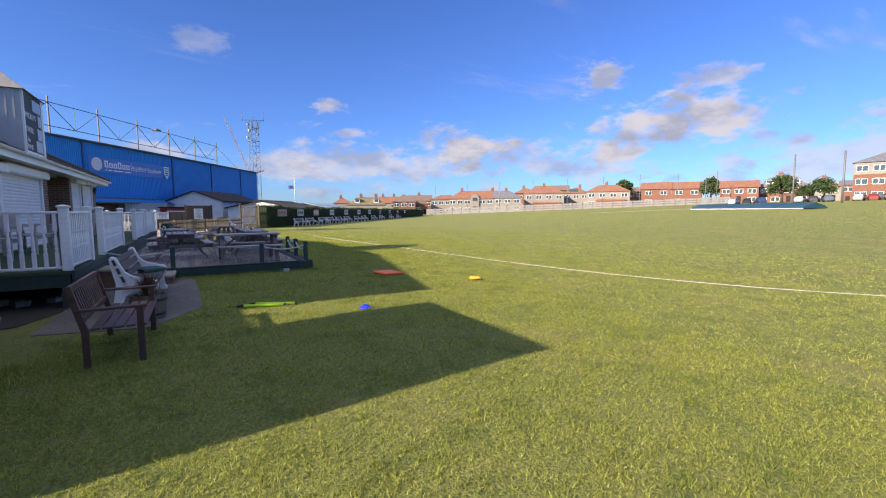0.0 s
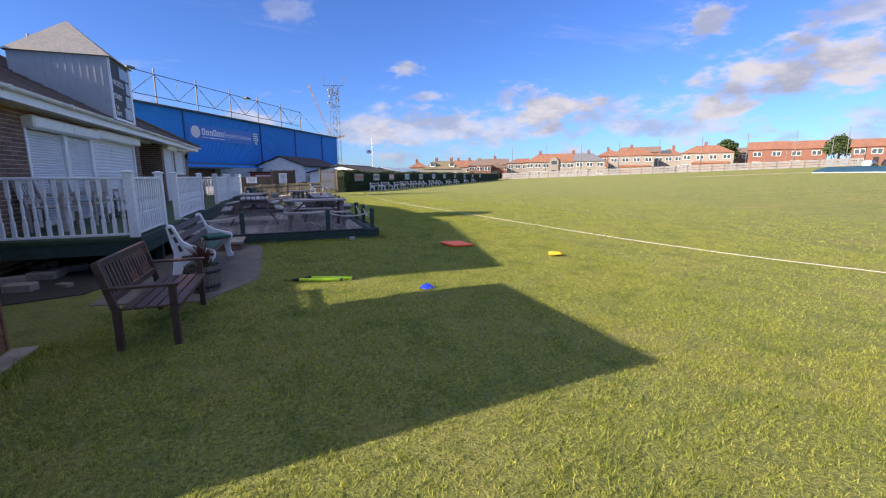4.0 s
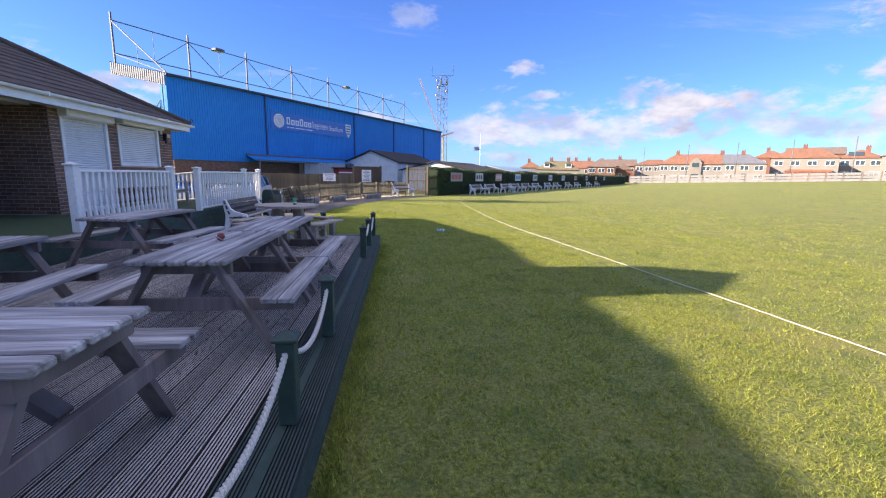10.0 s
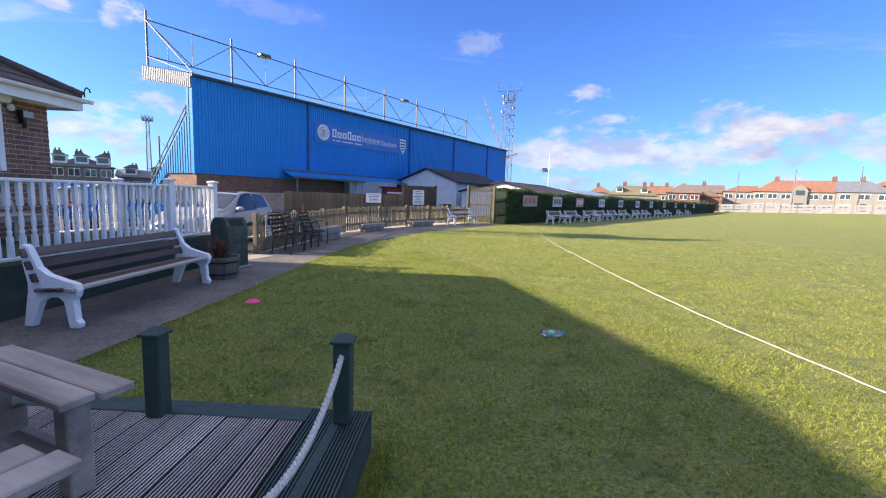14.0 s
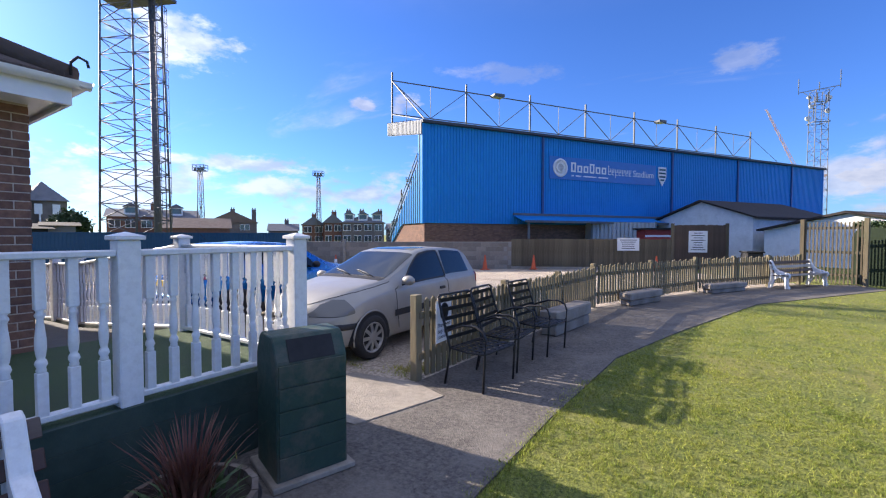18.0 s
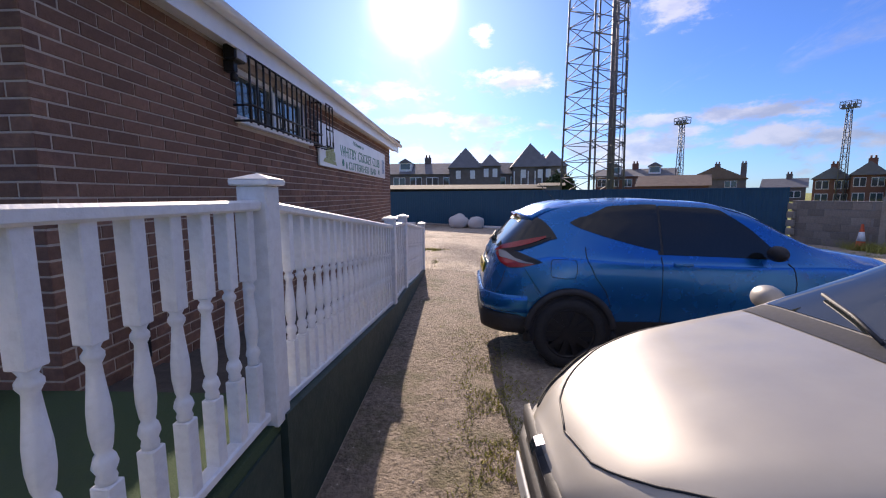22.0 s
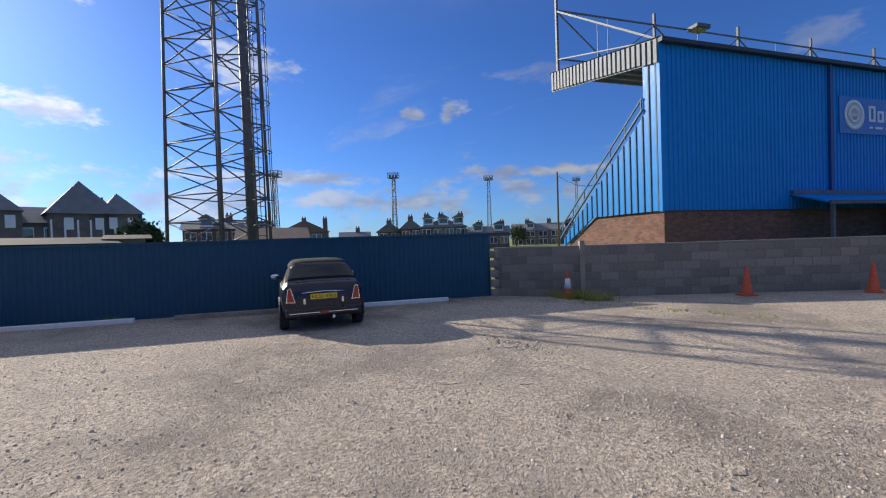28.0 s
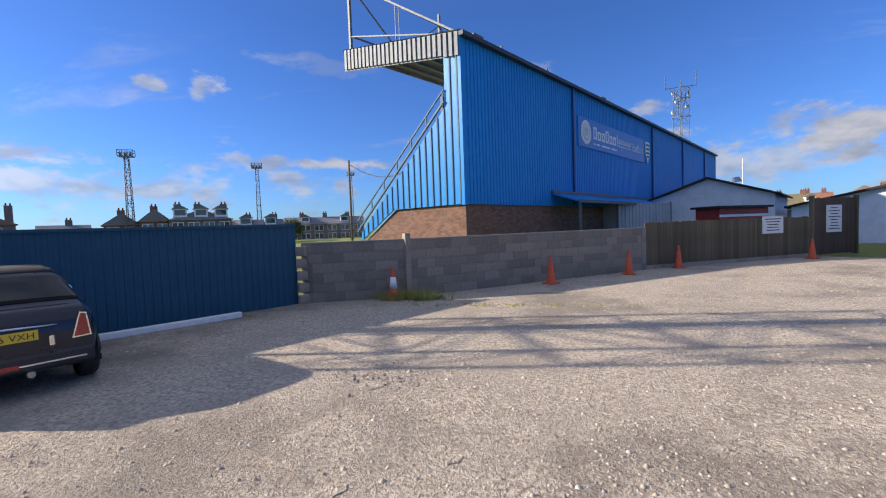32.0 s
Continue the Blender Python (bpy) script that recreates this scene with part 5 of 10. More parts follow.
def tub(x, y, z, r, seed, label):
    t = thing("planter", label, "planter", pose(x, y, z), "half-barrel planters")
    rng = random.Random(seed)
    for i in range(16):
        a0, a1 = 2 * math.pi * i / 16 + 0.012, 2 * math.pi * (i + 1) / 16 - 0.012
        bm = bmesh.new()
        rows = []
        for zz, k in ((0, 0.86), (0.12, 0.94), (0.26, 1.0), (0.36, 1.01)):
            rows.append([bm.verts.new((r * k * q * math.cos(a), r * k * q * math.sin(a), zz)) for q in (1, 0.9) for a in (a0, a1)])
        for A, B in zip(rows, rows[1:]):
            for p, q in ((0, 1), (1, 3), (3, 2), (2, 0)):
                bm.faces.new((A[p], A[q], B[q], B[p]))
        bm.faces.new([rows[0][k] for k in (0, 1, 3, 2)])
        bm.faces.new([rows[-1][k] for k in (0, 1, 3, 2)])
        part("stave", bm, M_BARREL, t)
    for zz, k in ((0.07, 0.92), (0.27, 1.012)):
        bm = bmesh.new()
        lathe(bm, [(r * k, zz), (r * k + 0.006, zz), (r * k + 0.012, zz + 0.035), (r * k + 0.005, zz + 0.035)], 32)
        part("hoop", bm, M_BLACK, t, "rusty iron hoop")
    bm = bmesh.new()
    bmesh.ops.create_circle(bm, cap_ends=True, segments=24, radius=r * 0.9, matrix=Matrix.Translation((0, 0, 0.31)))
    part("soil", bm, M_SOIL, t)
    bm = bmesh.new()
    leaves(bm, 170, r * 0.5, 0.42, rng, 0.31, 0.75, 0.010)
    part("spiky_plant", bm, M_SPIKE, t, "bronze-red spiky leaves")
    bm = bmesh.new()
    leaves(bm, 60, r * 1.2, 0.13, rng, 0.31, 1.6, 0.022)
    part("trailing_plant", bm, M_LEAFY, t, "low green leaves")
    return t


tub(-3.26, -4.10, 0.0, 0.22, 3, "half-barrel planter with bronze spiky leaves by the path")
tub(-3.53, 13.18, 0.018, 0.31, 5, "half-barrel planter with bronze spiky leaves beside the bin")

bin_ = thing("litter_bin", "weathered dark green timber litter bin on the path", "bin", pose(-3.86, 14.10, 0.018, 0, 0, -18))
M_BIN = surf("bin green", (0.014, 0.042, 0.030), (0.022, 0.058, 0.042), 8, 0.6, bump=0.25, bscale=40, c3=(0.12, 0.10, 0.075), s3=3.2, m3=0.75)
bm = bmesh.new()
prism(bm, [(-0.21, 0.0), (0.21, 0.0), (0.21, 0.80), (0.14, 0.93), (0.11, 0.955), (-0.11, 0.955), (-0.14, 0.93), (-0.21, 0.80)], -0.24, 0.24, "y")
bmesh.ops.bevel(bm, geom=bm.edges[:], offset=0.008, segments=1, affect="EDGES")
part("bin_body", bm, M_BIN, bin_)
for s in (-1, 1):
    bm = bmesh.new()
    box(bm, -0.075, 0.075, -0.155, 0.155, -0.004, 0.004, mat=pose(s * 0.177, 0, 0.866, 0, s * 62, 0))
    part("bin_mouth", bm, M_DARK, bin_, "dark litter opening")
    for k in range(5):
        part("side_slat", one_box(s * 0.213 - 0.006, s * 0.213 + 0.006, -0.225, 0.225, 0.05 + k * 0.148, 0.19 + k * 0.148, bev=0.003), M_BIN, bin_)
part("plinth", one_box(-0.26, 0.26, -0.28, 0.28, 0, 0.04, bev=0.006), M_CONC, bin_, "grey base slab")

st = thing("steps", "two concrete steps on brick risers up to the terrace", "steps", pose(0, 0, 0.0))
for x0, x1, z1 in ((-3.78, -3.06, 0.20), (-4.335, -3.78, 0.40)):
    part("riser", one_box(x0 + 0.03, x1 - 0.03, -0.78, -0.05, 0.0, z1 - 0.055), M_BRICK, st, "brick riser")
    part("tread", one_box(x0, x1, -0.82, -0.02, z1 - 0.055, z1, bev=0.01), M_CONC, st, "worn concrete tread")


# ---- kit on the grass ----
def marker_cone(x, y, mat, label):
    t = thing("marker_cone", label, "cone", pose(x, y, 0.01), "marker cones")
    bm = bmesh.new()
    lathe(bm, [(0.098, 0.0), (0.100, 0.004), (0.086, 0.012), (0.030, 0.052), (0.026, 0.055), (0.026, 0.045), (0.080, 0.010)], 28)
    part("cone_shell", bm, mat, t)


marker_cone(-0.39, -5.09, surf("blue plastic", (0.006, 0.03, 0.55), (0.01, 0.045, 0.62), 12, 0.4, bump=0.03), "flat blue plastic training cone on the grass")
marker_cone(-2.25, 11.72, surf("pink plastic", (0.75, 0.05, 0.16), (0.8, 0.07, 0.2), 12, 0.4, bump=0.03), "flat pink plastic training cone on the grass")
bs = thing("training_mat", "flat orange rubber training mat on the grass", "mat", pose(1.35, -1.86, 0.012, 0, 1.5, 8))
bm = bmesh.new()
box(bm, -0.25, 0.25, -0.31, 0.31, 0, 0.045, bev=0.014)
part("pad", bm, surf("orange rubber", (0.95, 0.12, 0.012), (0.97, 0.15, 0.02), 14, 0.5, bump=0.05, c3=(0.80, 0.09, 0.012), s3=5, m3=0.4), bs)
gl = thing("keeper_glove", "yellow ribbed wicket-keeping glove lying on the grass", "glove", pose(2.62, -3.76, 0.015, 0, 0, -35))
M_YEL = surf("yellow leather", (0.72, 0.42, 0.012), (0.80, 0.50, 0.02), 25, 0.5, bump=0.3)
for i in range(4):
    bm = bmesh.new()
    path_tube(bm, [(-0.02 + 0.002 * i, -0.055 + i * 0.036, 0.035), (0.06, -0.06 + i * 0.04, 0.045), (0.13 - abs(i - 1.5) * 0.012, -0.066 + i * 0.044, 0.028)], 0.019, 8)
    part("finger", bm, M_YEL, gl)
bm = bmesh.new()
path_tube(bm, [(-0.05, 0.07, 0.03), (0.0, 0.12, 0.035), (0.06, 0.14, 0.025)], 0.021, 8)
part("thumb", bm, M_YEL, gl)
bm = bmesh.new()
box(bm, -0.13, 0.0, -0.075, 0.085, 0.005, 0.07, bev=0.02)
part("palm", bm, M_YEL, gl)
M_NEON = surf("neon plastic", (0.62, 0.95, 0.02), (0.58, 0.90, 0.03), 12, 0.4, bump=0.03)
for a, b in (((-2.03, -4.06), (-1.44, -4.28)), ((-1.85, -3.99), (-1.26, -4.26))):
    t = thing("training_pole", "neon yellow agility pole with a black spring foot on the grass", "pole", pose(a[0], a[1], 0.032, 0, 0, math.degrees(math.atan2(b[1] - a[1], b[0] - a[0]))), "agility poles")
    ln = math.dist(a, b)
    bm = bmesh.new()
    tube(bm, (0, 0, 0), (ln - 0.03, 0, 0), 0.022, n=12)
    part("shaft", bm, M_NEON, t)
    bm = bmesh.new()
    tube(bm, (ln - 0.03, 0, 0), (ln, 0, 0), 0.024, n=12)
    part("end_cap", bm, M_RUBBER, t)
    bm = bmesh.new()
    tube(bm, (-0.10, 0, -0.004), (0, 0, 0), 0.020, 0.024, 10)
    tube(bm, (-0.24, 0, -0.012), (-0.10, 0, -0.004), 0.004, 0.006, 6)
    part("spring_foot", bm, M_RUBBER, t, "black spring and spike")
bt = thing("water_bottle", "clear plastic water bottle with a blue cap on the grass", "bottle", pose(1.55, 10.87, 0.05, 0, 90, 8))
bm = bmesh.new()
lathe(bm, [(0.028, -0.12), (0.036, -0.112), (0.037, 0.05), (0.030, 0.085), (0.014, 0.115), (0.013, 0.128)], 18)
part("bottle_body", bm, glass("clear plastic", (0.85, 0.92, 0.93), 0.05, 0.9), bt)
bm = bmesh.new()
lathe(bm, [(0.0375, -0.05), (0.0375, 0.02)], 18)
part("label_band", bm, surf("bottle label", (0.10, 0.45, 0.20), (0.5, 0.7, 0.75), 30, 0.4, bump=0), bt, "green and white label band")
bm = bmesh.new()
lathe(bm, [(0.016, 0.122), (0.016, 0.145)], 14)
part("cap", bm, surf("blue cap", (0.02, 0.2, 0.6), (0.03, 0.24, 0.66), 9, 0.4, bump=0), bt)
gb = thing("plastic_tub", "empty clear plastic tub by the deck edge", "tub", pose(-0.70, -0.16, 0.006))
bm = bmesh.new()
for z0, z1, w0, w1 in ((0.0, 0.075, 0.055, 0.068),):
    lo = [bm.verts.new((sx * w0, sy * w0 * 0.8, z0)) for sx, sy in ((-1, -1), (1, -1), (1, 1), (-1, 1))]
    hi = [bm.verts.new((sx * w1, sy * w1 * 0.8, z1)) for sx, sy in ((-1, -1), (1, -1), (1, 1), (-1, 1))]
    bm.faces.new(lo)
    for i in range(4):
        bm.faces.new((lo[i], lo[(i + 1) % 4], hi[(i + 1) % 4], hi[i]))
part("tub_shell", bm, surf("cloudy plastic", (0.42, 0.47, 0.47), (0.5, 0.55, 0.55), 20, 0.3, bump=0.05), gb)

# boundary rope
BR = [(20, -24), (12, -14.5), (7.6, -9), (6.1, -6), (5.4, -3), (4.99, 0.67), (4.85, 2.3), (4.65, 4.6), (4.2, 9), (3.88, 12), (3.78, 14.5), (3.76, 16.7), (3.85, 22.3), (4.36, 26.3), (5.8, 31.4), (8.6, 35.6), (13, 41)]


def smooth_line(pts, per=10):
    out = []
    for i in range(len(pts) - 1):
        p = [Vector((*pts[min(max(k, 0), len(pts) - 1)], 0)) for k in (i - 1, i, i + 1, i + 2)]
        for k in range(per):
            t = k / per
            out.append(0.5 * ((2 * p[1]) + (p[2] - p[0]) * t + (2 * p[0] - 5 * p[1] + 4 * p[2] - p[3]) * t * t + (3 * p[1] - p[0] - 3 * p[2] + p[3]) * t ** 3))
    return out + [Vector((*pts[-1], 0))]


rr = random.Random(8)
bm = bmesh.new()
path_tube(bm, [(p.x + rr.uniform(-.015, .015), p.y, land(p.x, p.y) + 0.018) for p in smooth_line(BR, 14)], 0.0068, 8)
solid("boundary_rope", bm, surf("boundary rope", (0.55, 0.53, 0.46), (0.44, 0.42, 0.35), 40, 0.8, bump=0.5, bscale=90), "thick off-white boundary rope lying on the outfield", "rope")


# ---- scoreboard on the roof ----
sb = thing("scoreboard", "grey metal scoreboard turret with a pyramid roof on the clubhouse", "scoreboard", pose(0, 0, 0))
SX0, SX1, SY0, SY1, SZ0, SZ1 = -8.3, -6.28, 3.42, 5.05, 2.95, 4.62
M_ZINC = surf("pale grey metal sheet", (0.38, 0.385, 0.40), (0.44, 0.445, 0.455), 4, 0.45, 0.3, bump=0.05, c3=(0.34, 0.34, 0.35), s3=1.0, m3=0.5)
bm = bmesh.new()
box(bm, SX0, SX1, SY0, SY1, SZ0, SZ1)
part("turret_box", bm, M_ZINC, sb)
for i in range(13):
    x = SX0 + 0.08 + i * 0.15
    part("side_rib", one_box(x, x + 0.03, SY0 - 0.015, SY0, SZ0 + 0.2, SZ1 - 0.02), M_ZINC, sb)
bm = bmesh.new()
e = [bm.verts.new(p) for p in ((SX0 - 0.08, SY0 - 0.08, SZ1), (SX1 + 0.1, SY0 - 0.08, SZ1), (SX1 + 0.1, SY1 + 0.08, SZ1), (SX0 - 0.08, SY1 + 0.08, SZ1))]
ap = bm.verts.new(((SX0 + SX1) / 2, (SY0 + SY1) / 2, 5.62))
bm.faces.new(e[::-1])
for i in range(4):
    bm.faces.new((e[i], e[(i + 1) % 4], ap))
part("pyramid_roof", bm, surf("grey felt roof", (0.20, 0.20, 0.20), (0.28, 0.28, 0.275), 12, 0.9, bump=0.4, c3=(0.30, 0.28, 0.24), s3=2, m3=0.5), sb)
part("score_panel", one_box(SX1, SX1 + 0.03, SY0 + 0.06, SY1 - 0.06, 3.12, SZ1 - 0.05), surf("scoreboard black", (0.018, 0.02, 0.022), (0.03, 0.032, 0.035), 12, 0.6, bump=0.1), sb, "black painted score panel")
for y0, y1, z0, z1 in ((SY0 + 0.02, SY0 + 0.07, 3.08, SZ1), (SY1 - 0.16, SY1 + 0.0, 3.08, SZ1), (SY0, SY1, 3.04, 3.12)):
    part("panel_frame", one_box(SX1 - 0.005, SX1 + 0.05, y0, y1, z0, z1, bev=0.004), M_PVC, sb, "pale frame")
M_PALEPANE = surf("blank number plate", (0.22, 0.30, 0.42), (0.27, 0.35, 0.47), 5, 0.3, bump=0.03)
for k, (y0, y1, z) in enumerate(((4.15, 4.85, 4.22), (4.55, 4.85, 3.87), (4.45, 4.85, 3.50), (4.28, 4.85, 3.16))):
    part("number_plate", one_box(SX1 + 0.03, SX1 + 0.042, y0, y1, z, z + 0.30), M_PALEPANE, sb, "blank blue-grey number plate")
up = Matrix.Rotation(math.pi / 2, 4, "Z") @ Matrix.Rotation(math.pi / 2, 4, "X")
for txt, y, z, s in (("WICKETS", 3.56, 3.98, 0.20), ("OVERS", 3.56, 3.62, 0.20), ("1st", 3.62, 3.36, 0.17), ("INNS", 3.60, 3.18, 0.18)):
    words("lettering", txt, s, M_WHITE, sb, Matrix.Translation((SX1 + 0.032, y, z)) @ up, 0.002)

# ---- timber shed ----
shed = thing("shed", "small brown stained timber shed with horizontal cladding", "shed", pose(0, 0, 0))
X0, X1, Y0, Y1, H = -6.0, -4.55, -8.55, -5.85, 2.16
part("shell", one_box(X0, X1 - 0.03, Y0 + 0.02, Y1 - 0.02, 0.03, H - 0.03), M_SHED, shed)
for k in range(15):
    z = 0.04 + k * 0.141
    for nm, c in (("front", (X1 - 0.03, X1, Y0, Y1)), ("side", (X0, X1 - 0.032, Y1 - 0.02, Y1 + 0.004))):
        bm = bmesh.new()
        vs = box(bm, *c, z, z + 0.139, bev=0.004)
        if nm == "front":
            for v in vs:
                if v.co.x > X1 - 0.01:
                    v.co.x += 0.012 * (1 - (v.co.z - z) / 0.139)
        part("cladding_board", bm, M_SHED, shed)
part("shed_roof", one_box(X0 - 0.05, X1 + 0.05, Y0 - 0.05, Y1 + 0.05, H - 0.03, H + 0.02), surf("dark roof felt", (0.03, 0.03, 0.032), (0.05, 0.05, 0.05), 20, 0.95, bump=0.4), shed)
part("corner_strip", one_box(X1 - 0.05, X1 + 0.016, Y1 + 0.004, Y1 + 0.03, 0.03, H - 0.03), M_SHED, shed)
bm = bmesh.new()
box(bm, -4.53, -4.33, -8.6, -5.8, 0.0, 0.03, bev=0.01)
solid("shed_plinth", bm, M_CONC, "cracked concrete strip along the foot of the shed", "plinth")
for y, z in ((-6.95, 1.42), (-6.42, 1.40)):
    pb = thing("wall_plate", "small chrome patterned plate screwed to the shed wall", "plate", pose(-4.530, y, z))
    part("plate", one_box(0, 0.006, -0.035, 0.035, -0.05, 0.05, bev=0.002), M_STEEL, pb)

# unseen blocker added to shade the grass; its top gaps let two streaks through
bm = bmesh.new()
box(bm, -6.42, -6.34, -5.98, -4.38, 0.0, 1.62)
box(bm, -6.41, -6.35, -5.98, -4.38, 1.745, 1.80)
for a, b in ((-5.98, -5.80), (-5.60, -5.46), (-5.16, -4.38)):
    box(bm, -6.415, -6.345, a, b, 1.62, 1.745)
solid("wall_screen", bm, M_GREEN, "added unseen dark screen that shades the grass between shed and clubhouse", "wall", "structure")

# clutter in the shade under the terrace
# soil colour is made extra dark to deepen the shade below the floor
flat("ground_soil", [(-6.45, -4.35), (-4.75, -3.75), (-4.42, -2.75), (-4.42, -0.2), (-6.45, -0.2)], 0.014, surf("shade-darkened soil", (0.022, 0.018, 0.014), (0.045, 0.037, 0.028), 14, 0.95, bump=0.9, bscale=25, c3=(0.03, 0.032, 0.02), s3=3, m3=0.5), "bare soil under the terrace end, coloured darker for the shade there", "soil")
rng = random.Random(12)
for i in range(16):
    x, y = rng.uniform(-6.2, -4.7), rng.uniform(-3.3, -1.2)
    bm = bmesh.new()
    s = rng.uniform(0.08, 0.2)
    box(bm, -s, s, -s * 0.6, s * 0.6, 0, s * 0.7, bev=0.012)
    solid("rubble_block", bm, M_BLOCK, "loose broken block in the dark under the terrace", "rubble", group="rubble", m=pose(x, y, 0, 0, 0, rng.uniform(0, 180)))
# ---- cars ----
def crom(p, t):
    a, b, c, d = p
    return tuple(0.5 * (2 * b[i] + (c[i] - a[i]) * t + (2 * a[i] - 5 * b[i] + 4 * c[i] - d[i]) * t * t + (3 * b[i] - a[i] - 3 * c[i] + d[i]) * t ** 3) for i in range(len(b)))


class Shell:
    """A car's outer skin. Tables of (x, value) from tail to nose; section knots 0 (keel) to 9 (roof middle)."""

    def __init__(self, length, top, belt, wide, wtop, low):
        self.length = length
        xs = np.linspace(0, length, 240)
        k = np.ones(9) / 9

        def smooth(tab):
            v = np.interp(xs, *zip(*tab))
            w = np.convolve(np.pad(v, 4, "edge"), k, "valid")
            w[0], w[-1] = v[0], v[-1]
            return w
        self.xs, self.tab = xs, [smooth(t) for t in (top, belt, wide, wtop, low)]

    def at(self, x, k):
        top, belt, w, wt, low = (float(np.interp(x, self.xs, t)) for t in self.tab)
        belt = min(belt, top - 0.03)
        pts = [(0, low), (0.80 * w, low), (0.955 * w, low + 0.09), (w, low + 0.5 * (belt - low)), (0.985 * w, belt - 0.07), (0.945 * w, belt),
               (0.945 * w + (wt - 0.945 * w) * 0.62, belt + (top - belt) * 0.62), (wt, top - 0.045 * min(1, (top - belt) / 0.3)), (0.72 * wt, top - 0.008), (0, top)]
        i = min(int(k), 8)
        q = [pts[max(i - 1, 0)] if i else (-pts[1][0], pts[1][1]), pts[i], pts[i + 1], pts[i + 2] if i + 2 < 10 else (-pts[8][0], pts[8][1])]
        y, z = crom(q, k - i)
        return Vector((x, y, z))

    def normal(self, x, k):
        a = self.at(min(x + 0.01, self.length), k) - self.at(max(x - 0.01, 0), k)
        b = self.at(x, min(k + 0.05, 9)) - self.at(x, max(k - 0.05, 0))
        n = a.cross(b)
        return n.normalized() if n.length > 1e-9 else Vector((0, 0, 1))

    def body(self, nx=110, sub=5):
        bm = bmesh.new()
        ks = [i / sub for i in range(9 * sub + 1)]
        rows = []
        for i in range(nx + 1):
            s = i / nx
            x = self.length * (s - 0.12 * math.sin(2 * math.pi * s) / (2 * math.pi) * 4)
            half = [self.at(x, k) for k in ks]
            ring = [bm.verts.new(p) for p in half] + [bm.verts.new((p.x, -p.y, p.z)) for p in half[-2:0:-1]]
            rows.append(ring)
        n = len(rows[0])
        for A, B in zip(rows, rows[1:]):
            for j in range(n):
                bm.faces.new((A[j], A[(j + 1) % n], B[(j + 1) % n], B[j])).smooth = True
        bm.faces.new(rows[0])
        bm.faces.new(rows[-1][::-1])
        return bm

    def patch(self, outline, side=1, lift=0.004, nx=14, nk=8):
        """A patch of the skin: outline(s, t) gives x and the section knot for s, t from 0 to 1."""
        bm = bmesh.new()
        grid = []
        for i in range(nx + 1):
            row = []
            for j in range(nk + 1):
                x, k = outline(i / nx, j / nk)
                p = self.at(x, k) + self.out(x, k) * lift
                row.append(bm.verts.new((p.x, p.y * side, p.z)))
            grid.append(row)
        for A, B in zip(grid, grid[1:]):
            for j in range(nk):
                bm.faces.new((A[j], A[j + 1], B[j + 1], B[j])).smooth = True
        return bm

    def out(self, x, k):
        n = self.normal(x, k)
        p = self.at(x, k)
        return n if n.dot(p - Vector((x, 0, 0.6))) > 0 else -n

    def across(self, x0, x1, k0, lift=0.004, inset=0.0):
        """A patch over the whole width (windscreen, rear glass) from x0 to x1, out to knot k0 on both sides."""
        bm = bmesh.new()
        grid = []
        for i in range(11):
            x = x0 + (x1 - x0) * i / 10
            half = []
            for j in range(9):
                k = k0 + (9 - k0) * j / 8
                p = self.at(x, k) + self.out(x, k) * lift
                half.append(p)
            grid.append([bm.verts.new(p) for p in half] + [bm.verts.new((p.x, -p.y, p.z)) for p in half[-2::-1]])
        for A, B in zip(grid, grid[1:]):
            for j in range(len(A) - 1):
                bm.faces.new((A[j], A[j + 1], B[j + 1], B[j])).smooth = True
        return bm

    def seam(self, pts, side=1, r=0.004):
        bm = bmesh.new()
        pts = [(a[0] + (b[0] - a[0]) * q / 4, a[1] + (b[1] - a[1]) * q / 4) for a, b in zip(pts, pts[1:]) for q in range(4)] + [pts[-1]]
        path_tube(bm, [(lambda p: (p.x, p.y * side, p.z))(self.at(x, k) + self.out(x, k) * 0.002) for x, k in pts], r, 6)
        return bm


def knot(sh, x, z):
    """The section knot at which the skin stands z high at x."""
    lo, hi = 1.2, 8.95
    for _ in range(24):
        k = (lo + hi) / 2
        if sh.at(x, k).z < z:
            lo = k
        else:
            hi = k
    return (lo + hi) / 2


def band(sh, low, high):
    """An outline for a patch between two lines of (x, z) on the skin, lower edge first."""
    ts = np.linspace(0, 1, len(low))
    (lx, lz), (hx, hz) = zip(*low), zip(*high)

    def f(a, b):
        x0, z0, x1, z1 = (float(np.interp(a, ts, v)) for v in (lx, lz, hx, hz))
        return x0 + (x1 - x0) * b, knot(sh, x0, z0) * (1 - b) + knot(sh, x1, z1) * b
    return f


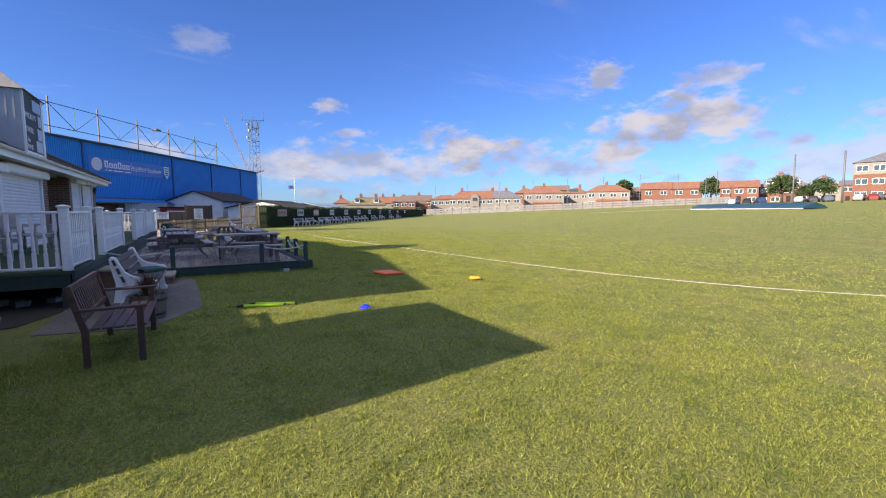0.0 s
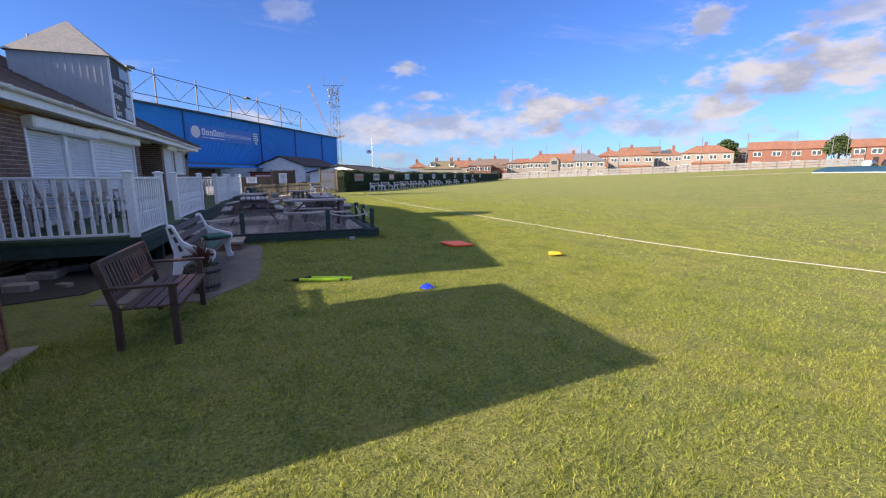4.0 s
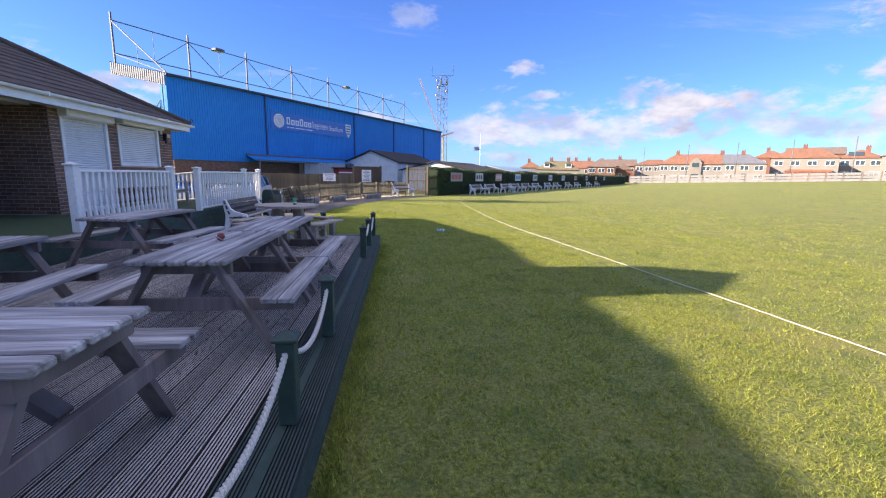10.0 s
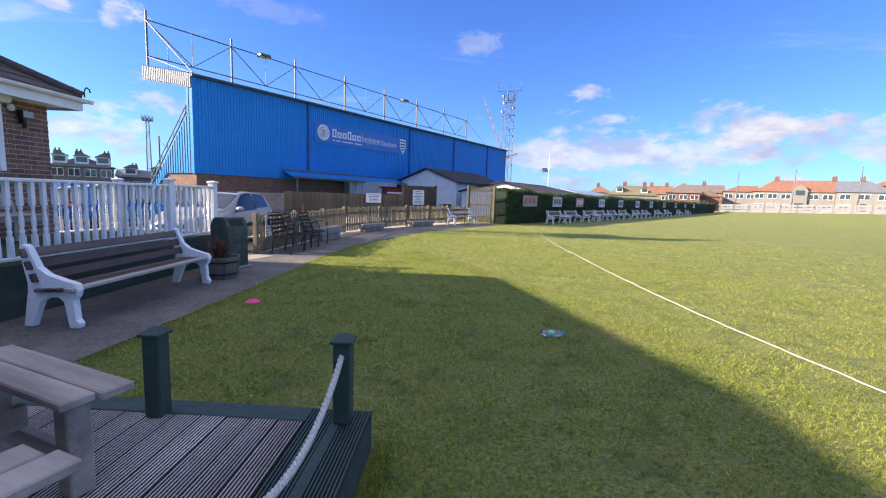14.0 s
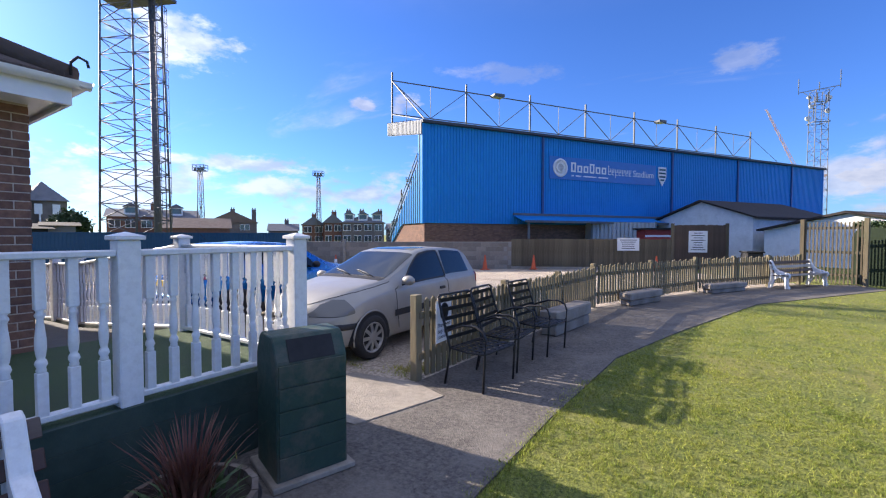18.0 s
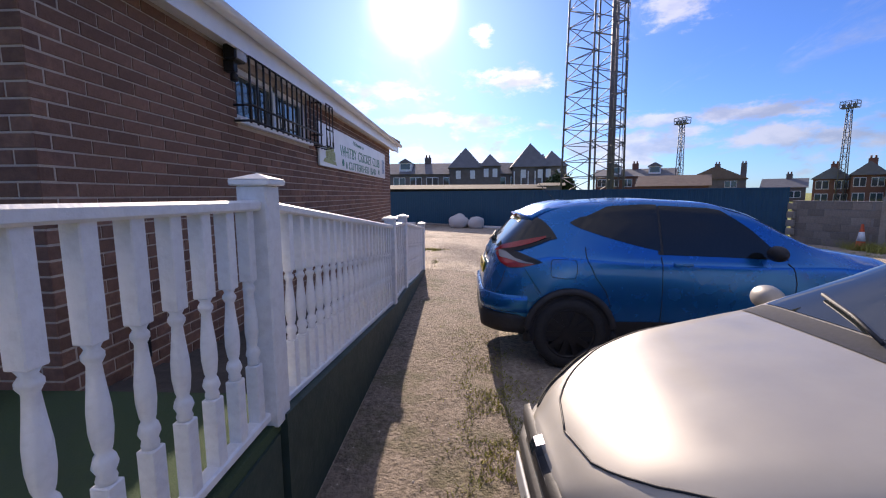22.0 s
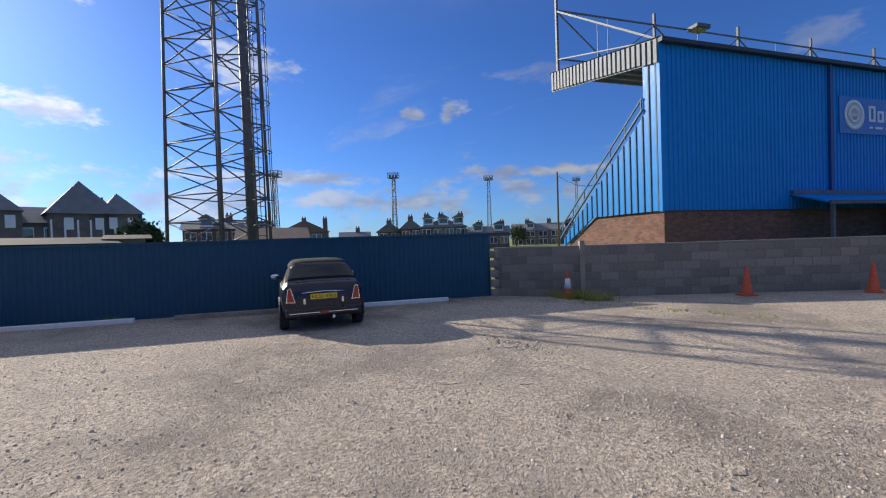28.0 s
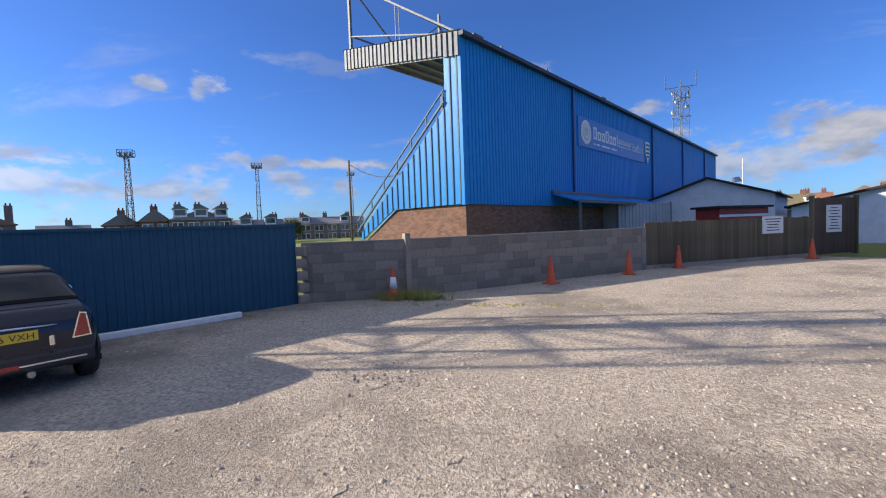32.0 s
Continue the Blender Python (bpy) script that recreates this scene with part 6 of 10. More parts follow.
def strip(sh, car, name, mat, x0, tip, k, z0, z1, lift, label="", y_end=None):
    """A moulded strip that wraps round the nose or the tail at the skin's knot k."""
    d = 1 if tip > x0 else -1
    line = [(p.x, p.y) for p in (sh.at(x, k) for x in np.linspace(x0, tip, 16))]
    last = line[-1][1]
    line += [(tip + d * 0.004 * (1 - q * q), last * q) for q in (0.6, 0.3, 0.0)]
    line = [q for q in line if y_end is None or q[1] <= y_end]
    line += [(x, -y) for x, y in line[-2::-1]]
    bm = bmesh.new()
    rows = []
    for i, (x, y) in enumerate(line):
        fade = min(1.0, 0.12 + min(i, len(line) - 1 - i) / 6)
        a, b = line[max(i - 1, 0)], line[min(i + 1, len(line) - 1)]
        n_ = Vector((b[1] - a[1], a[0] - b[0], 0)).normalized()
        if n_.x * d + n_.y * y < 0:
            n_ = -n_
        h = z1 - z0
        rows.append([bm.verts.new((x + n_.x * lift * g * (fade if g > 0 else 1), y + n_.y * lift * g * (fade if g > 0 else 1), z)) for g, z in ((-2, z0), (0.6, z0 + 0.01), (1, z0 + 0.3 * h), (1, z0 + 0.7 * h), (0.6, z1 - 0.01), (-2, z1))])
    for A, B in zip(rows, rows[1:]):
        for q in range(5):
            bm.faces.new((A[q], A[q + 1], B[q + 1], B[q])).smooth = True
    return part(name, bm, mat, car, label)


M_TYRE = M_RUBBER
M_ALLOY = surf("silver wheel", (0.42, 0.42, 0.42), (0.52, 0.52, 0.52), 9, 0.35, 0.7, bump=0.05, c3=(0.25, 0.24, 0.22), s3=6, m3=0.3)
M_GLASS = glass("car glass", dark=(0.012, 0.016, 0.018), ior=1.55)
M_SCREEN = glass("windscreen", dark=(0.02, 0.025, 0.027), ior=1.75)
M_LAMP = glass("lamp lens", dark=(0.34, 0.33, 0.33), rough=0.06, ior=1.6)
M_HEAD = glass("hazy headlamp lens", dark=(0.17, 0.165, 0.15), rough=0.10, ior=1.6)
M_REDLAMP = surf("red lamp", (0.30, 0.008, 0.012), (0.42, 0.02, 0.028), 40, 0.10, bump=0.1, coat=0.5)
M_PLASTIC = surf("black plastic trim", (0.018, 0.018, 0.02), (0.028, 0.028, 0.03), 40, 0.6, bump=0.1)
M_PLATEY = surf("yellow plate", (0.72, 0.50, 0.03), (0.76, 0.54, 0.04), 9, 0.4, bump=0.02)
M_PLATEW = surf("white plate", (0.72, 0.72, 0.70), (0.68, 0.68, 0.66), 9, 0.4, bump=0.02)
M_CHROME = surf("chrome", (0.7, 0.7, 0.72), (0.62, 0.62, 0.64), 9, 0.12, 1.0, bump=0.0)


def wheel(car, x, y, r, w, rim_mat, spokes, side):
    wh = new("wheel")
    wh.parent = car
    wh.matrix_basis = pose(x, y, r, 90 if side > 0 else -90, 0, 0)
    bm = bmesh.new()
    h = w / 2
    lathe(bm, [(r * 0.60, -h * 0.25), (r * 0.67, -h * 0.86), (r * 0.72, -h), (r * 0.90, -h), (r * 0.985, -h * 0.75), (r, -h * 0.3), (r, h * 0.3), (r * 0.985, h * 0.75), (r * 0.90, h), (r * 0.70, h), (r * 0.66, h * 0.4)], 36)
    part("tyre", bm, M_TYRE, wh)
    bm = bmesh.new()
    ring = [(r * 0.60, -h * 0.55), (r * 0.64, -h * 0.88), (r * 0.70, -h * 0.93), (r * 0.69, -h * 0.80)]
    rows = [[bm.verts.new((q * math.cos(i * math.pi / 16), q * math.sin(i * math.pi / 16), z)) for i in range(32)] for q, z in ring]
    for A, B in zip(rows, rows[1:]):
        for i in range(32):
            bm.faces.new((A[i], A[(i + 1) % 32], B[(i + 1) % 32], B[i])).smooth = True
    for i in range(spokes):
        a = 2 * math.pi * i / spokes
        d = Vector((math.cos(a), math.sin(a), 0))
        bar(bm, d * r * 0.10 + Vector((0, 0, -h * 0.78)), d * r * 0.65 + Vector((0, 0, -h * 0.74)), r * 0.15, h * 0.22)
    lathe(bm, [(r * 0.20, -h * 0.92), (r * 0.22, -h * 0.4)], 16)
    part("rim", bm, rim_mat, wh)
    bm = bmesh.new()
    lathe(bm, [(r * 0.40, -h * 0.36), (r * 0.40, -h * 0.28)], 24)
    part("brake_disc", bm, M_PLASTIC, wh)


def arch(sh, car, x, r, mat, lip=0.03):
    """Dark wheel well with a rim lip on both sides."""
    for s in (1, -1):
        y = sh.at(x, 3).y
        bm = bmesh.new()
        pts = [(x + (r + 0.055) * math.cos(a), (r + 0.055) * math.sin(a)) for a in np.linspace(-0.18, math.pi + 0.18, 22)]
        prism(bm, [(px, pz + r) for px, pz in pts], s * (y - 0.30), s * (y + 0.006), "y")
        part("wheel_well", bm, M_DARK, car)
        bm = bmesh.new()
        path_tube(bm, [(px, s * (y + 0.004), pz + r) for px, pz in pts], lip, 8)
        part("wheel_arch", bm, mat, car)


def plate_text(car, x, z, text, back, yellow, tilt=0):
    pm = pose(x, 0, z, 0, tilt, 0)
    p = part("number_plate", one_box(-0.006, 0.006, -0.26, 0.26, -0.055, 0.055, bev=0.003), M_PLATEY if yellow else M_PLATEW, car)
    p.matrix_basis = pm
    rot = Matrix.Rotation(math.pi / 2 * (-1 if back else 1), 4, "Z") @ Matrix.Rotation(math.pi / 2, 4, "X")
    words("plate_text", text, 0.098, M_PLASTIC, p, Matrix.Translation((-0.0075 if back else 0.0075, 0, -0.034)) @ rot, 0.0006, "CENTER", spacing=1.05)


def lid(sh, car, name, mat, f, side, lift=0.004, label="", nx=14, nk=8):
    return part(name, sh.patch(f, side, lift, nx, nk), mat, car, label)


def mirror(car, x, y, z, s, mat):
    bm = bmesh.new()
    bmesh.ops.create_uvsphere(bm, u_segments=16, v_segments=10, radius=1, matrix=Matrix.Translation((x, s * (y + 0.10), z)) @ Matrix.Diagonal((0.065, 0.105, 0.07, 1)))
    tube(bm, (x + 0.01, s * y, z - 0.04), (x, s * (y + 0.08), z), 0.025)
    for f in bm.faces:
        f.smooth = True
    part("wing_mirror", bm, mat, car)


def hatchback():
    car = thing("car", "silver three-door hatchback parked beside the picket fence", "car", pose(-6.06, 19.36, 0.012, 0, 0, -89.2))
    paint = surf("silver car paint", (0.335, 0.317, 0.282), (0.385, 0.363, 0.322), 3, 0.46, 0.3, bump=0.0, c3=(0.34, 0.31, 0.27), s3=1.4, m3=0.5, coat=0.35)
    sh = Shell(3.81, [(0, .72), (.05, 1.0), (.20, 1.27), (.40, 1.38), (1.0, 1.42), (1.55, 1.415), (1.85, 1.37), (2.3, 1.175), (2.66, 1.01), (3.0, .965), (3.25, .925), (3.45, .87), (3.58, .81), (3.68, .745), (3.75, .69), (3.81, .62)],
               [(0, .66), (.05, .93), (1.0, .925), (2.2, .895), (2.75, .875), (3.2, .80), (3.5, .68), (3.7, .56), (3.81, .45)],
               [(0, .66), (.10, .76), (.5, .81), (1.5, .82), (2.9, .815), (3.25, .805), (3.45, .765), (3.58, .70), (3.68, .61), (3.75, .50), (3.81, .32)],
               [(0, .55), (.25, .56), (1.0, .57), (2.0, .58), (2.6, .64), (3.0, .56), (3.3, .50), (3.5, .44), (3.7, .34), (3.81, .20)],
               [(0, .32), (.3, .22), (1, .19), (2.8, .19), (3.5, .20), (3.81, .24)])
    part("body", sh.body(), paint, car)
    part("windscreen", sh.across(1.90, 2.62, 7.10), M_SCREEN, car, "wide windscreen reflecting the sky")
    part("rear_window", sh.across(0.09, 0.36, 7.15), M_GLASS, car)
    part("sunroof", sh.across(1.35, 1.75, 7.9, 0.003), M_GLASS, car, "dark glass sunroof")
    for s in (1, -1):
        door = lambda a, b: ((1.25 + 0.04 * b) + (a * (1.16 - 0.66 * b)), 5.12 + 1.78 * b)
        lid(sh, car, "door_window", M_GLASS, door, s)
        part("window_trim", sh.seam([door(a, 0) for a in np.linspace(0, 1, 6)] + [door(1, b) for b in np.linspace(0.1, 1, 6)] + [door(a, 1) for a in np.linspace(0.9, 0, 5)] + [door(0, 0)], s, 0.012), M_PLASTIC, car, "black window rubber")
        lid(sh, car, "quarter_window", M_GLASS, lambda a, b: ((0.42 + 0.10 * b) + a * (0.80 - 0.12 * b), 5.2 + 1.65 * b), s)
        lamp = band(sh, [(3.37, .645), (3.50, .622), (3.62, .61), (3.742, .612)], [(3.40, .795), (3.50, .80), (3.62, .745), (3.742, .640)])
        lid(sh, car, "headlamp", M_HEAD, lamp, s, 0.010, "hazy headlamp", 18, 10)
        part("lamp_seam", sh.seam([lamp(a, 0) for a in np.linspace(0, 1, 9)] + [lamp(a, 1) for a in np.linspace(1, 0, 9)] + [lamp(0, 0)], s, 0.0045), M_PLASTIC, car)
        lid(sh, car, "tail_lamp", M_REDLAMP, lambda a, b: (0.03 + 0.16 * a, 3.6 + 1.5 * b), s, 0.006)
        lid(sh, car, "side_strip", M_PLASTIC, lambda a, b: (0.92 + 1.72 * a, 2.85 + 0.32 * b), s, 0.012, "black rubbing strip", 10, 2)
        part("door_seam", sh.seam([(1.22, 2.2), (1.20, 3.2), (1.24, 4.6), (1.28, 5.1)], s), M_PLASTIC, car)
        part("door_seam", sh.seam([(2.52, 2.2), (2.58, 3.2), (2.60, 4.6), (2.50, 5.1)], s), M_PLASTIC, car)
        part("bonnet_seam", sh.seam([(2.62, 5.9), (2.9, 5.8), (3.2, 5.9), (3.42, 6.4), (3.58, 7.2), (3.69, 8.2), (3.72, 9.0)], s, 0.004), M_PLASTIC, car)
        bm = bmesh.new()
        p = sh.at(1.40, 3.7)
        box(bm, p.x - 0.075, p.x + 0.075, s * p.y - 0.016, s * p.y + 0.016, p.z - 0.022, p.z + 0.022, bev=0.008)
        part("door_handle", bm, M_PLASTIC, car)
        mirror(car, 2.42, 0.79, 0.975, s, paint)
        bm = bmesh.new()
        y0 = 0.42 if s > 0 else -0.02
        path_tube(bm, [(2.66, y0, 1.03), (2.58, y0 - 0.2, 1.068), (2.50, y0 - 0.44, 1.098)], 0.008, 6)
        part("wiper", bm, M_PLASTIC, car)
        bm = bmesh.new()
        lathe(bm, [(0.045, 0), (0.045, 0.012)], 14, (sh.at(3.73, 2.4).x - 0.02, s * 0.52, 0.33), Matrix.Rotation(math.pi / 2, 3, "Y"))
        part("fog_lamp", bm, M_LAMP, car)
    strip(sh, car, "grille", M_PLASTIC, 3.74, 3.81, 3.4, 0.555, 0.645, 0.012, "black slatted grille", 0.36)
    for z in (0.575, 0.60, 0.625):
        strip(sh, car, "grille_slat", M_STEEL, 3.74, 3.81, 3.4, z, z + 0.006, 0.0135, "", 0.33)
    strip(sh, car, "bumper_strip", M_PLASTIC, 3.30, 3.81, 3.0, 0.435, 0.525, 0.020, "black bumper strip")
    strip(sh, car, "air_intake", M_PLASTIC, 3.66, 3.81, 2.6, 0.265, 0.35, 0.014, "black air intake", 0.46)
    bm = bmesh.new()
    prism(bm, [(3.70, 0.03), (3.735, 0.07), (3.72, 0.10), (3.69, 0.11), (3.68, 0.055)], -0.03, 0.03, "y")
    for v in bm.verts:
        v.co.z += 0.575
        v.co.x += 0.105
    part("badge", bm, M_CHROME, car)
    plate_text(car, 3.845, 0.42, "    LVR", False, False)
    plate_text(car, -0.01, 0.62, "    LVR", True, True)
    for x in (0.62, 3.09):
        arch(sh, car, x, 0.29, paint, 0.011)
        for s in (1, -1):
            wheel(car, x, s * (sh.at(x, 3).y - 0.06), 0.288, 0.175, M_ALLOY, 9, s)
    part("cowl", sh.across(2.63, 2.74, 7.0, 0.003), M_PLASTIC, car)


def crossover():
    car = thing("car", "bright blue compact crossover parked beside the ramp", "car", pose(-9.1, 15.47, 0.012, 0, 0, 90) @ Matrix.Scale(0.96, 4))
    paint = surf("metallic blue paint", (0.002, 0.150, 0.46), (0.003, 0.170, 0.50), 3, 0.26, 0.65, bump=0.0, c3=(0.003, 0.13, 0.39), s3=1.2, m3=0.4, coat=0.45)
    sh = Shell(4.135, [(0, .66), (.04, .90), (.09, 1.04), (.15, 1.11), (.45, 1.41), (.62, 1.49), (.85, 1.53), (1.5, 1.565), (2.1, 1.53), (2.45, 1.43), (2.95, 1.16), (3.15, 1.09), (3.7, 1.0), (4.0, .84), (4.135, .60)],
               [(0, .60), (.06, .88), (.25, 1.0), (.6, 1.08), (1.4, 1.02), (2.6, .98), (3.1, .97), (3.7, .90), (4.0, .72), (4.135, .5)],
               [(0, .50), (.05, .64), (.14, .745), (.30, .815), (.55, .86), (.8, .885), (1.4, .86), (2.6, .865), (3.3, .885), (3.8, .80), (4.135, .56)],
               [(0, .36), (.12, .44), (.3, .49), (.6, .55), (1.0, .60), (2.0, .62), (2.8, .66), (3.3, .62), (3.8, .52), (4.135, .35)],
               [(0, .36), (.4, .26), (1, .23), (3, .23), (3.8, .25), (4.135, .32)])
    part("body", sh.body(), paint, car)
    part("windscreen", sh.across(2.22, 2.98, 7.12), M_GLASS, car)
    for s in (1, -1):
        def rear(a, b):
            x = 0.13 + 0.545 * a
            k0 = knot(sh, x, 1.085 + (x - 0.13) * 0.20)
            k1 = 9.0 if x < 0.40 else knot(sh, x, 1.43 - 0.10 * ((x - 0.40) / 0.275) - 0.135 * ((x - 0.40) / 0.275) ** 4)
            return x, k0 + max(0.0, k1 - k0) * b
        lid(sh, car, "rear_window", M_GLASS, rear, s, 0.006, "dark rear window that wraps round the pillar", 24, 12)
        lid(sh, car, "door_window", M_GLASS, lambda a, b: (1.62 + a * (1.10 - 0.55 * b), 5.15 + 1.65 * b), s)
        lid(sh, car, "rear_door_window", M_GLASS, lambda a, b: (0.80 + 0.10 * b + a * (0.80 - 0.10 * b), 5.95 - 0.7 * a ** 0.6 + (0.9 + 0.7 * a ** 0.6) * b * min(1, 0.25 + 2 * a)), s)
        lid(sh, car, "lamp_surround", M_PLASTIC, band(sh, [(.135, 1.025), (.160, .960), (.24, .925), (.36, .935), (.53, .985)], [(.135, 1.035), (.160, 1.085), (.24, 1.090), (.36, 1.055), (.53, .990)]), s, 0.008, "black lamp surround", 18, 6)
        lid(sh, car, "tail_lamp", M_REDLAMP, band(sh, [(.140, 1.025), (.165, .966), (.24, .932), (.35, .942), (.46, .965)], [(.140, 1.035), (.165, 1.060), (.24, 1.000), (.35, .975), (.46, .970)]), s, 0.014, "red tail lamp", 18, 6)
        lid(sh, car, "lamp_lens", M_LAMP, band(sh, [(.165, 1.005), (.22, 1.002), (.30, .985), (.45, .972)], [(.165, 1.066), (.22, 1.060), (.30, 1.005), (.45, .978)]), s, 0.017, "clear lamp lens", 14, 5)
        lid(sh, car, "tail_lamp_arm", M_REDLAMP, band(sh, [(.140, 1.045), (.20, 1.075), (.31, 1.100), (.44, 1.140), (.58, 1.196)], [(.140, 1.055), (.20, 1.108), (.31, 1.148), (.44, 1.182), (.58, 1.212)]), s, 0.018, "red upper lamp arm", 18, 4)
        lid(sh, car, "lamp_surround", M_PLASTIC, band(sh, [(.24, 1.070), (.33, 1.078), (.46, 1.120), (.62, 1.185)], [(.24, 1.090), (.33, 1.110), (.46, 1.150), (.62, 1.205)]), s, 0.010, "black edge under the lamp arm", 14, 4)
        part("hatch_seam", sh.seam([(x, knot(sh, x, z)) for x, z in ((.09, .60), (.12, .70), (.17, .80), (.20, .90))], s, 0.003), M_PLASTIC, car)
        part("bumper_seam", sh.seam([(x, knot(sh, x, z)) for x, z in ((.37, .93), (.40, .88), (.45, .80), (.52, .70))], s, 0.003), M_PLASTIC, car)
        lid(sh, car, "sill", M_PLASTIC, lambda a, b: (0.03 + 3.57 * a, 1.3 + 1.15 * b), s, 0.006, "black lower sill", 20, 4)
        part("door_seam", sh.seam([(x, knot(sh, x, z)) for x, z in ((1.14, .60), (1.10, .72), (1.0, .86), (.93, 1.0), (.92, 1.12))], s), M_PLASTIC, car)
        part("door_seam", sh.seam([(1.60, 2.4), (1.60, 3.6), (1.60, 5.1)], s), M_PLASTIC, car)
        part("door_seam", sh.seam([(2.72, 2.4), (2.76, 3.6), (2.70, 5.0)], s), M_PLASTIC, car)
        lid(sh, car, "door_pillar", M_PLASTIC, lambda a, b: (1.575 + 0.07 * a, 5.15 + 1.6 * b), s, 0.003, "black door pillar", 4, 8)
        part("fuel_flap", sh.seam([(x, knot(sh, x, z)) for x, z in ((.62, .852), (.74, .842), (.82, .845), (.835, .90), (.835, .97), (.82, 1.01), (.72, 1.018), (.62, 1.015), (.605, .99), (.605, .88), (.62, .852))], s, 0.003), M_PLASTIC, car)
        bm = bmesh.new()
        p = sh.at(1.78, 4.3)
        box(bm, p.x - 0.085, p.x + 0.085, s * p.y - 0.02, s * p.y + 0.02, p.z - 0.018, p.z + 0.018, bev=0.008)
        part("door_handle", bm, paint, car)
        mirror(car, 2.52, 0.84, 1.08, s, M_PLASTIC)
    bm = bmesh.new()
    grid = []
    for i in range(7):
        row = []
        for j in range(13):
            v = -1 + j / 6
            x = 0.36 + 0.10 * v * v * v * v + (0.50 - 0.10 * v * v * v * v) * i / 6
            roof = sh.at(x, 9).z if x > 0.45 else 1.41 + (x - 0.45) * 0.35
            row.append((x, 0.56 * v, max(roof, 1.395) + 0.016 - 0.055 * v * v * v * v))
        grid.append(row)
    top = [[bm.verts.new(p) for p in row] for row in grid]
    low = [[bm.verts.new((p[0] + 0.012, p[1] * 0.98, p[2] - 0.035)) for p in row] for row in grid]
    for G in (top, low):
        for A, B in zip(G, G[1:]):
            for q in range(12):
                bm.faces.new((A[q], A[q + 1], B[q + 1], B[q])).smooth = True
    rim = [(0, q) for q in range(13)] + [(i, 12) for i in range(1, 7)] + [(6, q) for q in range(11, -1, -1)] + [(i, 0) for i in range(5, 0, -1)]
    for (a, b), (c, e_) in zip(rim, rim[1:] + rim[:1]):
        bm.faces.new((top[a][b], top[c][e_], low[c][e_], low[a][b]))
    part("roof_spoiler", bm, paint, car, "blue roof spoiler")
    part("brake_light", one_box(0.352, 0.38, -0.16, 0.16, 1.378, 1.402, bev=0.005), M_REDLAMP, car)
    part("sticker_strip", sh.across(0.37, 0.40, 7.9, 0.010), M_PLATEY, car, "yellow sticker strip")
    bm = bmesh.new()
    path_tube(bm, [(0.135, 0.0, 1.115), (0.15, 0.10, 1.15), (0.20, 0.40, 1.17)], 0.012, 6)
    part("rear_wiper", bm, M_PLASTIC, car)
    strip(sh, car, "bumper_cover", paint, 0.40, 0.0, 3.0, 0.50, 0.68, 0.022, "blue rear bumper")
    strip(sh, car, "rear_bumper", M_PLASTIC, 0.42, 0.0, 2.3, 0.30, 0.50, 0.014, "black lower rear bumper")
    bm = bmesh.new()
    lathe(bm, [(0.055, 0), (0.055, 0.012), (0.042, 0.012), (0.042, 0)], 24, (0.075, 0, 1.0), Matrix.Rotation(-math.pi / 2, 3, "Y"))
    part("badge", bm, M_CHROME, car, "chrome ring badge")
    plate_text(car, 0.025, 0.85, "  68 VXO", True, True, 9)
    bm = bmesh.new()
    tube(bm, (0.80, 0, 1.54), (0.55, 0, 1.80), 0.004, 0.002, 6)
    part("aerial", bm, M_PLASTIC, car)
    for x in (0.78, 3.31):
        arch(sh, car, x, 0.335, M_PLASTIC, 0.035)
        for s in (1, -1):
            wheel(car, x, s * (sh.at(x, 3).y - 0.075), 0.335, 0.205, M_BLACK, 10, s)


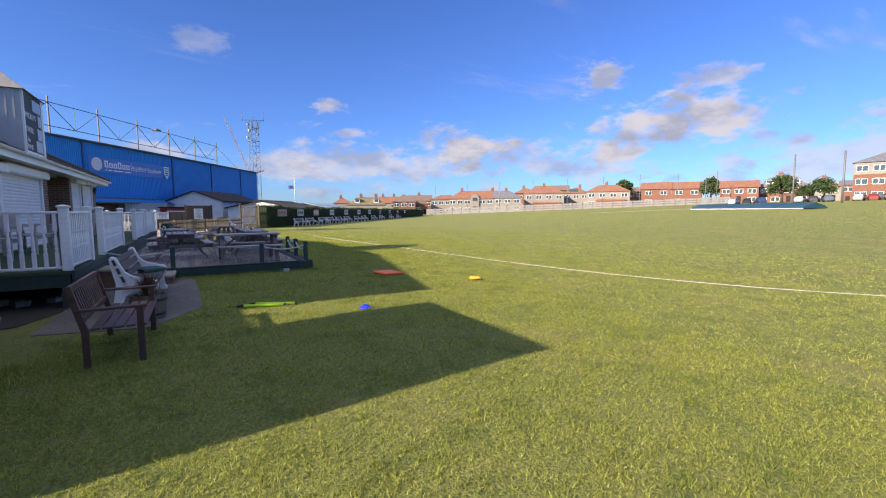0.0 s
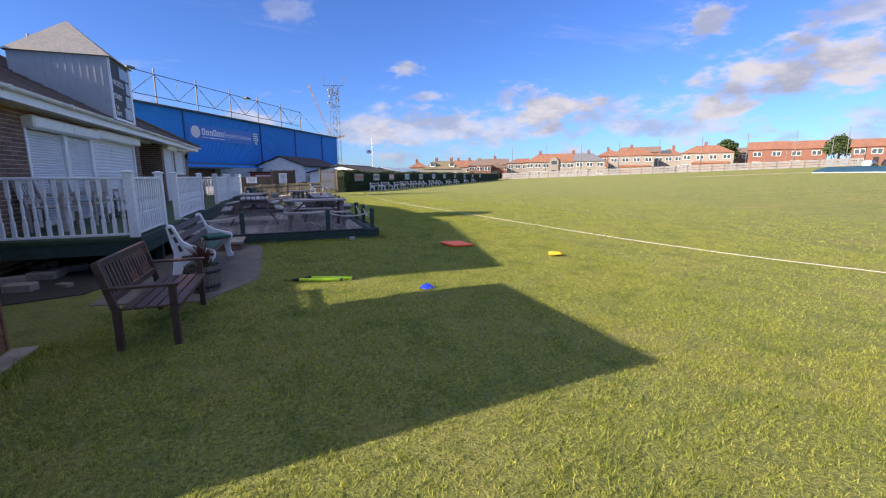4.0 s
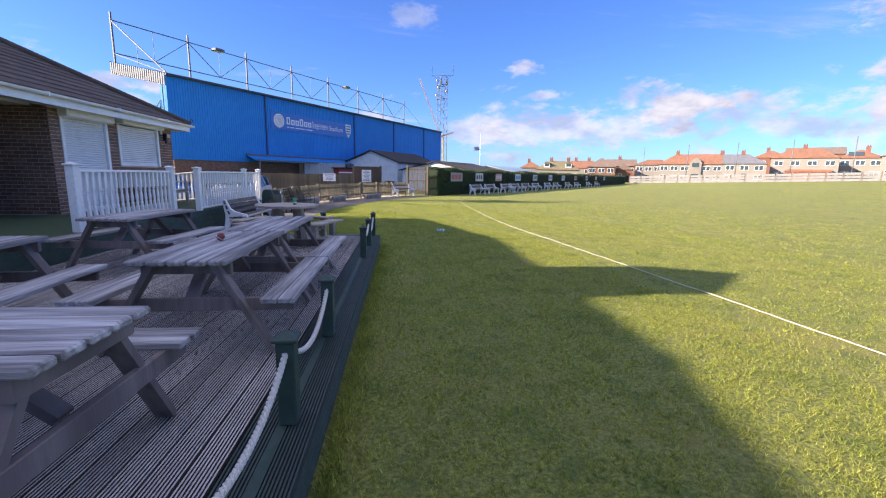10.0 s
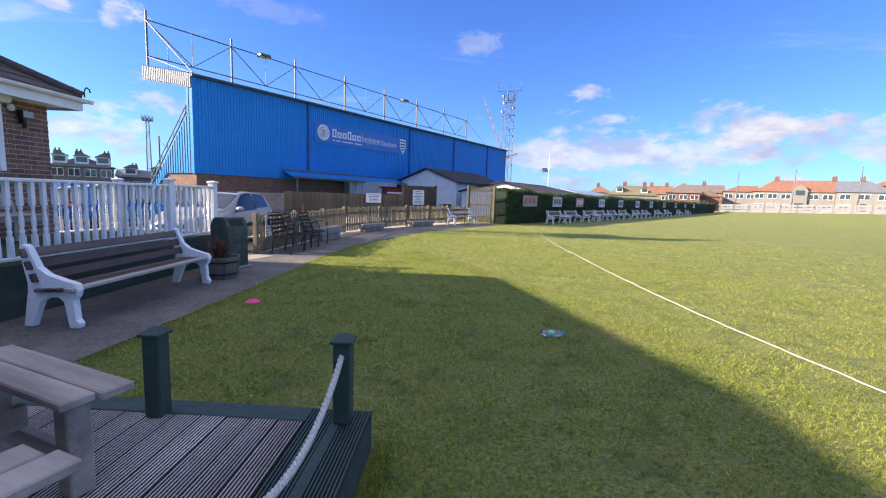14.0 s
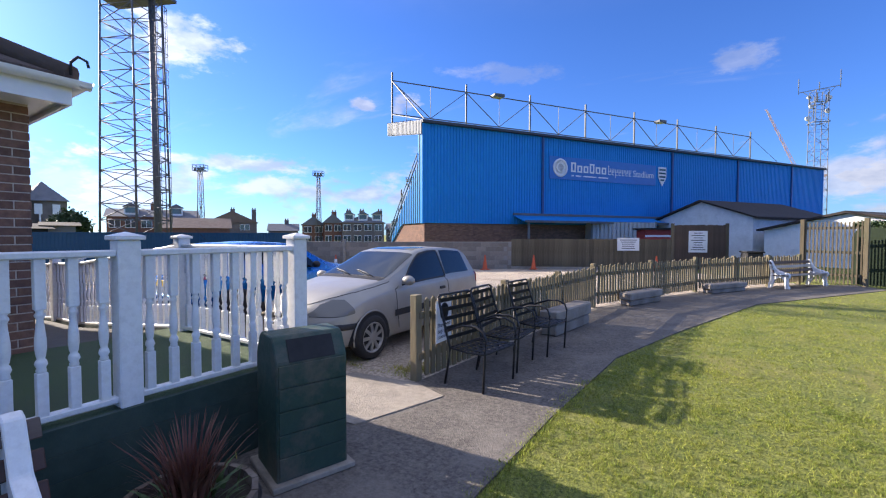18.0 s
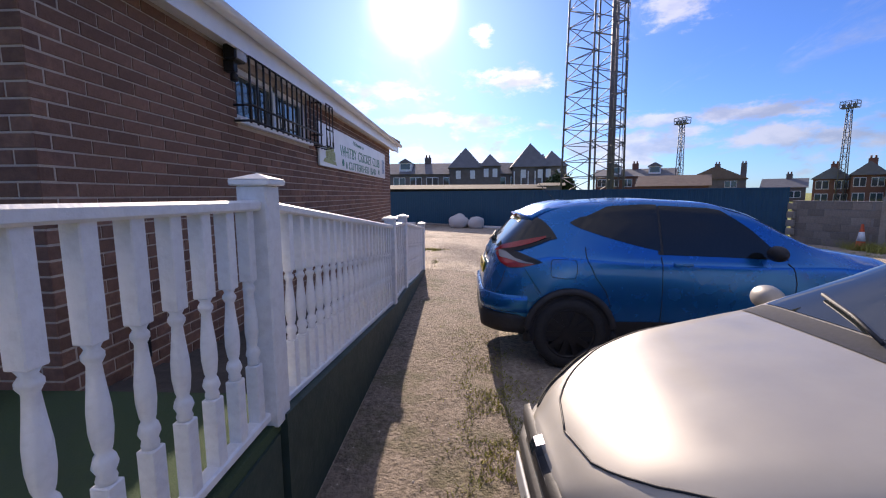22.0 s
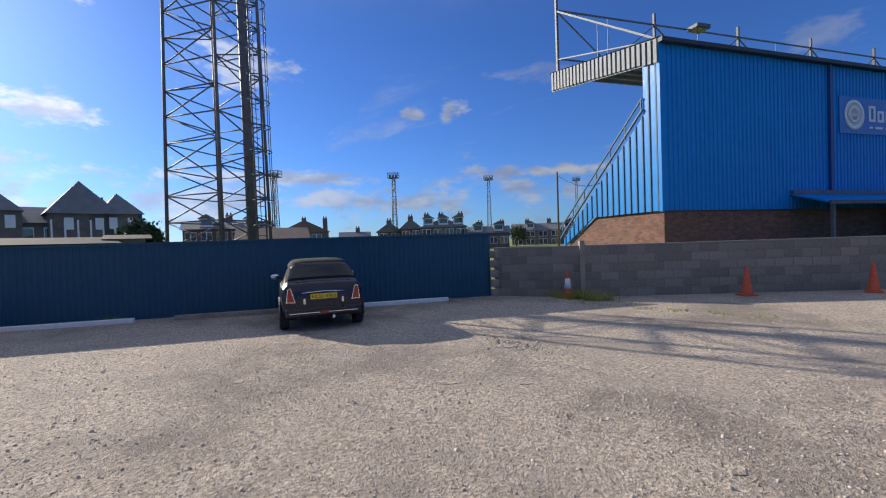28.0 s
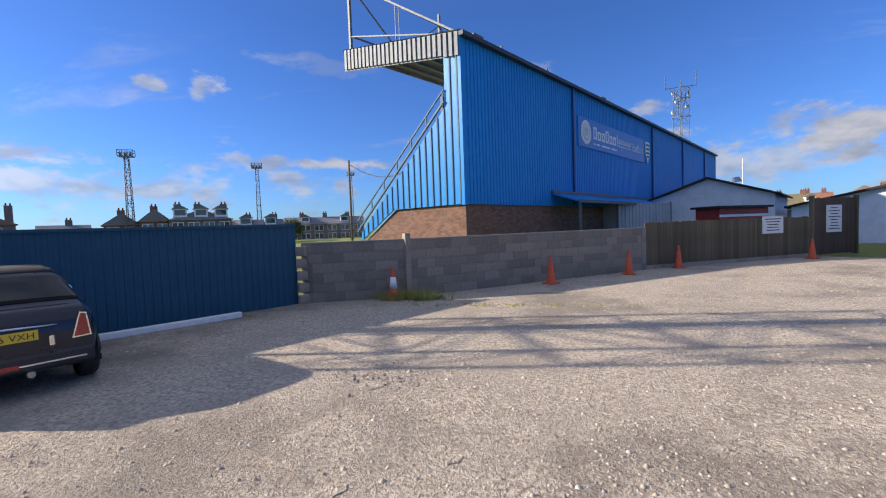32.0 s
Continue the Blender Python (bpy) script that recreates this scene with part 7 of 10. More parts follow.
def convertible():
    car = thing("car", "dark navy small convertible with a black soft top", "car", pose(-18.54, 20.27, 0.012, 0, 0, 152) @ Matrix.Scale(0.895, 4))
    paint = surf("navy car paint", (0.006, 0.008, 0.020), (0.008, 0.011, 0.026), 3, 0.3, 0.0, bump=0.0, coat=0.2)
    canvas = surf("black soft top", (0.004, 0.004, 0.005), (0.008, 0.008, 0.009), 30, 1.0, bump=0.2)
    sh = Shell(3.63, [(0, .70), (.04, .90), (.12, .97), (.26, .995), (.36, 1.12), (.55, 1.33), (.75, 1.40), (1.4, 1.42), (1.9, 1.38), (2.2, 1.25), (2.5, 1.02), (2.7, .96), (3.2, .90), (3.5, .76), (3.63, .55)],
               [(0, .63), (.04, .84), (.2, .905), (.6, .91), (2.4, .90), (2.7, .90), (3.2, .83), (3.5, .68), (3.63, .48)],
               [(0, .71), (.10, .785), (.4, .82), (2.9, .82), (3.4, .74), (3.63, .55)],
               [(0, .66), (.26, .66), (.45, .56), (1.4, .54), (2.1, .56), (2.6, .68), (3.2, .66), (3.63, .42)],
               [(0, .30), (.4, .22), (3.2, .20), (3.63, .26)])
    part("body", sh.body(), paint, car)
    part("soft_top", sh.across(0.28, 2.02, 5.6, 0.008), canvas, car, "black fabric soft top")
    part("rear_window", sh.across(0.31, 0.53, 6.5, 0.016), M_GLASS, car)
    part("windscreen", sh.across(2.06, 2.46, 7.1), M_GLASS, car)
    for s in (1, -1):
        lid(sh, car, "side_window", M_GLASS, lambda a, b: (0.95 + a * (1.35 - 0.35 * b), 5.15 + 1.0 * b), s, 0.012)
        bm = bmesh.new()
        prism(bm, [(s * 0.54, 0.59), (s * 0.72, 0.60), (s * 0.685, 0.87), (s * 0.62, 0.885)], -0.012, 0.14, "x")
        rim = part("lamp_rim", bm, M_CHROME, car, "chrome lamp rim")
        bm = bmesh.new()
        prism(bm, [(s * 0.562, 0.608), (s * 0.702, 0.615), (s * 0.673, 0.855), (s * 0.63, 0.865)], -0.024, 0.10, "x")
        part("tail_lamp", bm, M_REDLAMP, rim, "upright red tail lamp")
        mirror(car, 2.25, 0.80, 0.98, s, M_CHROME)
        bm = bmesh.new()
        box(bm, -0.04, 0.02, s * 0.37 - 0.025, s * 0.37 + 0.025, 0.545, 0.665, bev=0.012)
        part("overrider", bm, M_CHROME, car, "chrome bumper overrider")
        bm = bmesh.new()
        box(bm, -0.035, 0.0, s * 0.36 - 0.30, s * 0.36 + 0.30, 0.365, 0.385, bev=0.004)
        part("bumper_trim", bm, M_CHROME, car)
    part("rear_bumper", one_box(-0.03, 0.12, -0.74, 0.74, 0.30, 0.48, bev=0.03), paint, car)
    part("reflector", one_box(-0.04, -0.02, -0.09, 0.09, 0.35, 0.40, bev=0.004), M_REDLAMP, car)
    bm = bmesh.new()
    path_tube(bm, [(-0.012, -0.42, 0.775), (-0.03, 0, 0.795), (-0.012, 0.42, 0.775)], 0.012, 8)
    part("boot_handle", bm, M_CHROME, car, "chrome boot handle")
    part("boot_seam", sh.seam([(0.30, 6.0), (0.30, 7.5), (0.30, 9.0)], 1, 0.005), M_CHROME, car)
    part("boot_seam", sh.seam([(0.30, 6.0), (0.30, 7.5), (0.30, 9.0)], -1, 0.005), M_CHROME, car)
    plate_text(car, -0.02, 0.695, "NL56 VXH", True, True)
    bm = bmesh.new()
    tube(bm, (-0.03, -0.18, 0.27), (0.15, -0.18, 0.27), 0.035, n=12)
    part("exhaust", bm, M_CHROME, car)
    for x in (0.56, 3.03):
        arch(sh, car, x, 0.30, M_PLASTIC, 0.022)
        for s in (1, -1):
            wheel(car, x, s * (sh.at(x, 3).y - 0.068), 0.30, 0.19, M_ALLOY, 7, s)


hatchback()
crossover()
convertible()


# ---- yard walls and fences ----
def along(p0, p1, s):
    return (p0[0] + (p1[0] - p0[0]) * s, p0[1] + (p1[1] - p0[1]) * s)


BLOCK = mesh_of("block", one_box(-0.218, 0.218, -0.055, 0.055, 0.003, 0.208, bev=0.006), M_BLOCK)
HALF = mesh_of("block", one_box(-0.106, 0.106, -0.055, 0.055, 0.003, 0.208, bev=0.006), M_BLOCK)
M_BMORT = surf("block mortar", (0.24, 0.22, 0.20), (0.30, 0.28, 0.25), 30, 0.95, bump=0.4, bscale=100)


def block_wall(p0, p1, rows, label):
    d = Vector((p1[0] - p0[0], p1[1] - p0[1], 0))
    ln, a = d.length, math.degrees(math.atan2(d.y, d.x))
    w = solid("wall_blocks", one_box(0, ln, -0.046, 0.046, 0, rows * 0.215), M_BMORT, label, "wall", "structure", m=pose(p0[0], p0[1], 0, 0, 0, a))
    for r in range(rows):
        x = 0.0
        if r % 2:
            piece("block", HALF, w, pose(0.11, 0, r * 0.215))
            x = 0.223
        while x + 0.44 <= ln + 0.02:
            piece("block", BLOCK, w, pose(x + 0.22, random.uniform(-.003, .003), r * 0.215))
            x += 0.446
        if ln - x > 0.15:
            piece("block", HALF, w, pose(ln - 0.106, 0, r * 0.215))
    part("coping", one_box(0, ln, -0.06, 0.06, rows * 0.215, rows * 0.215 + 0.03, bev=0.006), M_BMORT, w, "rough mortar capping")


WB, WC, WE = (-18.4, 25.6), (-16.25, 26.35), (-9.95, 31.2)
block_wall(WB, WC, 6, "short grey concrete block wall with broken end")
block_wall(WC, WE, 6, "grey concrete block wall beside the car park")
bm = bmesh.new()
box(bm, -0.06, 0.06, -0.10, 0.10, 0, 1.44)
solid("wall_pier", bm, M_CONC, "pale concrete pier joining two block walls", "wall", "structure", m=pose(-16.25, 26.33, 0, 0, 0, 35))
rng = random.Random(6)
for i in range(5):
    bm = bmesh.new()
    box(bm, -0.11, 0.11, -0.07, 0.07, 0, 0.20, bev=0.01)
    solid("broken_block", bm, M_CONC, "pale broken block at the ragged wall end", "block", group="broken blocks", m=pose(-18.36, 25.53, i * 0.26 + 0.0 if i else 0, 0, 0, rng.uniform(0, 60)))

# blue corrugated hoarding
HO0, HO1 = (-18.47, 25.5), (-34.0, 3.6)
d = Vector((HO1[0] - HO0[0], HO1[1] - HO0[1], 0))
hoard = thing("hoarding", "long dark blue corrugated steel hoarding round the football ground", "fence", pose(HO0[0], HO0[1], 0, 0, 0, math.degrees(math.atan2(d.y, d.x))))
npan = 14
for i in range(npan):
    a, b = d.length * i / npan, d.length * (i + 1) / npan
    bm = bmesh.new()
    ribbed(bm, a, b + 0.002, 0.0, 1.70 + 0.01 * (i % 3), y=0.0, pitch=0.13, depth=0.012)
    part("sheet", bm, M_NAVY, hoard)
    part("hoarding_post", one_box(b - 0.05, b + 0.05, -0.12, -0.045, 0, 1.66), M_NAVY, hoard)
part("top_rail", one_box(0, d.length, -0.05, 0.02, 1.68, 1.73), M_NAVY, hoard)
for i in range(6):
    p = along(HO0, HO1, 0.10 + i * 0.13)
    n_ = Vector((-d.y, d.x, 0)).normalized()
    bm = bmesh.new()
    box(bm, -1.35, 1.35, -0.06, 0.06, 0, 0.10, bev=0.01)
    solid("kerb_pole", bm, M_CONC if i % 2 else M_WHITE, "pale fallen kerb beam along the foot of the hoarding", "beam", group="fallen beams",
          m=pose(p[0] + n_.x * 0.45, p[1] + n_.y * 0.45, 0.012, 0, 0, math.degrees(math.atan2(d.y, d.x)) + rng.uniform(-2, 2)))

# plank fence and tall gate
PL0, PDIR = Vector((-9.95, 31.2, 0)), Vector((6.7, 3.5, 0)).normalized()
pa = math.degrees(math.atan2(PDIR.y, PDIR.x))
plank_fence = thing("plank_fence", "weathered close-board timber fence beside the car park", "fence", pose(PL0.x, PL0.y, 0, 0, 0, pa))
PLANK = mesh_of("plank", one_box(-0.059, 0.059, -0.011, 0.011, 0.12, 1.46, bev=0.003), M_PLANK)
for i in range(61):
    piece("plank", PLANK, plank_fence, pose(0.06 + i * 0.122, random.uniform(-.004, .004), random.uniform(-.02, .015)))
for z in (0.3, 1.2):
    part("fence_rail", one_box(0, 7.45, 0.012, 0.06, z, z + 0.08), M_PLANK, plank_fence)
part("gravel_board", one_box(0, 7.45, -0.02, 0.02, 0, 0.13), M_CONC, plank_fence, "concrete gravel board")
tall_gate = thing("gate", "tall dark timber double gate with a white notice", "gate", pose(PL0.x, PL0.y, 0, 0, 0, pa))
PLANK2 = mesh_of("plank", one_box(-0.056, 0.056, -0.012, 0.012, 0.05, 2.12, bev=0.003), surf("dark gate plank", (0.075, 0.05, 0.035), (0.11, 0.075, 0.052), 8, 0.85, bump=0.5, bscale=40, stretch=(1, 1, 0.2), rand=0.15))
for i in range(20):
    piece("plank", PLANK2, tall_gate, pose(7.56 + i * 0.115, 0, random.uniform(-.015, .015)))
for z in (0.4, 1.0, 1.75):
    part("gate_rail", one_box(7.5, 9.82, 0.013, 0.06, z, z + 0.09), M_PLANK, tall_gate)
for x in (7.45, 9.85):
    part("gate_post", one_box(x - 0.06, x + 0.06, -0.05, 0.07, 0, 2.2, bev=0.006), M_PLANK, tall_gate)
for x0, x1, z0, z1, rows in ((4.95, 5.95, 0.92, 1.52, 5), (8.15, 8.98, 0.85, 1.85, 8)):
    nb = thing("notice", "white notice board with rows of small print", "notice", pose(PL0.x, PL0.y, 0, 0, 0, pa), "fence notices")
    part("board", one_box(x0, x1, -0.035, -0.02, z0, z1, bev=0.003), M_PVC, nb)
    for k in range(rows):
        z = z1 - 0.10 - k * (z1 - z0 - 0.12) / rows
        w = (x1 - x0) * random.uniform(0.45, 0.85) / 2
        part("print_line", one_box((x0 + x1) / 2 - w, (x0 + x1) / 2 + w, -0.0375, -0.035, z - 0.018, z + 0.012), M_BLACK, nb)


def traffic_cone(x, y, striped, tilt=0):
    t = thing("traffic_cone", "faded orange traffic cone" + (" with a white sleeve" if striped else "") + " by the wall", "traffic cone", pose(x, y, 0.012, tilt, 0, random.uniform(0, 90)), "traffic cones")
    part("base", one_box(-0.17, 0.17, -0.17, 0.17, 0, 0.035, bev=0.012), M_ORANGE, t)
    bm = bmesh.new()
    lathe(bm, [(0.13, 0.03), (0.115, 0.06), (0.028, 0.68), (0.024, 0.70)], 24)
    part("cone", bm, M_ORANGE, t)
    if striped:
        bm = bmesh.new()
        lathe(bm, [(0.094, 0.24), (0.058, 0.49)], 24)
        part("sleeve", bm, M_WHITE, t, "white reflective sleeve")


M_ORANGE = surf("faded orange plastic", (0.62, 0.09, 0.025), (0.70, 0.13, 0.04), 14, 0.6, bump=0.1, c3=(0.40, 0.07, 0.03), s3=6, m3=0.5)
traffic_cone(-16.5, 26.02, True)
traffic_cone(-13.0, 28.2, False)
traffic_cone(-10.72, 29.95, False)
traffic_cone(-8.9, 31.45, False)
traffic_cone(-3.9, 33.7, False)

# picket fence
M_PICKETS = [mesh_of("picket", (lambda b: (prism(b, [(-0.034, 0.06), (0.034, 0.06), (0.034, h - 0.03), (0.0, h), (-0.034, h - 0.03)], -0.010, 0.010, "y"), b)[1])(bmesh.new()), M_PICKET) for h in (0.93, 0.95, 0.91)]
for (p0, p1), rise in zip(zip(FENCE_LINE, FENCE_LINE[1:]), (0.0, 0.03, 0.05)):
    dv = Vector((p1[0] - p0[0], p1[1] - p0[1], 0))
    fence = thing("picket_fence", "low mossy timber picket fence along the path", "fence", pose(p0[0], p0[1], 0, 0, 0, math.degrees(math.atan2(dv.y, dv.x))), "picket fences")
    k = int(dv.length / 0.108)
    for i in range(k):
        piece("picket", M_PICKETS[i % 3], fence, pose(0.1 + (dv.length - 0.14) * i / k, -0.022, rise + random.uniform(-.012, .012), 0, random.uniform(-1.5, 1.5), 0))
    for z in (0.24, 0.70):
        part("fence_rail", one_box(0, dv.length, -0.010, 0.04, z + rise, z + 0.075 + rise, bev=0.004), M_PICKET, fence)
    m_ = max(2, round(dv.length / 2.0))
    for i in range(m_ + 1):
        u = dv.length * i / m_
        part("fence_post", one_box(u - 0.05, u + 0.05, 0.005, 0.10, 0, 0.97 + rise, bev=0.008), M_PICKET, fence)
# end post notice: a sign about dogs
nd = thing("notice", "white dog notice tied to the picket fence end", "notice", pose(-4.155, 16.12, 0, 0, 0, 94), "fence notices")
part("board", one_box(0, 0.36, -0.062, -0.05, 0.40, 0.88, bev=0.003), M_PVC, nd)
bm = bmesh.new()
lathe(bm, [(0.10, 0), (0.10, 0.003), (0.08, 0.003), (0.08, 0)], 24, (0.18, -0.063, 0.75), Matrix.Rotation(math.pi / 2, 3, "X"))
part("ring_mark", bm, M_BLACK, nd)
bm = bmesh.new()
box(bm, 0.13, 0.22, -0.066, -0.062, 0.74, 0.775)
box(bm, 0.20, 0.235, -0.066, -0.062, 0.77, 0.80)
for x in (0.135, 0.205):
    box(bm, x, x + 0.014, -0.066, -0.062, 0.70, 0.745)
part("pictogram", bm, M_BLACK, nd)
fr = Matrix.Rotation(math.pi / 2, 4, "X")
for k, txt in enumerate(("Please keep", "dogs under", "control")):
    words("lettering", txt, 0.062, M_BLACK, nd, Matrix.Translation((0.03, -0.0625, 0.58 - k * 0.068)) @ fr, 0.001)


# black metal armchairs
def iron_chair(m, label):
    """A tubular armchair with flat steel straps; it faces +x, its width runs along y from 0."""
    t = thing("metal_armchair", label, "chair", m, "metal armchairs")
    W = 0.60
    for y in (0.0, W):
        bm = bmesh.new()
        arc = [(0.02, y, 0.40), (0.03, y, 0.55), (0.0, y, 0.63), (-0.10, y, 0.67), (-0.26, y, 0.66), (-0.42, y, 0.60), (-0.50, y, 0.56)]
        path_tube(bm, [(0.0, y, 0.0), (0.01, y, 0.2)] + arc, 0.013, 8)
        part("front_leg", bm, M_BLACK, t, "curved tubular leg and arm")
        bm = bmesh.new()
        path_tube(bm, [(-0.50, y, 0.0), (-0.45, y, 0.25), (-0.43, y, 0.40), (-0.50, y, 0.62), (-0.58, y, 0.86), (-0.60, y, 0.93)], 0.013, 8)
        part("back_leg", bm, M_BLACK, t)
        bm = bmesh.new()
        path_tube(bm, [(0.02, y, 0.40), (-0.2, y, 0.385), (-0.43, y, 0.40)], 0.012, 8)
        part("seat_rail", bm, M_BLACK, t)
    bm = bmesh.new()
    path_tube(bm, [(-0.60, 0.0, 0.93), (-0.605, 0.03, 0.95), (-0.605, W - 0.03, 0.95), (-0.60, W, 0.93)], 0.013, 8)
    part("top_rail", bm, M_BLACK, t)
    for x in (0.02, -0.43):
        bm = bmesh.new()
        tube(bm, (x, 0, 0.40), (x, W, 0.40), 0.011)
        part("cross_rail", bm, M_BLACK, t)
    for i in range(5):
        x = -0.03 - i * 0.09
        part("seat_strap", one_box(x - 0.022, x + 0.022, 0, W, 0.400, 0.404), M_BLACK, t)
    for i in range(6):
        y = 0.06 + i * 0.096
        part("seat_strap", one_box(-0.43, 0.02, y - 0.018, y + 0.018, 0.4045, 0.408), M_BLACK, t)
    for i in range(5):
        p = Vector((-0.465, 0, 0.50)).lerp(Vector((-0.592, 0, 0.89)), i / 4)
        bm = bmesh.new()
        bar(bm, (p.x, 0, p.z), (p.x, W, p.z), 0.005, 0.048, (0.3, 0, 1))
        part("back_strap", bm, M_BLACK, t)
    return t


iron_chair(pose(-3.42, 15.98, 0.018, 0, 0, -6), "black metal armchair with flat strap back by the fence end")
iron_chair(pose(-3.40, 16.78, 0.018, 0, 0, 4), "black metal armchair with flat strap back by the picket fence")
iron_chair(pose(-3.33, 17.62, 0.018, 0, 0, -4), "black metal armchair with flat strap back beside a timber seat")

# old painted timber baulks as low seats
M_BAULK = surf("flaking painted baulk", (0.22, 0.19, 0.16), (0.36, 0.33, 0.30), 6, 0.85, bump=0.6, bscale=26, c3=(0.12, 0.09, 0.07), s3=3, m3=0.7, rand=0.1)
for p0, p1, h in (((-3.72, 18.75), (-3.55, 20.2), 0.40), ((-3.25, 22.55), (-2.75, 23.95), 0.30), ((-1.75, 26.1), (-0.9, 27.5), 0.26)):
    dv = Vector((p1[0] - p0[0], p1[1] - p0[1], 0))
    t = thing("timber_seat", "low seat made of flaking painted timber baulks", "seat", pose(p0[0], p0[1], 0.018, 0, 0, math.degrees(math.atan2(dv.y, dv.x))), "timber seats")
    part("beam", one_box(0, dv.length, -0.15, 0.15, h * 0.45, h, bev=0.02), M_BAULK, t)
    part("beam", one_box(0.04, dv.length - 0.05, -0.13, 0.14, 0, h * 0.45, bev=0.02), M_BAULK, t)

# the white-ended bench at the gate and those along the hedge
cast_bench(2.1, "white-ended bench with faded slats by the timber gate", pose(0.20, 28.55, 0.018, 0, 0, -33.7), [M_PALESLAT, M_OLDSLAT], group="white-ended benches")
HD = Vector((56.0, 75.4, 0)).normalized()
HA = math.degrees(math.atan2(HD.y, HD.x))
H0 = Vector((3.2, 31.2, 0))
first = None
for s in (3.4, 6.1, 9.6, 12.0, 15.0, 18.2, 22.5, 26.0, 31.5, 36.5, 44.0, 50.5):
    p = H0 + HD * s + Vector((HD.y, -HD.x, 0)) * 1.35
    m = pose(p.x, p.y, land(p.x, p.y), 0, 0, HA - 90)
    if first is None:
        first = cast_bench(2.0, "white-ended slatted bench in front of the hedge", m, [M_OLDSLAT, M_PALESLAT], group="benches along the hedge")
    else:
        copy_thing(first, m)

# tall slatted gate beside the hedge
sg = thing("gate", "tall slatted timber gate between fence and hedge", "gate", pose(0.95, 31.55, 0, 0, 0, math.degrees(math.atan2(-0.75, 1.4))))
M_GATESLAT = surf("damp gate slat", (0.085, 0.07, 0.042), (0.13, 0.105, 0.066), 8, 0.88, bump=0.5, bscale=40, stretch=(1, 1, 0.2), c3=(0.06, 0.06, 0.03), s3=1.4, m3=0.6, rand=0.18)
SL = mesh_of("slat", one_box(-0.022, 0.022, -0.008, 0.008, 0.06, 2.1, bev=0.003), M_GATESLAT)
for i in range(15):
    piece("slat", SL, sg, pose(0.09 + i * 0.104, 0, random.uniform(-.02, .02)))
for z in (0.3, 1.05, 1.85):
    part("gate_rail", one_box(0, 1.62, 0.010, 0.045, z, z + 0.08), M_GATESLAT, sg)
for x, c in ((0.0, M_PLANK), (1.66, M_PLANK)):
    part("gate_post", one_box(x - 0.06, x + 0.06, -0.06, 0.06, 0, 2.2, bev=0.006), c, sg)

# ---- huts behind the fence ----
M_RENDER = surf("grey-white render", (0.74, 0.75, 0.76), (0.82, 0.83, 0.84), 6, 0.9, bump=0.2, c3=(0.50, 0.50, 0.50), s3=1.2, m3=0.4)
M_FELT = surf("dark roof sheet", (0.022, 0.017, 0.016), (0.036, 0.028, 0.026), 6, 0.9, bump=0.2, c3=(0.045, 0.038, 0.035), s3=1.2, m3=0.4)


def hut(x, y, a, w, dpt, eave, ridge, wall, roof, label, name="hut"):
    """A gabled hut: the gable looks along local -y."""
    t = thing(name, label, "hut", pose(x, y, 0, 0, 0, a))
    bm = bmesh.new()
    prism(bm, [(-w / 2, 0), (w / 2, 0), (w / 2, eave), (0, ridge), (-w / 2, eave)], 0, dpt, "y")
    part("wall", bm, wall, t)
    for s in (-1, 1):
        bm = bmesh.new()
        k = (ridge - eave) / (w / 2)
        prism(bm, [(0, ridge + 0.02), (s * (w / 2 + 0.3), eave - 0.3 * k + 0.02), (s * (w / 2 + 0.3), eave - 0.3 * k + 0.12), (0, ridge + 0.14)], -0.25, dpt + 0.2, "y")
        part("roof_slope", bm, roof, t)
    return t


hut(-2.6, 45.2, -32, 6.4, 9.0, 2.75, 3.85, M_RENDER, M_FELT, "white rendered hut with a dark felt roof behind the fence")
h2 = hut(3.8, 41.0, -32, 7.5, 9.0, 1.95, 2.75, M_RENDER, M_FELT, "low white hut with a long dark roof behind the gate")
hut(12.0, 56.0, -32, 9.0, 14.0, 1.8, 2.75, M_BLOCK, surf("pale blue roof sheet", (0.28, 0.36, 0.44), (0.34, 0.42, 0.50), 6, 0.6, bump=0.1), "far hut with a pale blue roof sheet")
for u, z0, z1, wd in ((-2.4, 0.9, 1.9, 0.8), (1.4, 0.0, 2.0, 0.9)):
    part("door_panel", one_box(u, u + wd, -0.04, 0.0, z0, z1), M_PVC, h2)
ct = thing("storage_container", "pale grey steel storage container behind the fence", "container", pose(-8.66, 41.04, 0, 0, 0, math.degrees(math.atan2(2.75, 3.54))))
bm = bmesh.new()
ribbed(bm, 0.0, 4.5, 0.1, 2.5, y=0.0, pitch=0.28, depth=0.03)
box(bm, 0.0, 4.5, 0.0, 2.4, 0.1, 2.5)
part("shell", bm, surf("grey container paint", (0.40, 0.42, 0.44), (0.47, 0.49, 0.51), 6, 0.5, bump=0.05, c3=(0.33, 0.34, 0.35), s3=1.1, m3=0.4), ct)
for x in (0.0, 4.4):
    part("corner_post", one_box(x, x + 0.1, -0.05, 0.05, 0, 2.55), M_STEEL, ct)
rb = thing("red_kiosk", "low red painted kiosk behind the timber gate", "kiosk", pose(-3.6, 38.8, 0, 0, 0, 30))
part("kiosk_body", one_box(-1.6, 1.6, 0, 1.2, 0, 1.95, bev=0.02), surf("red paint", (0.32, 0.035, 0.03), (0.38, 0.05, 0.04), 6, 0.6, bump=0.1), rb)
part("kiosk_band", one_box(-1.6, 1.6, -0.01, 0.0, 1.55, 1.66), M_PVC, rb)
part("kiosk_roof", one_box(-1.75, 1.75, -0.15, 1.35, 1.95, 2.05), M_FELT, rb)
bm = bmesh.new()
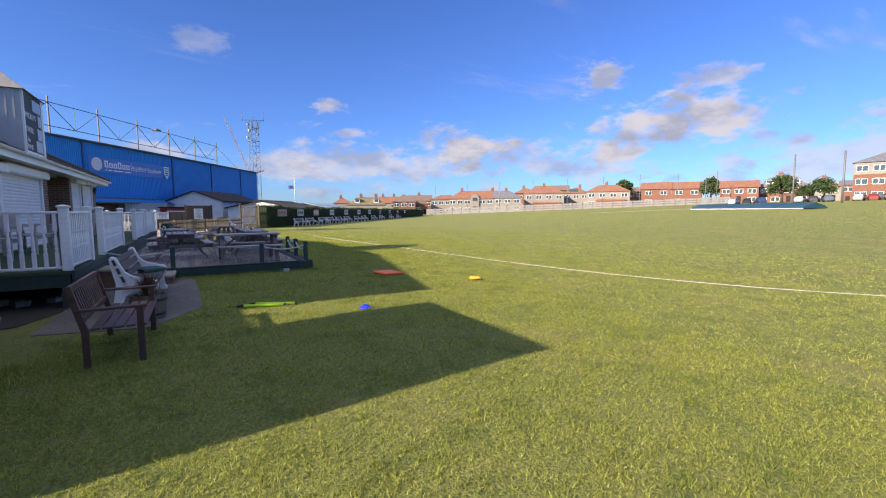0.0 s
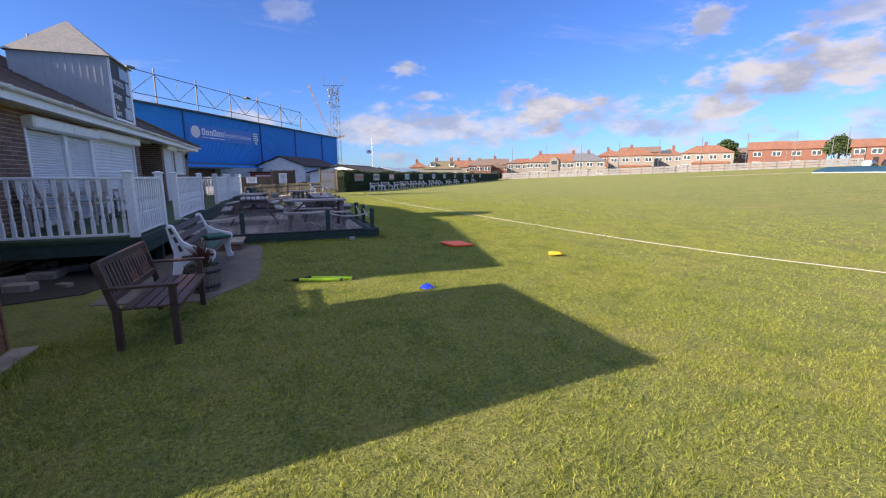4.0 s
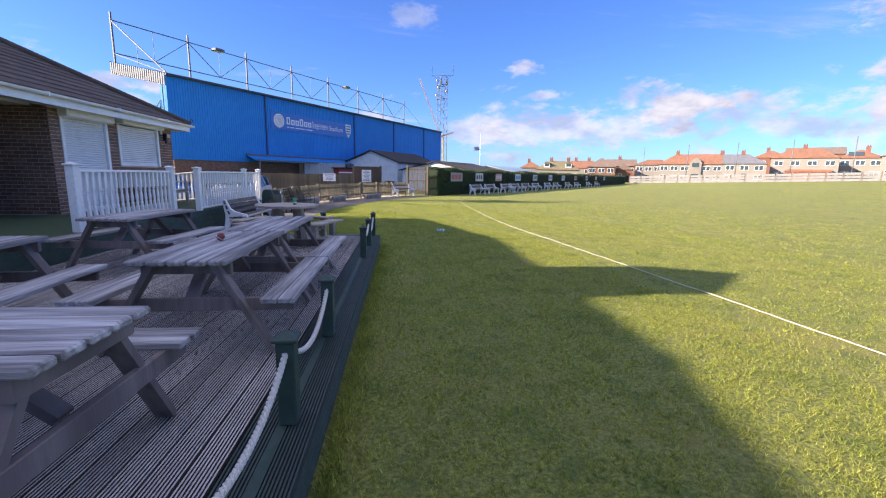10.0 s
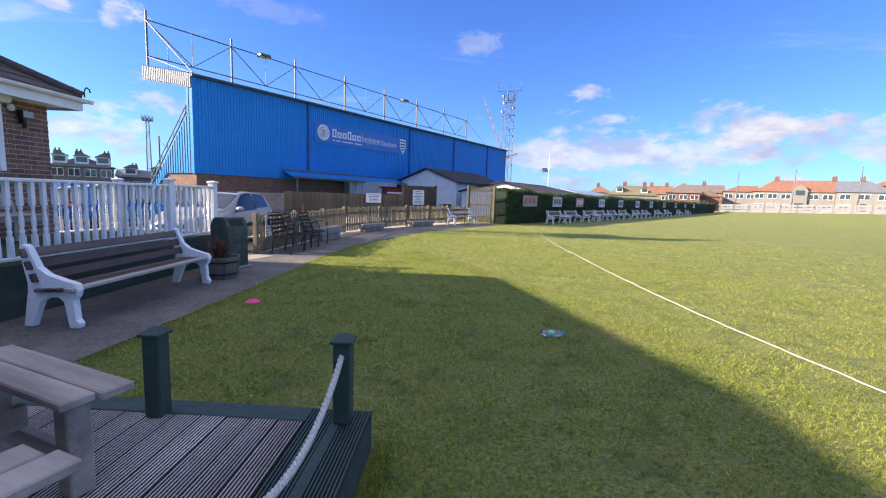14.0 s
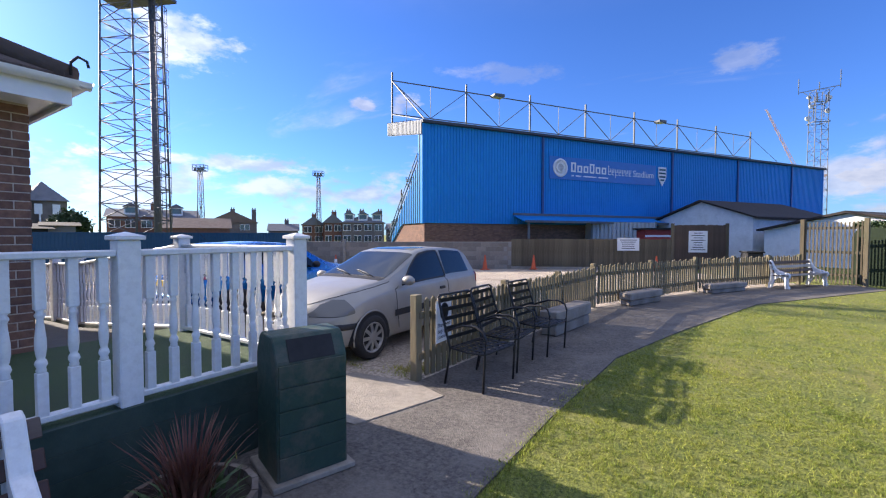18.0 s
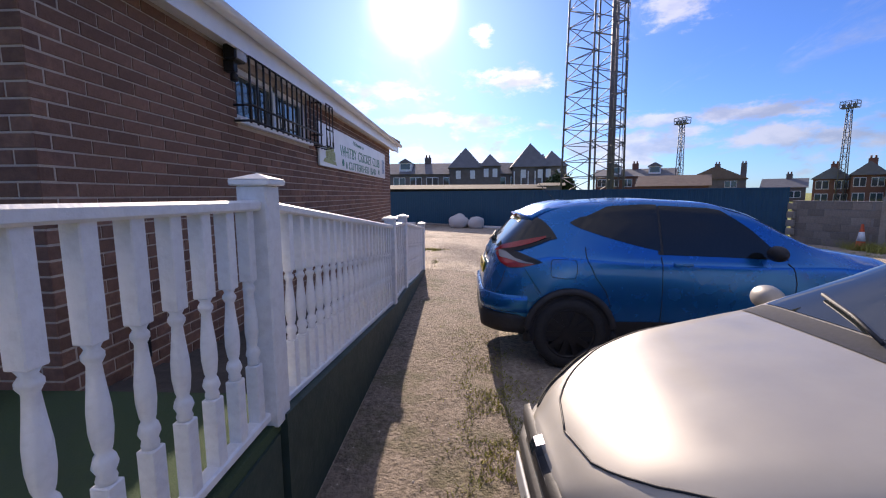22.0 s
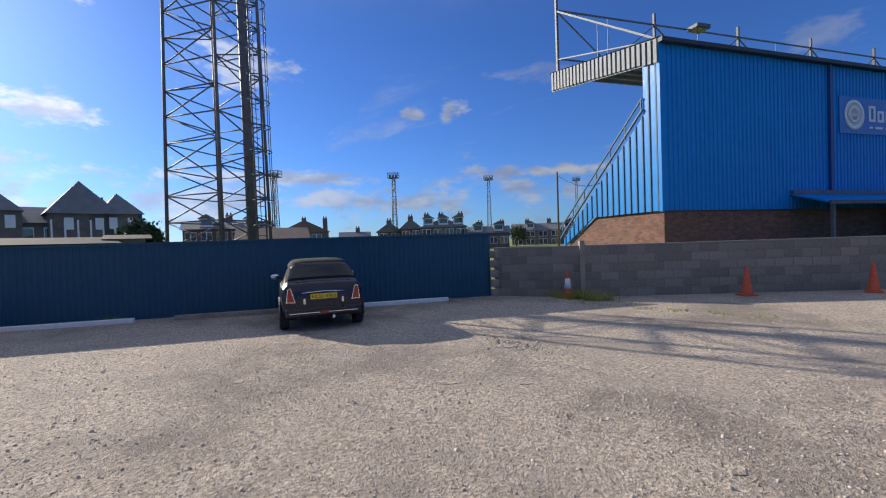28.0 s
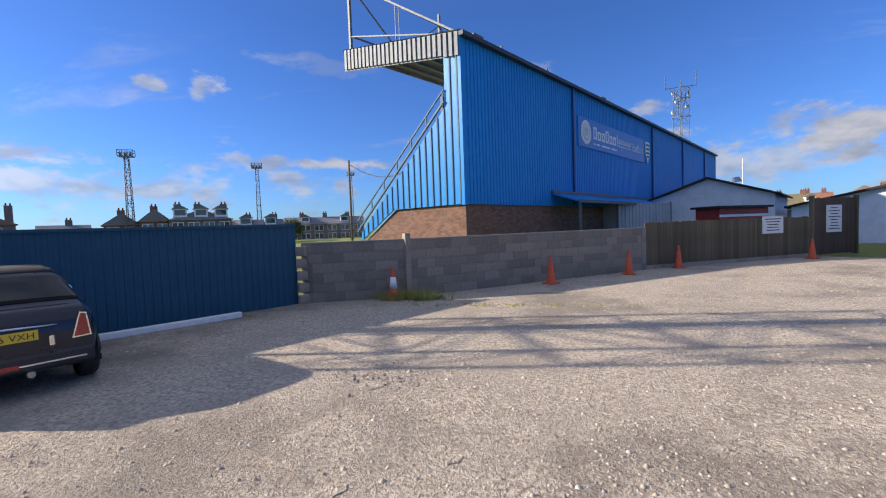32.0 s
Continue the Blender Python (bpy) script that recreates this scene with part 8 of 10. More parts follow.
box(bm, -0.3, 0.3, -0.28, 0.28, 0, 0.95, bev=0.04)
wb_ = thing("wheelie_bin", "dark wheeled refuse bin beside the gate", "bin", pose(-0.4, 33.2, 0, 0, 0, 20))
part("bin_body", bm, M_PLASTIC, wb_)
part("bin_lid", one_box(-0.33, 0.33, -0.33, 0.33, 0.95, 1.02, bev=0.02), M_PLASTIC, wb_)


# ---- masts ----
def lattice(name, label, category, x, y, z0, w0, w1, h, bays, r, mat, a=0.0, ladder=True):
    t = thing(name, label, category, pose(x, y, z0, 0, 0, a))
    at = lambda c, z: Vector((c[0] * (w0 + (w1 - w0) * z / h) / 2, c[1] * (w0 + (w1 - w0) * z / h) / 2, z))
    C = ((-1, -1), (1, -1), (1, 1), (-1, 1))
    for c in C:
        bm = bmesh.new()
        tube(bm, at(c, 0), at(c, h), r, r * 0.8, 8)
        part("leg", bm, mat, t)
    for k in range(bays):
        za, zb = h * k / bays, h * (k + 1) / bays
        for i in range(4):
            c, e = C[i], C[(i + 1) % 4]
            for p, q in ((at(c, zb), at(e, zb)), (at(c if k % 2 else e, za), at(e if k % 2 else c, zb))):
                bm = bmesh.new()
                tube(bm, p, q, r * 0.42, n=6)
                part("brace", bm, mat, t)
    return t, at


mast, _ = lattice("floodlight_mast", "tall dark lattice floodlight mast behind the hoarding", "mast", -26.0, 21.6, 0.0, 2.1, 1.75, 13.4, 17, 0.052, M_MAST, 24)
# thick spine, ladder with safety hoops
bm = bmesh.new()
tube(bm, (1.0, 0.25, 0), (0.9, 0.22, 13.3), 0.17, 0.15, 12)
part("spine", bm, M_MAST, mast, "thick cable spine")
bm = bmesh.new()
for y in (-0.2, 0.2):
    tube(bm, (1.55, y, 0.2), (1.45, y, 13.3), 0.025, n=6)
for k in range(43):
    tube(bm, (1.55 - 0.0075 * k, -0.2, 0.4 + k * 0.3), (1.55 - 0.0075 * k, 0.2, 0.4 + k * 0.3), 0.012, n=5, caps=False)
part("ladder", bm, M_MAST, mast)
for k in range(15):
    z = 2.2 + k * 0.75
    bm = bmesh.new()
    path_tube(bm, [(1.55 + 0.38 * math.sin(q) - 0.008 * k, -0.36 * math.cos(q), z) for q in np.linspace(0.0, math.pi, 11)], 0.018, 6)
    part("safety_hoop", bm, M_MAST, mast)
bm = bmesh.new()
for q in (0.6, math.pi / 2, math.pi - 0.6):
    tube(bm, (1.55 + 0.38 * math.sin(q), -0.36 * math.cos(q), 2.2), (1.43 + 0.38 * math.sin(q), -0.36 * math.cos(q), 12.8), 0.012, n=5)
part("hoop_bar", bm, M_MAST, mast)
part("head_frame", one_box(-1.7, 1.7, -0.9, 0.9, 13.35, 13.5), M_MAST, mast)
for i in range(4):
    for j in range(3):
        part("lamp_head", one_box(-1.5 + i * 0.85, -0.85 + i * 0.85, -0.75, -0.5, 13.55 + j * 0.6, 14.05 + j * 0.6, bev=0.04), M_STEEL, mast)

py, _ = lattice("antenna_tower", "pale lattice antenna tower beyond the stand", "mast", 8.0, 80.0, 0.0, 1.5, 1.3, 19.0, 16, 0.05, M_STEEL, 20)
for z, w in ((15.2, 0.78), (17.6, 0.74)):
    for u in (-w, w):
        part("platform", one_box(u - 0.04, u + 0.04, -w, w, z, z + 0.07), M_STEEL, py)
        part("platform", one_box(-w, w, u - 0.04, u + 0.04, z - 0.08, z - 0.01), M_STEEL, py)
bm = bmesh.new()
bar(bm, (-1.8, 0.7, 19.1), (1.8, -0.6, 19.35), 0.07, 0.07)
bar(bm, (-0.6, 0.2, 18.2), (-1.4, 0.55, 19.1), 0.05, 0.05)
bar(bm, (0.6, -0.2, 18.2), (1.4, -0.45, 19.3), 0.05, 0.05)
part("cross_arm", bm, M_STEEL, py, "long aerial arm")
for x, y, z, h in ((-1.8, 0.7, 18.9, 1.9), (1.8, -0.6, 19.1, 2.1), (0.0, 0.0, 19.0, 1.1), (-0.75, -0.4, 15.3, 2.0), (0.75, 0.4, 15.9, 1.7)):
    bm = bmesh.new()
    tube(bm, (x, y, z), (x, y, z + h), 0.035, n=8)
    for k in range(4):
        tube(bm, (x, y, z + h * (0.45 + 0.14 * k)), (x, y, z + h * (0.50 + 0.14 * k)), 0.075, n=8)
    part("aerial", bm, M_STEEL, py)
M_DISH = surf("white dish paint", (0.55, 0.56, 0.57), (0.62, 0.63, 0.64), 6, 0.5, bump=0.05)
for i, (x, y, z, r) in enumerate(((-1.0, 0.2, 15.8, 0.30), (-0.95, -0.3, 17.1, 0.24), (0.95, 0.1, 16.6, 0.26), (1.0, -0.2, 18.1, 0.20), (-0.8, 0.5, 18.4, 0.22))):
    bm = bmesh.new()
    lathe(bm, [(r, -0.06), (r * 1.1, 0.0), (r, 0.12)], 14, (x, y, z), Matrix.Rotation(1.3, 3, "X"))
    part("dish", bm, M_DISH, py)
for i in range(5):
    a = i * 1.25 + 0.3
    part("panel_aerial", one_box(0.9 * math.cos(a) - 0.05, 0.9 * math.cos(a) + 0.05, 0.9 * math.sin(a) - 0.04, 0.9 * math.sin(a) + 0.04, 17.5, 18.6), M_STEEL, py)

cr, _ = lattice("tower_crane", "distant pale tower crane with a raised jib", "crane", 11.5, 120.0, 0.0, 1.2, 1.2, 12.0, 10, 0.10, surf("crane yellow", (0.50, 0.36, 0.12), (0.56, 0.42, 0.16), 6, 0.6, bump=0.05), 0)
M_JIB = surf("red and white crane paint", (0.42, 0.20, 0.16), (0.55, 0.46, 0.43), 0.6, 0.6, bump=0.05)
tip, foot = Vector((-6.0, 0, 27)), Vector((0, 0, 12))
for ox, oy in ((-0.3, -0.3), (0.3, -0.3), (0.0, 0.35)):
    bm = bmesh.new()
    bar(bm, foot + Vector((ox, oy, 0)), tip + Vector((ox * 0.4, oy * 0.4, 0)), 0.09, 0.09)
    part("jib_chord", bm, M_JIB, cr)
for k in range(14):
    s0, s1 = (1 if k % 2 else -1), (-1 if k % 2 else 1)
    bm = bmesh.new()
    bar(bm, foot.lerp(tip, k / 14) + Vector((0.3 * s0, 0, 0)), foot.lerp(tip, (k + 1) / 14) + Vector((0.25 * s1, 0, 0)), 0.07, 0.07)
    part("jib_lacing", bm, M_JIB, cr)
bm = bmesh.new()
bar(bm, (0, 0, 12), (3.5, 0, 13.2), 0.4, 0.4)
part("counter_jib", bm, M_JIB, cr)


def flood_pole(x, y, h, label):
    t, _ = lattice("floodlight_tower", label, "floodlight", x, y, 0, 0.9, 0.5, h - 1.2, 12, 0.07, M_STEEL, 30)
    part("head_frame", one_box(-0.95, 0.95, -0.6, 0.6, h - 1.25, h - 1.13), M_STEEL, t)
    for x in (-0.95, -0.32, 0.32, 0.95):
        for y in (-0.6, 0.6):
            part("head_post", one_box(x - 0.035, x + 0.035, y - 0.035, y + 0.035, h - 1.13, h - 0.25), M_STEEL, t)
    for z in (h - 0.72, h - 0.30):
        bm = bmesh.new()
        for y in (-0.6, 0.6):
            box(bm, -0.95, 0.95, y - 0.03, y + 0.03, z, z + 0.06)
        for x in (-0.95, 0.95):
            box(bm, x - 0.03, x + 0.03, -0.57, 0.57, z, z + 0.06)
        part("head_rail", bm, M_STEEL, t)
    for i in range(3):
        part("lamp_head", one_box(-0.80 + i * 0.62, -0.45 + i * 0.62, -0.5, -0.25, h - 1.1, h - 0.72, bev=0.03), M_STEEL, t)


for x, y, h in ((-73.8, 49.2, 13.4), (-70.1, 70.7, 14.8), (-64.5, 93.8, 15.8), (-58.5, 126.9, 17.8)):
    flood_pole(x, y, h, "slim football floodlight tower beyond the hoarding")
wp = thing("utility_pole", "timber pole with a sagging cable beside the stand", "pole", pose(-22.4, 38.2, 0))
bm = bmesh.new()
tube(bm, (0, 0, 0), (0, 0, 5.2), 0.07, 0.05, 8)
part("pole", bm, M_PLANK, wp)
bm = bmesh.new()
path_tube(bm, [(i * 0.55, -i * 0.52, 5.0 - 0.9 * math.sin(math.pi * i / 11) - i * 0.04) for i in range(12)], 0.02, 5)
part("cable", bm, M_BLACK, wp)

# sacks by the hoarding
for x, y, s in ((-24.6, 15.1, 1.0), (-24.3, 15.9, 0.85)):
    bm = bmesh.new()
    bmesh.ops.create_icosphere(bm, subdivisions=3, radius=0.45 * s)
    for v in bm.verts:
        n = noise.noise(v.co * 3 + Vector((x, y, 0)))
        v.co *= 1 + 0.25 * n
        v.co.z = max(0.0, v.co.z * 0.85 + 0.28 * s)
    for f in bm.faces:
        f.smooth = True
    solid("builders_sack", bm, surf("white sack cloth", (0.55, 0.55, 0.54), (0.63, 0.63, 0.61), 30, 0.9, bump=0.5, bscale=60), "full white builder's sack by the hoarding", "sack", group="sacks", m=pose(x, y, 0.012))

# clubhouse side: sign, barred window, lamps
sgn = thing("club_sign", "long white club sign with green lettering on the brick wall", "sign", pose(0, SY + 0.002, 0))
part("sign_board", one_box(-15.20, -10.34, 0, 0.03, 1.955, 2.54, bev=0.004), M_PVC, sgn)
M_GLET = surf("green lettering", (0.03, 0.20, 0.12), (0.04, 0.24, 0.14), 8, 0.5, bump=0)
back = Matrix.Rotation(math.pi, 4, "Z") @ Matrix.Rotation(math.pi / 2, 4, "X")
# each word: text, where it begins and ends on the wall, its foot and the height of its capitals
for txt, xa, xb, z, cap in (("Welcome", -12.15, -12.72, 2.42, 0.07), ("to", -12.78, -12.92, 2.42, 0.07), ("WHITBY", -11.32, -12.35, 2.17, 0.175), ("CRICKET", -12.47, -13.62, 2.17, 0.175),
                            ("CLUB", -13.74, -14.46, 2.17, 0.175), ("&", -11.62, -11.73, 1.99, 0.11), ("CUTTERSHED", -11.80, -13.36, 1.985, 0.13), ("BAR", -13.50, -14.06, 1.985, 0.13)):
    ob = words("lettering", txt, cap / 0.7, M_GLET, sgn, Matrix.Translation((xa, 0.031, z)) @ back, 0.002)
    wide = max(v.co.x for v in ob.data.vertices)
    for v in ob.data.vertices:
        v.co.x *= (xa - xb) / wide
bm = bmesh.new()
for i, h in enumerate((0.10, 0.30, 0.16, 0.38, 0.16, 0.26, 0.10)):
    u = -10.60 - i * 0.065
    prism(bm, [(u, 2.06), (u - 0.05, 2.06), (u - 0.05, 2.06 + h), (u - 0.025, 2.09 + h), (u, 2.06 + h)], 0.030, 0.034, "y")
prism(bm, [(-10.48, 2.02), (-11.12, 2.00), (-11.05, 2.055), (-10.55, 2.07)], 0.030, 0.0335, "y")
part("emblem", bm, surf("emblem olive", (0.32, 0.34, 0.10), (0.36, 0.38, 0.14), 9, 0.5, bump=0), sgn, "olive green emblem")
for x in (-14.38, -11.46):
    bm = bmesh.new()
    lathe(bm, [(0.055, 0), (0.055, 0.004)], 18, (x, 0.034, 2.07), Matrix.Rotation(-math.pi / 2, 3, "X"))
    part("round_emblem", bm, M_GLET, sgn)
part("notice_patch", one_box(-15.08, -14.80, 0.03, 0.034, 2.06, 2.38), M_PALEPANE, sgn)

x0, x1, z0, z1 = SIDE_WINDOW
win = tagged(new("window_1"), "barred white framed window high in the brick wall", "window", kind="structure")
for a, b, c, e_ in ((x0, x1, z0, z0 + 0.05), (x0, x1, z1 - 0.05, z1), (x0, x0 + 0.05, z0, z1), (x1 - 0.05, x1, z0, z1), ((x0 + x1) / 2 - 0.03, (x0 + x1) / 2 + 0.03, z0, z1)):
    part("window_frame", one_box(a, b, SY - 0.12, SY - 0.05, c, e_), M_PVC, win)
for k in range(4):
    a = x0 + (x1 - x0) * k / 4
    part("pane", one_box(a + 0.02, a + (x1 - x0) / 4 - 0.02, SY - 0.10, SY - 0.09, z0 + 0.04, z1 - 0.04), M_PANE, win)
part("window_sill", one_box(x0 - 0.04, x1 + 0.04, SY - 0.10, SY + 0.04, z0 - 0.04, z0), M_PVC, win)
gr = thing("window_grille", "black iron bar cage over the high window", "grille", pose(0, 0, 0))
for k in range(15):
    x = x0 - 0.05 + (x1 - x0 + 0.1) * k / 14
    bm = bmesh.new()
    path_tube(bm, [(x, SY + 0.14, z0 - 0.05), (x, SY + 0.15, z1 + 0.06)], 0.010, 6)
    part("bar", bm, M_BLACK, gr)
for z in (z0 - 0.03, z0 + 0.10, z1 + 0.04):
    bm = bmesh.new()
    path_tube(bm, [(x0 - 0.06, SY, z), (x0 - 0.06, SY + 0.15, z), (x1 + 0.06, SY + 0.15, z), (x1 + 0.06, SY, z)], 0.011, 6)
    part("cross_bar", bm, M_BLACK, gr)
gr2 = thing("window_grille", "open end of a black iron cage beside the sign", "grille", pose(0, 0, 0))
for k in range(3):
    bm = bmesh.new()
    x = -10.55 + k * 0.14
    path_tube(bm, [(x, SY + 0.005, 2.78), (x, SY + 0.16, 2.74), (x, SY + 0.16, 2.20), (x, SY + 0.005, 2.18)], 0.012, 6)
    part("bar", bm, M_BLACK, gr2)
for z in (2.20, 2.42, 2.74):
    bm = bmesh.new()
    tube(bm, (-10.56, SY + 0.16, z), (-10.26, SY + 0.16, z), 0.011, n=6)
    part("cross_bar", bm, M_BLACK, gr2)


def wall_lamp(m, label):
    t = thing("security_light", label, "wall light", m, "security lights")
    part("bracket", one_box(-0.03, 0.03, 0, 0.09, -0.06, 0.03, bev=0.005), M_BLACK, t)
    bm = bmesh.new()
    box(bm, -0.085, 0.085, 0.03, 0.14, 0.02, 0.14, bev=0.012)
    part("lamp_body", bm, M_BLACK, t)
    part("lamp_glass", one_box(-0.075, 0.075, 0.14, 0.146, 0.03, 0.13), M_LAMP, t)
    bm = bmesh.new()
    lathe(bm, [(0.03, 0), (0.03, 0.05), (0.015, 0.07)], 12, (0.0, 0.07, -0.13))
    part("sensor", bm, M_BLACK, t)


wall_lamp(pose(-8.16, SY + 0.002, 2.62), "black security light with sensor on the side wall")
wall_lamp(pose(FX + 0.012, 12.86, 2.46, 0, 0, -90), "black security light on the front wall by the corner")
dr = thing("alarm_box", "small round white sounder on the brick front", "alarm", pose(FX + 0.012, 12.72, 2.62))
bm = bmesh.new()
lathe(bm, [(0.055, 0), (0.055, 0.03), (0.04, 0.04)], 18, (0, 0, 0), Matrix.Rotation(math.pi / 2, 3, "Y"))
part("sounder", bm, M_PVC, dr)
hr = thing("handrail", "black metal handrail fixed to the brick side wall", "handrail", pose(0, 0, 0))
bm = bmesh.new()
path_tube(bm, [(-6.9, SY + 0.01, 1.15), (-6.9, SY + 0.08, 1.22), (-6.95, SY + 0.08, 0.75), (-6.95, SY + 0.08, 0.60)], 0.018, 8)
part("rail", bm, M_BLACK, hr)
# ---- hedge ----
HLEN = 92.0
hedge = thing("hedge", "long clipped dark green hedge along the ground boundary", "hedge", pose(H0.x, H0.y, 0, 0, 0, HA))
# near-black core colour puts in the shade between the leaves
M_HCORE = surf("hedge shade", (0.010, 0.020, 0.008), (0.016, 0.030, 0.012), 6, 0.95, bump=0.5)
M_HLEAF = surf("hedge leaf", (0.020, 0.044, 0.011), (0.045, 0.082, 0.020), 2.0, 0.6, bump=0, c3=(0.09, 0.12, 0.035), s3=0.5, m3=0.5)


def hedge_top(u):
    return 2.0 + 0.06 * math.sin(u * 0.7) + 0.05 * math.sin(u * 2.3 + 1)


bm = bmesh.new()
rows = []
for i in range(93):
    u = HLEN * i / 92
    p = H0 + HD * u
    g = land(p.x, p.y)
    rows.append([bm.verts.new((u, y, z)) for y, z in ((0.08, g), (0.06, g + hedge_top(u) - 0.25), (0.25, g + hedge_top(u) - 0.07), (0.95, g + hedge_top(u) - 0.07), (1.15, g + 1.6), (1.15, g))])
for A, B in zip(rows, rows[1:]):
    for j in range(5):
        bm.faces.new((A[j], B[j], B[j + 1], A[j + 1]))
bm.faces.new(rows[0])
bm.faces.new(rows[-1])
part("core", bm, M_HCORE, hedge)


def leaf_cloud(name, pts, size, material, parent, seed, label=""):
    """Small crossed leaves at many points, as one mesh."""
    rg = np.random.default_rng(seed)
    P = np.asarray(pts, float)
    n = len(P)
    a = rg.normal(size=(n, 3))
    a /= np.linalg.norm(a, axis=1)[:, None]
    b = np.cross(a, rg.normal(size=(n, 3)))
    b /= np.linalg.norm(b, axis=1)[:, None]
    s = size * rg.uniform(0.6, 1.3, (n, 1))
    V = np.stack([P - a * s, P + b * s * 0.5, P + a * s, P - b * s * 0.5], 1).reshape(-1, 3)
    F = np.arange(4 * n).reshape(n, 4)
    ob = new(name, raw_mesh(name, V.tolist(), F.tolist(), material))
    ob.parent = parent
    return tagged(ob, label, kind="stuff")


rg = np.random.default_rng(3)
pts = []
for _ in range(52000):
    u = HLEN * rg.random() ** 1.7
    p = H0 + HD * u
    g = land(p.x, p.y)
    h = hedge_top(u)
    k = rg.random()
    if k < 0.62:
        pts.append((u, 0.05 + rg.normal() * 0.035, g + 0.03 + (h - 0.05) * rg.random()))
    else:
        pts.append((u, 0.05 + 1.1 * rg.random(), g + h - 0.05 + rg.normal() * 0.05))
leaf_cloud("leaves", pts, 0.055, M_HLEAF, hedge, 5, "small dark hedge leaves")
# sponsor boards, drawn as plain panels
cols = [((0.30, 0.29, 0.27), (0.45, 0.10, 0.08)), ((0.55, 0.54, 0.50), (0.10, 0.10, 0.10)), ((0.50, 0.25, 0.22), (0.6, 0.58, 0.55)), ((0.60, 0.62, 0.64), (0.10, 0.30, 0.45)),
        ((0.5, 0.52, 0.5), (0.1, 0.2, 0.15)), ((0.62, 0.62, 0.62), (0.2, 0.2, 0.3)), ((0.58, 0.60, 0.62), (0.15, 0.25, 0.4))]
for k, s in enumerate((1.9, 6.2, 10.4, 15.5, 21.0, 27.0, 33.0, 40.0, 47.5, 55.0, 63.0)):
    p = H0 + HD * s
    q = thing("advert_board", "weathered advert board with plain marks on the hedge", "advert board", pose(p.x, p.y, land(p.x, p.y), 0, 0, HA), "hedge boards")
    c1, c2 = cols[k % len(cols)]
    w = 1.5 if k else 1.9
    part("board", one_box(0, w, -0.03, -0.005, 1.05, 1.75, bev=0.006), surf("board face", c1, tuple(v * 0.9 for v in c1), 5, 0.6, bump=0.05), q)
    mk = surf("board mark", c2, tuple(v * 0.85 for v in c2), 5, 0.6, bump=0)
    for j in range(3):
        part("mark", one_box(0.15 + j * w * 0.28, 0.15 + j * w * 0.28 + w * 0.2, -0.036, -0.03, 1.22 + 0.05 * (j % 2), 1.58), mk, q)


# ---- trees ----
def tree(x, y, h, r, seed, label):
    t = thing("tree", label, "tree", pose(x, y, land(x, y)))
    rn = random.Random(seed)
    bm = bmesh.new()
    tube(bm, (0, 0, 0), (0.1, 0.05, h * 0.45), 0.05 * h, 0.028 * h, 8)
    for i in range(7):
        a, z = rn.uniform(0, 6.28), h * rn.uniform(0.3, 0.5)
        tube(bm, (0.08, 0.03, z), (r * 0.6 * math.cos(a), r * 0.6 * math.sin(a), z + h * rn.uniform(0.15, 0.35)), 0.018 * h, 0.005 * h, 6)
    part("trunk", bm, surf("bark", (0.06, 0.045, 0.035), (0.09, 0.07, 0.055), 12, 0.9, bump=0.5), t)
    rg_ = np.random.default_rng(seed)
    pts = []
    for i in range(26):
        a, e = rg_.uniform(0, 6.28), rg_.uniform(-0.5, 1.4)
        c = np.array([r * 0.7 * math.cos(a) * math.cos(e), r * 0.7 * math.sin(a) * math.cos(e), h * 0.62 + h * 0.30 * math.sin(e)])
        pts.append(c + rg_.normal(size=(110, 3)) * r * 0.17)
    leaf_cloud("crown", np.concatenate(pts), 0.05 * h, surf("tree leaf", (0.028, 0.055, 0.014), (0.055, 0.09, 0.024), 1.2, 0.7, bump=0), t, seed, "dense green crown")
    return t


# ---- houses ----
M_ORANGE_ROOF = surf("orange clay tiles", (0.22, 0.098, 0.058), (0.32, 0.150, 0.086), 1.5, 0.85, bump=0.3, bscale=8, c3=(0.17, 0.095, 0.062), s3=0.4, m3=0.5)
M_GREY_ROOF = surf("grey slates", (0.13, 0.135, 0.15), (0.18, 0.185, 0.20), 1.5, 0.8, bump=0.3, bscale=8, c3=(0.16, 0.15, 0.15), s3=0.4, m3=0.4)
M_BROWN_ROOF = surf("brown tiles", (0.16, 0.11, 0.085), (0.22, 0.155, 0.12), 1.5, 0.85, bump=0.3, bscale=8, c3=(0.2, 0.17, 0.13), s3=0.4, m3=0.5)
M_CREAM = surf("cream render", (0.235, 0.212, 0.18), (0.305, 0.278, 0.24), 1.2, 0.9, bump=0.1, c3=(0.21, 0.185, 0.16), s3=0.3, m3=0.5)
M_FARBRICK = surf("orange brick", (0.18, 0.082, 0.055), (0.235, 0.11, 0.074), 2, 0.9, bump=0.1, c3=(0.15, 0.072, 0.052), s3=0.4, m3=0.4)
M_DARKSTONE = surf("dark stone", (0.15, 0.125, 0.11), (0.21, 0.175, 0.155), 1.5, 0.9, bump=0.2, c3=(0.085, 0.075, 0.07), s3=0.4, m3=0.5)


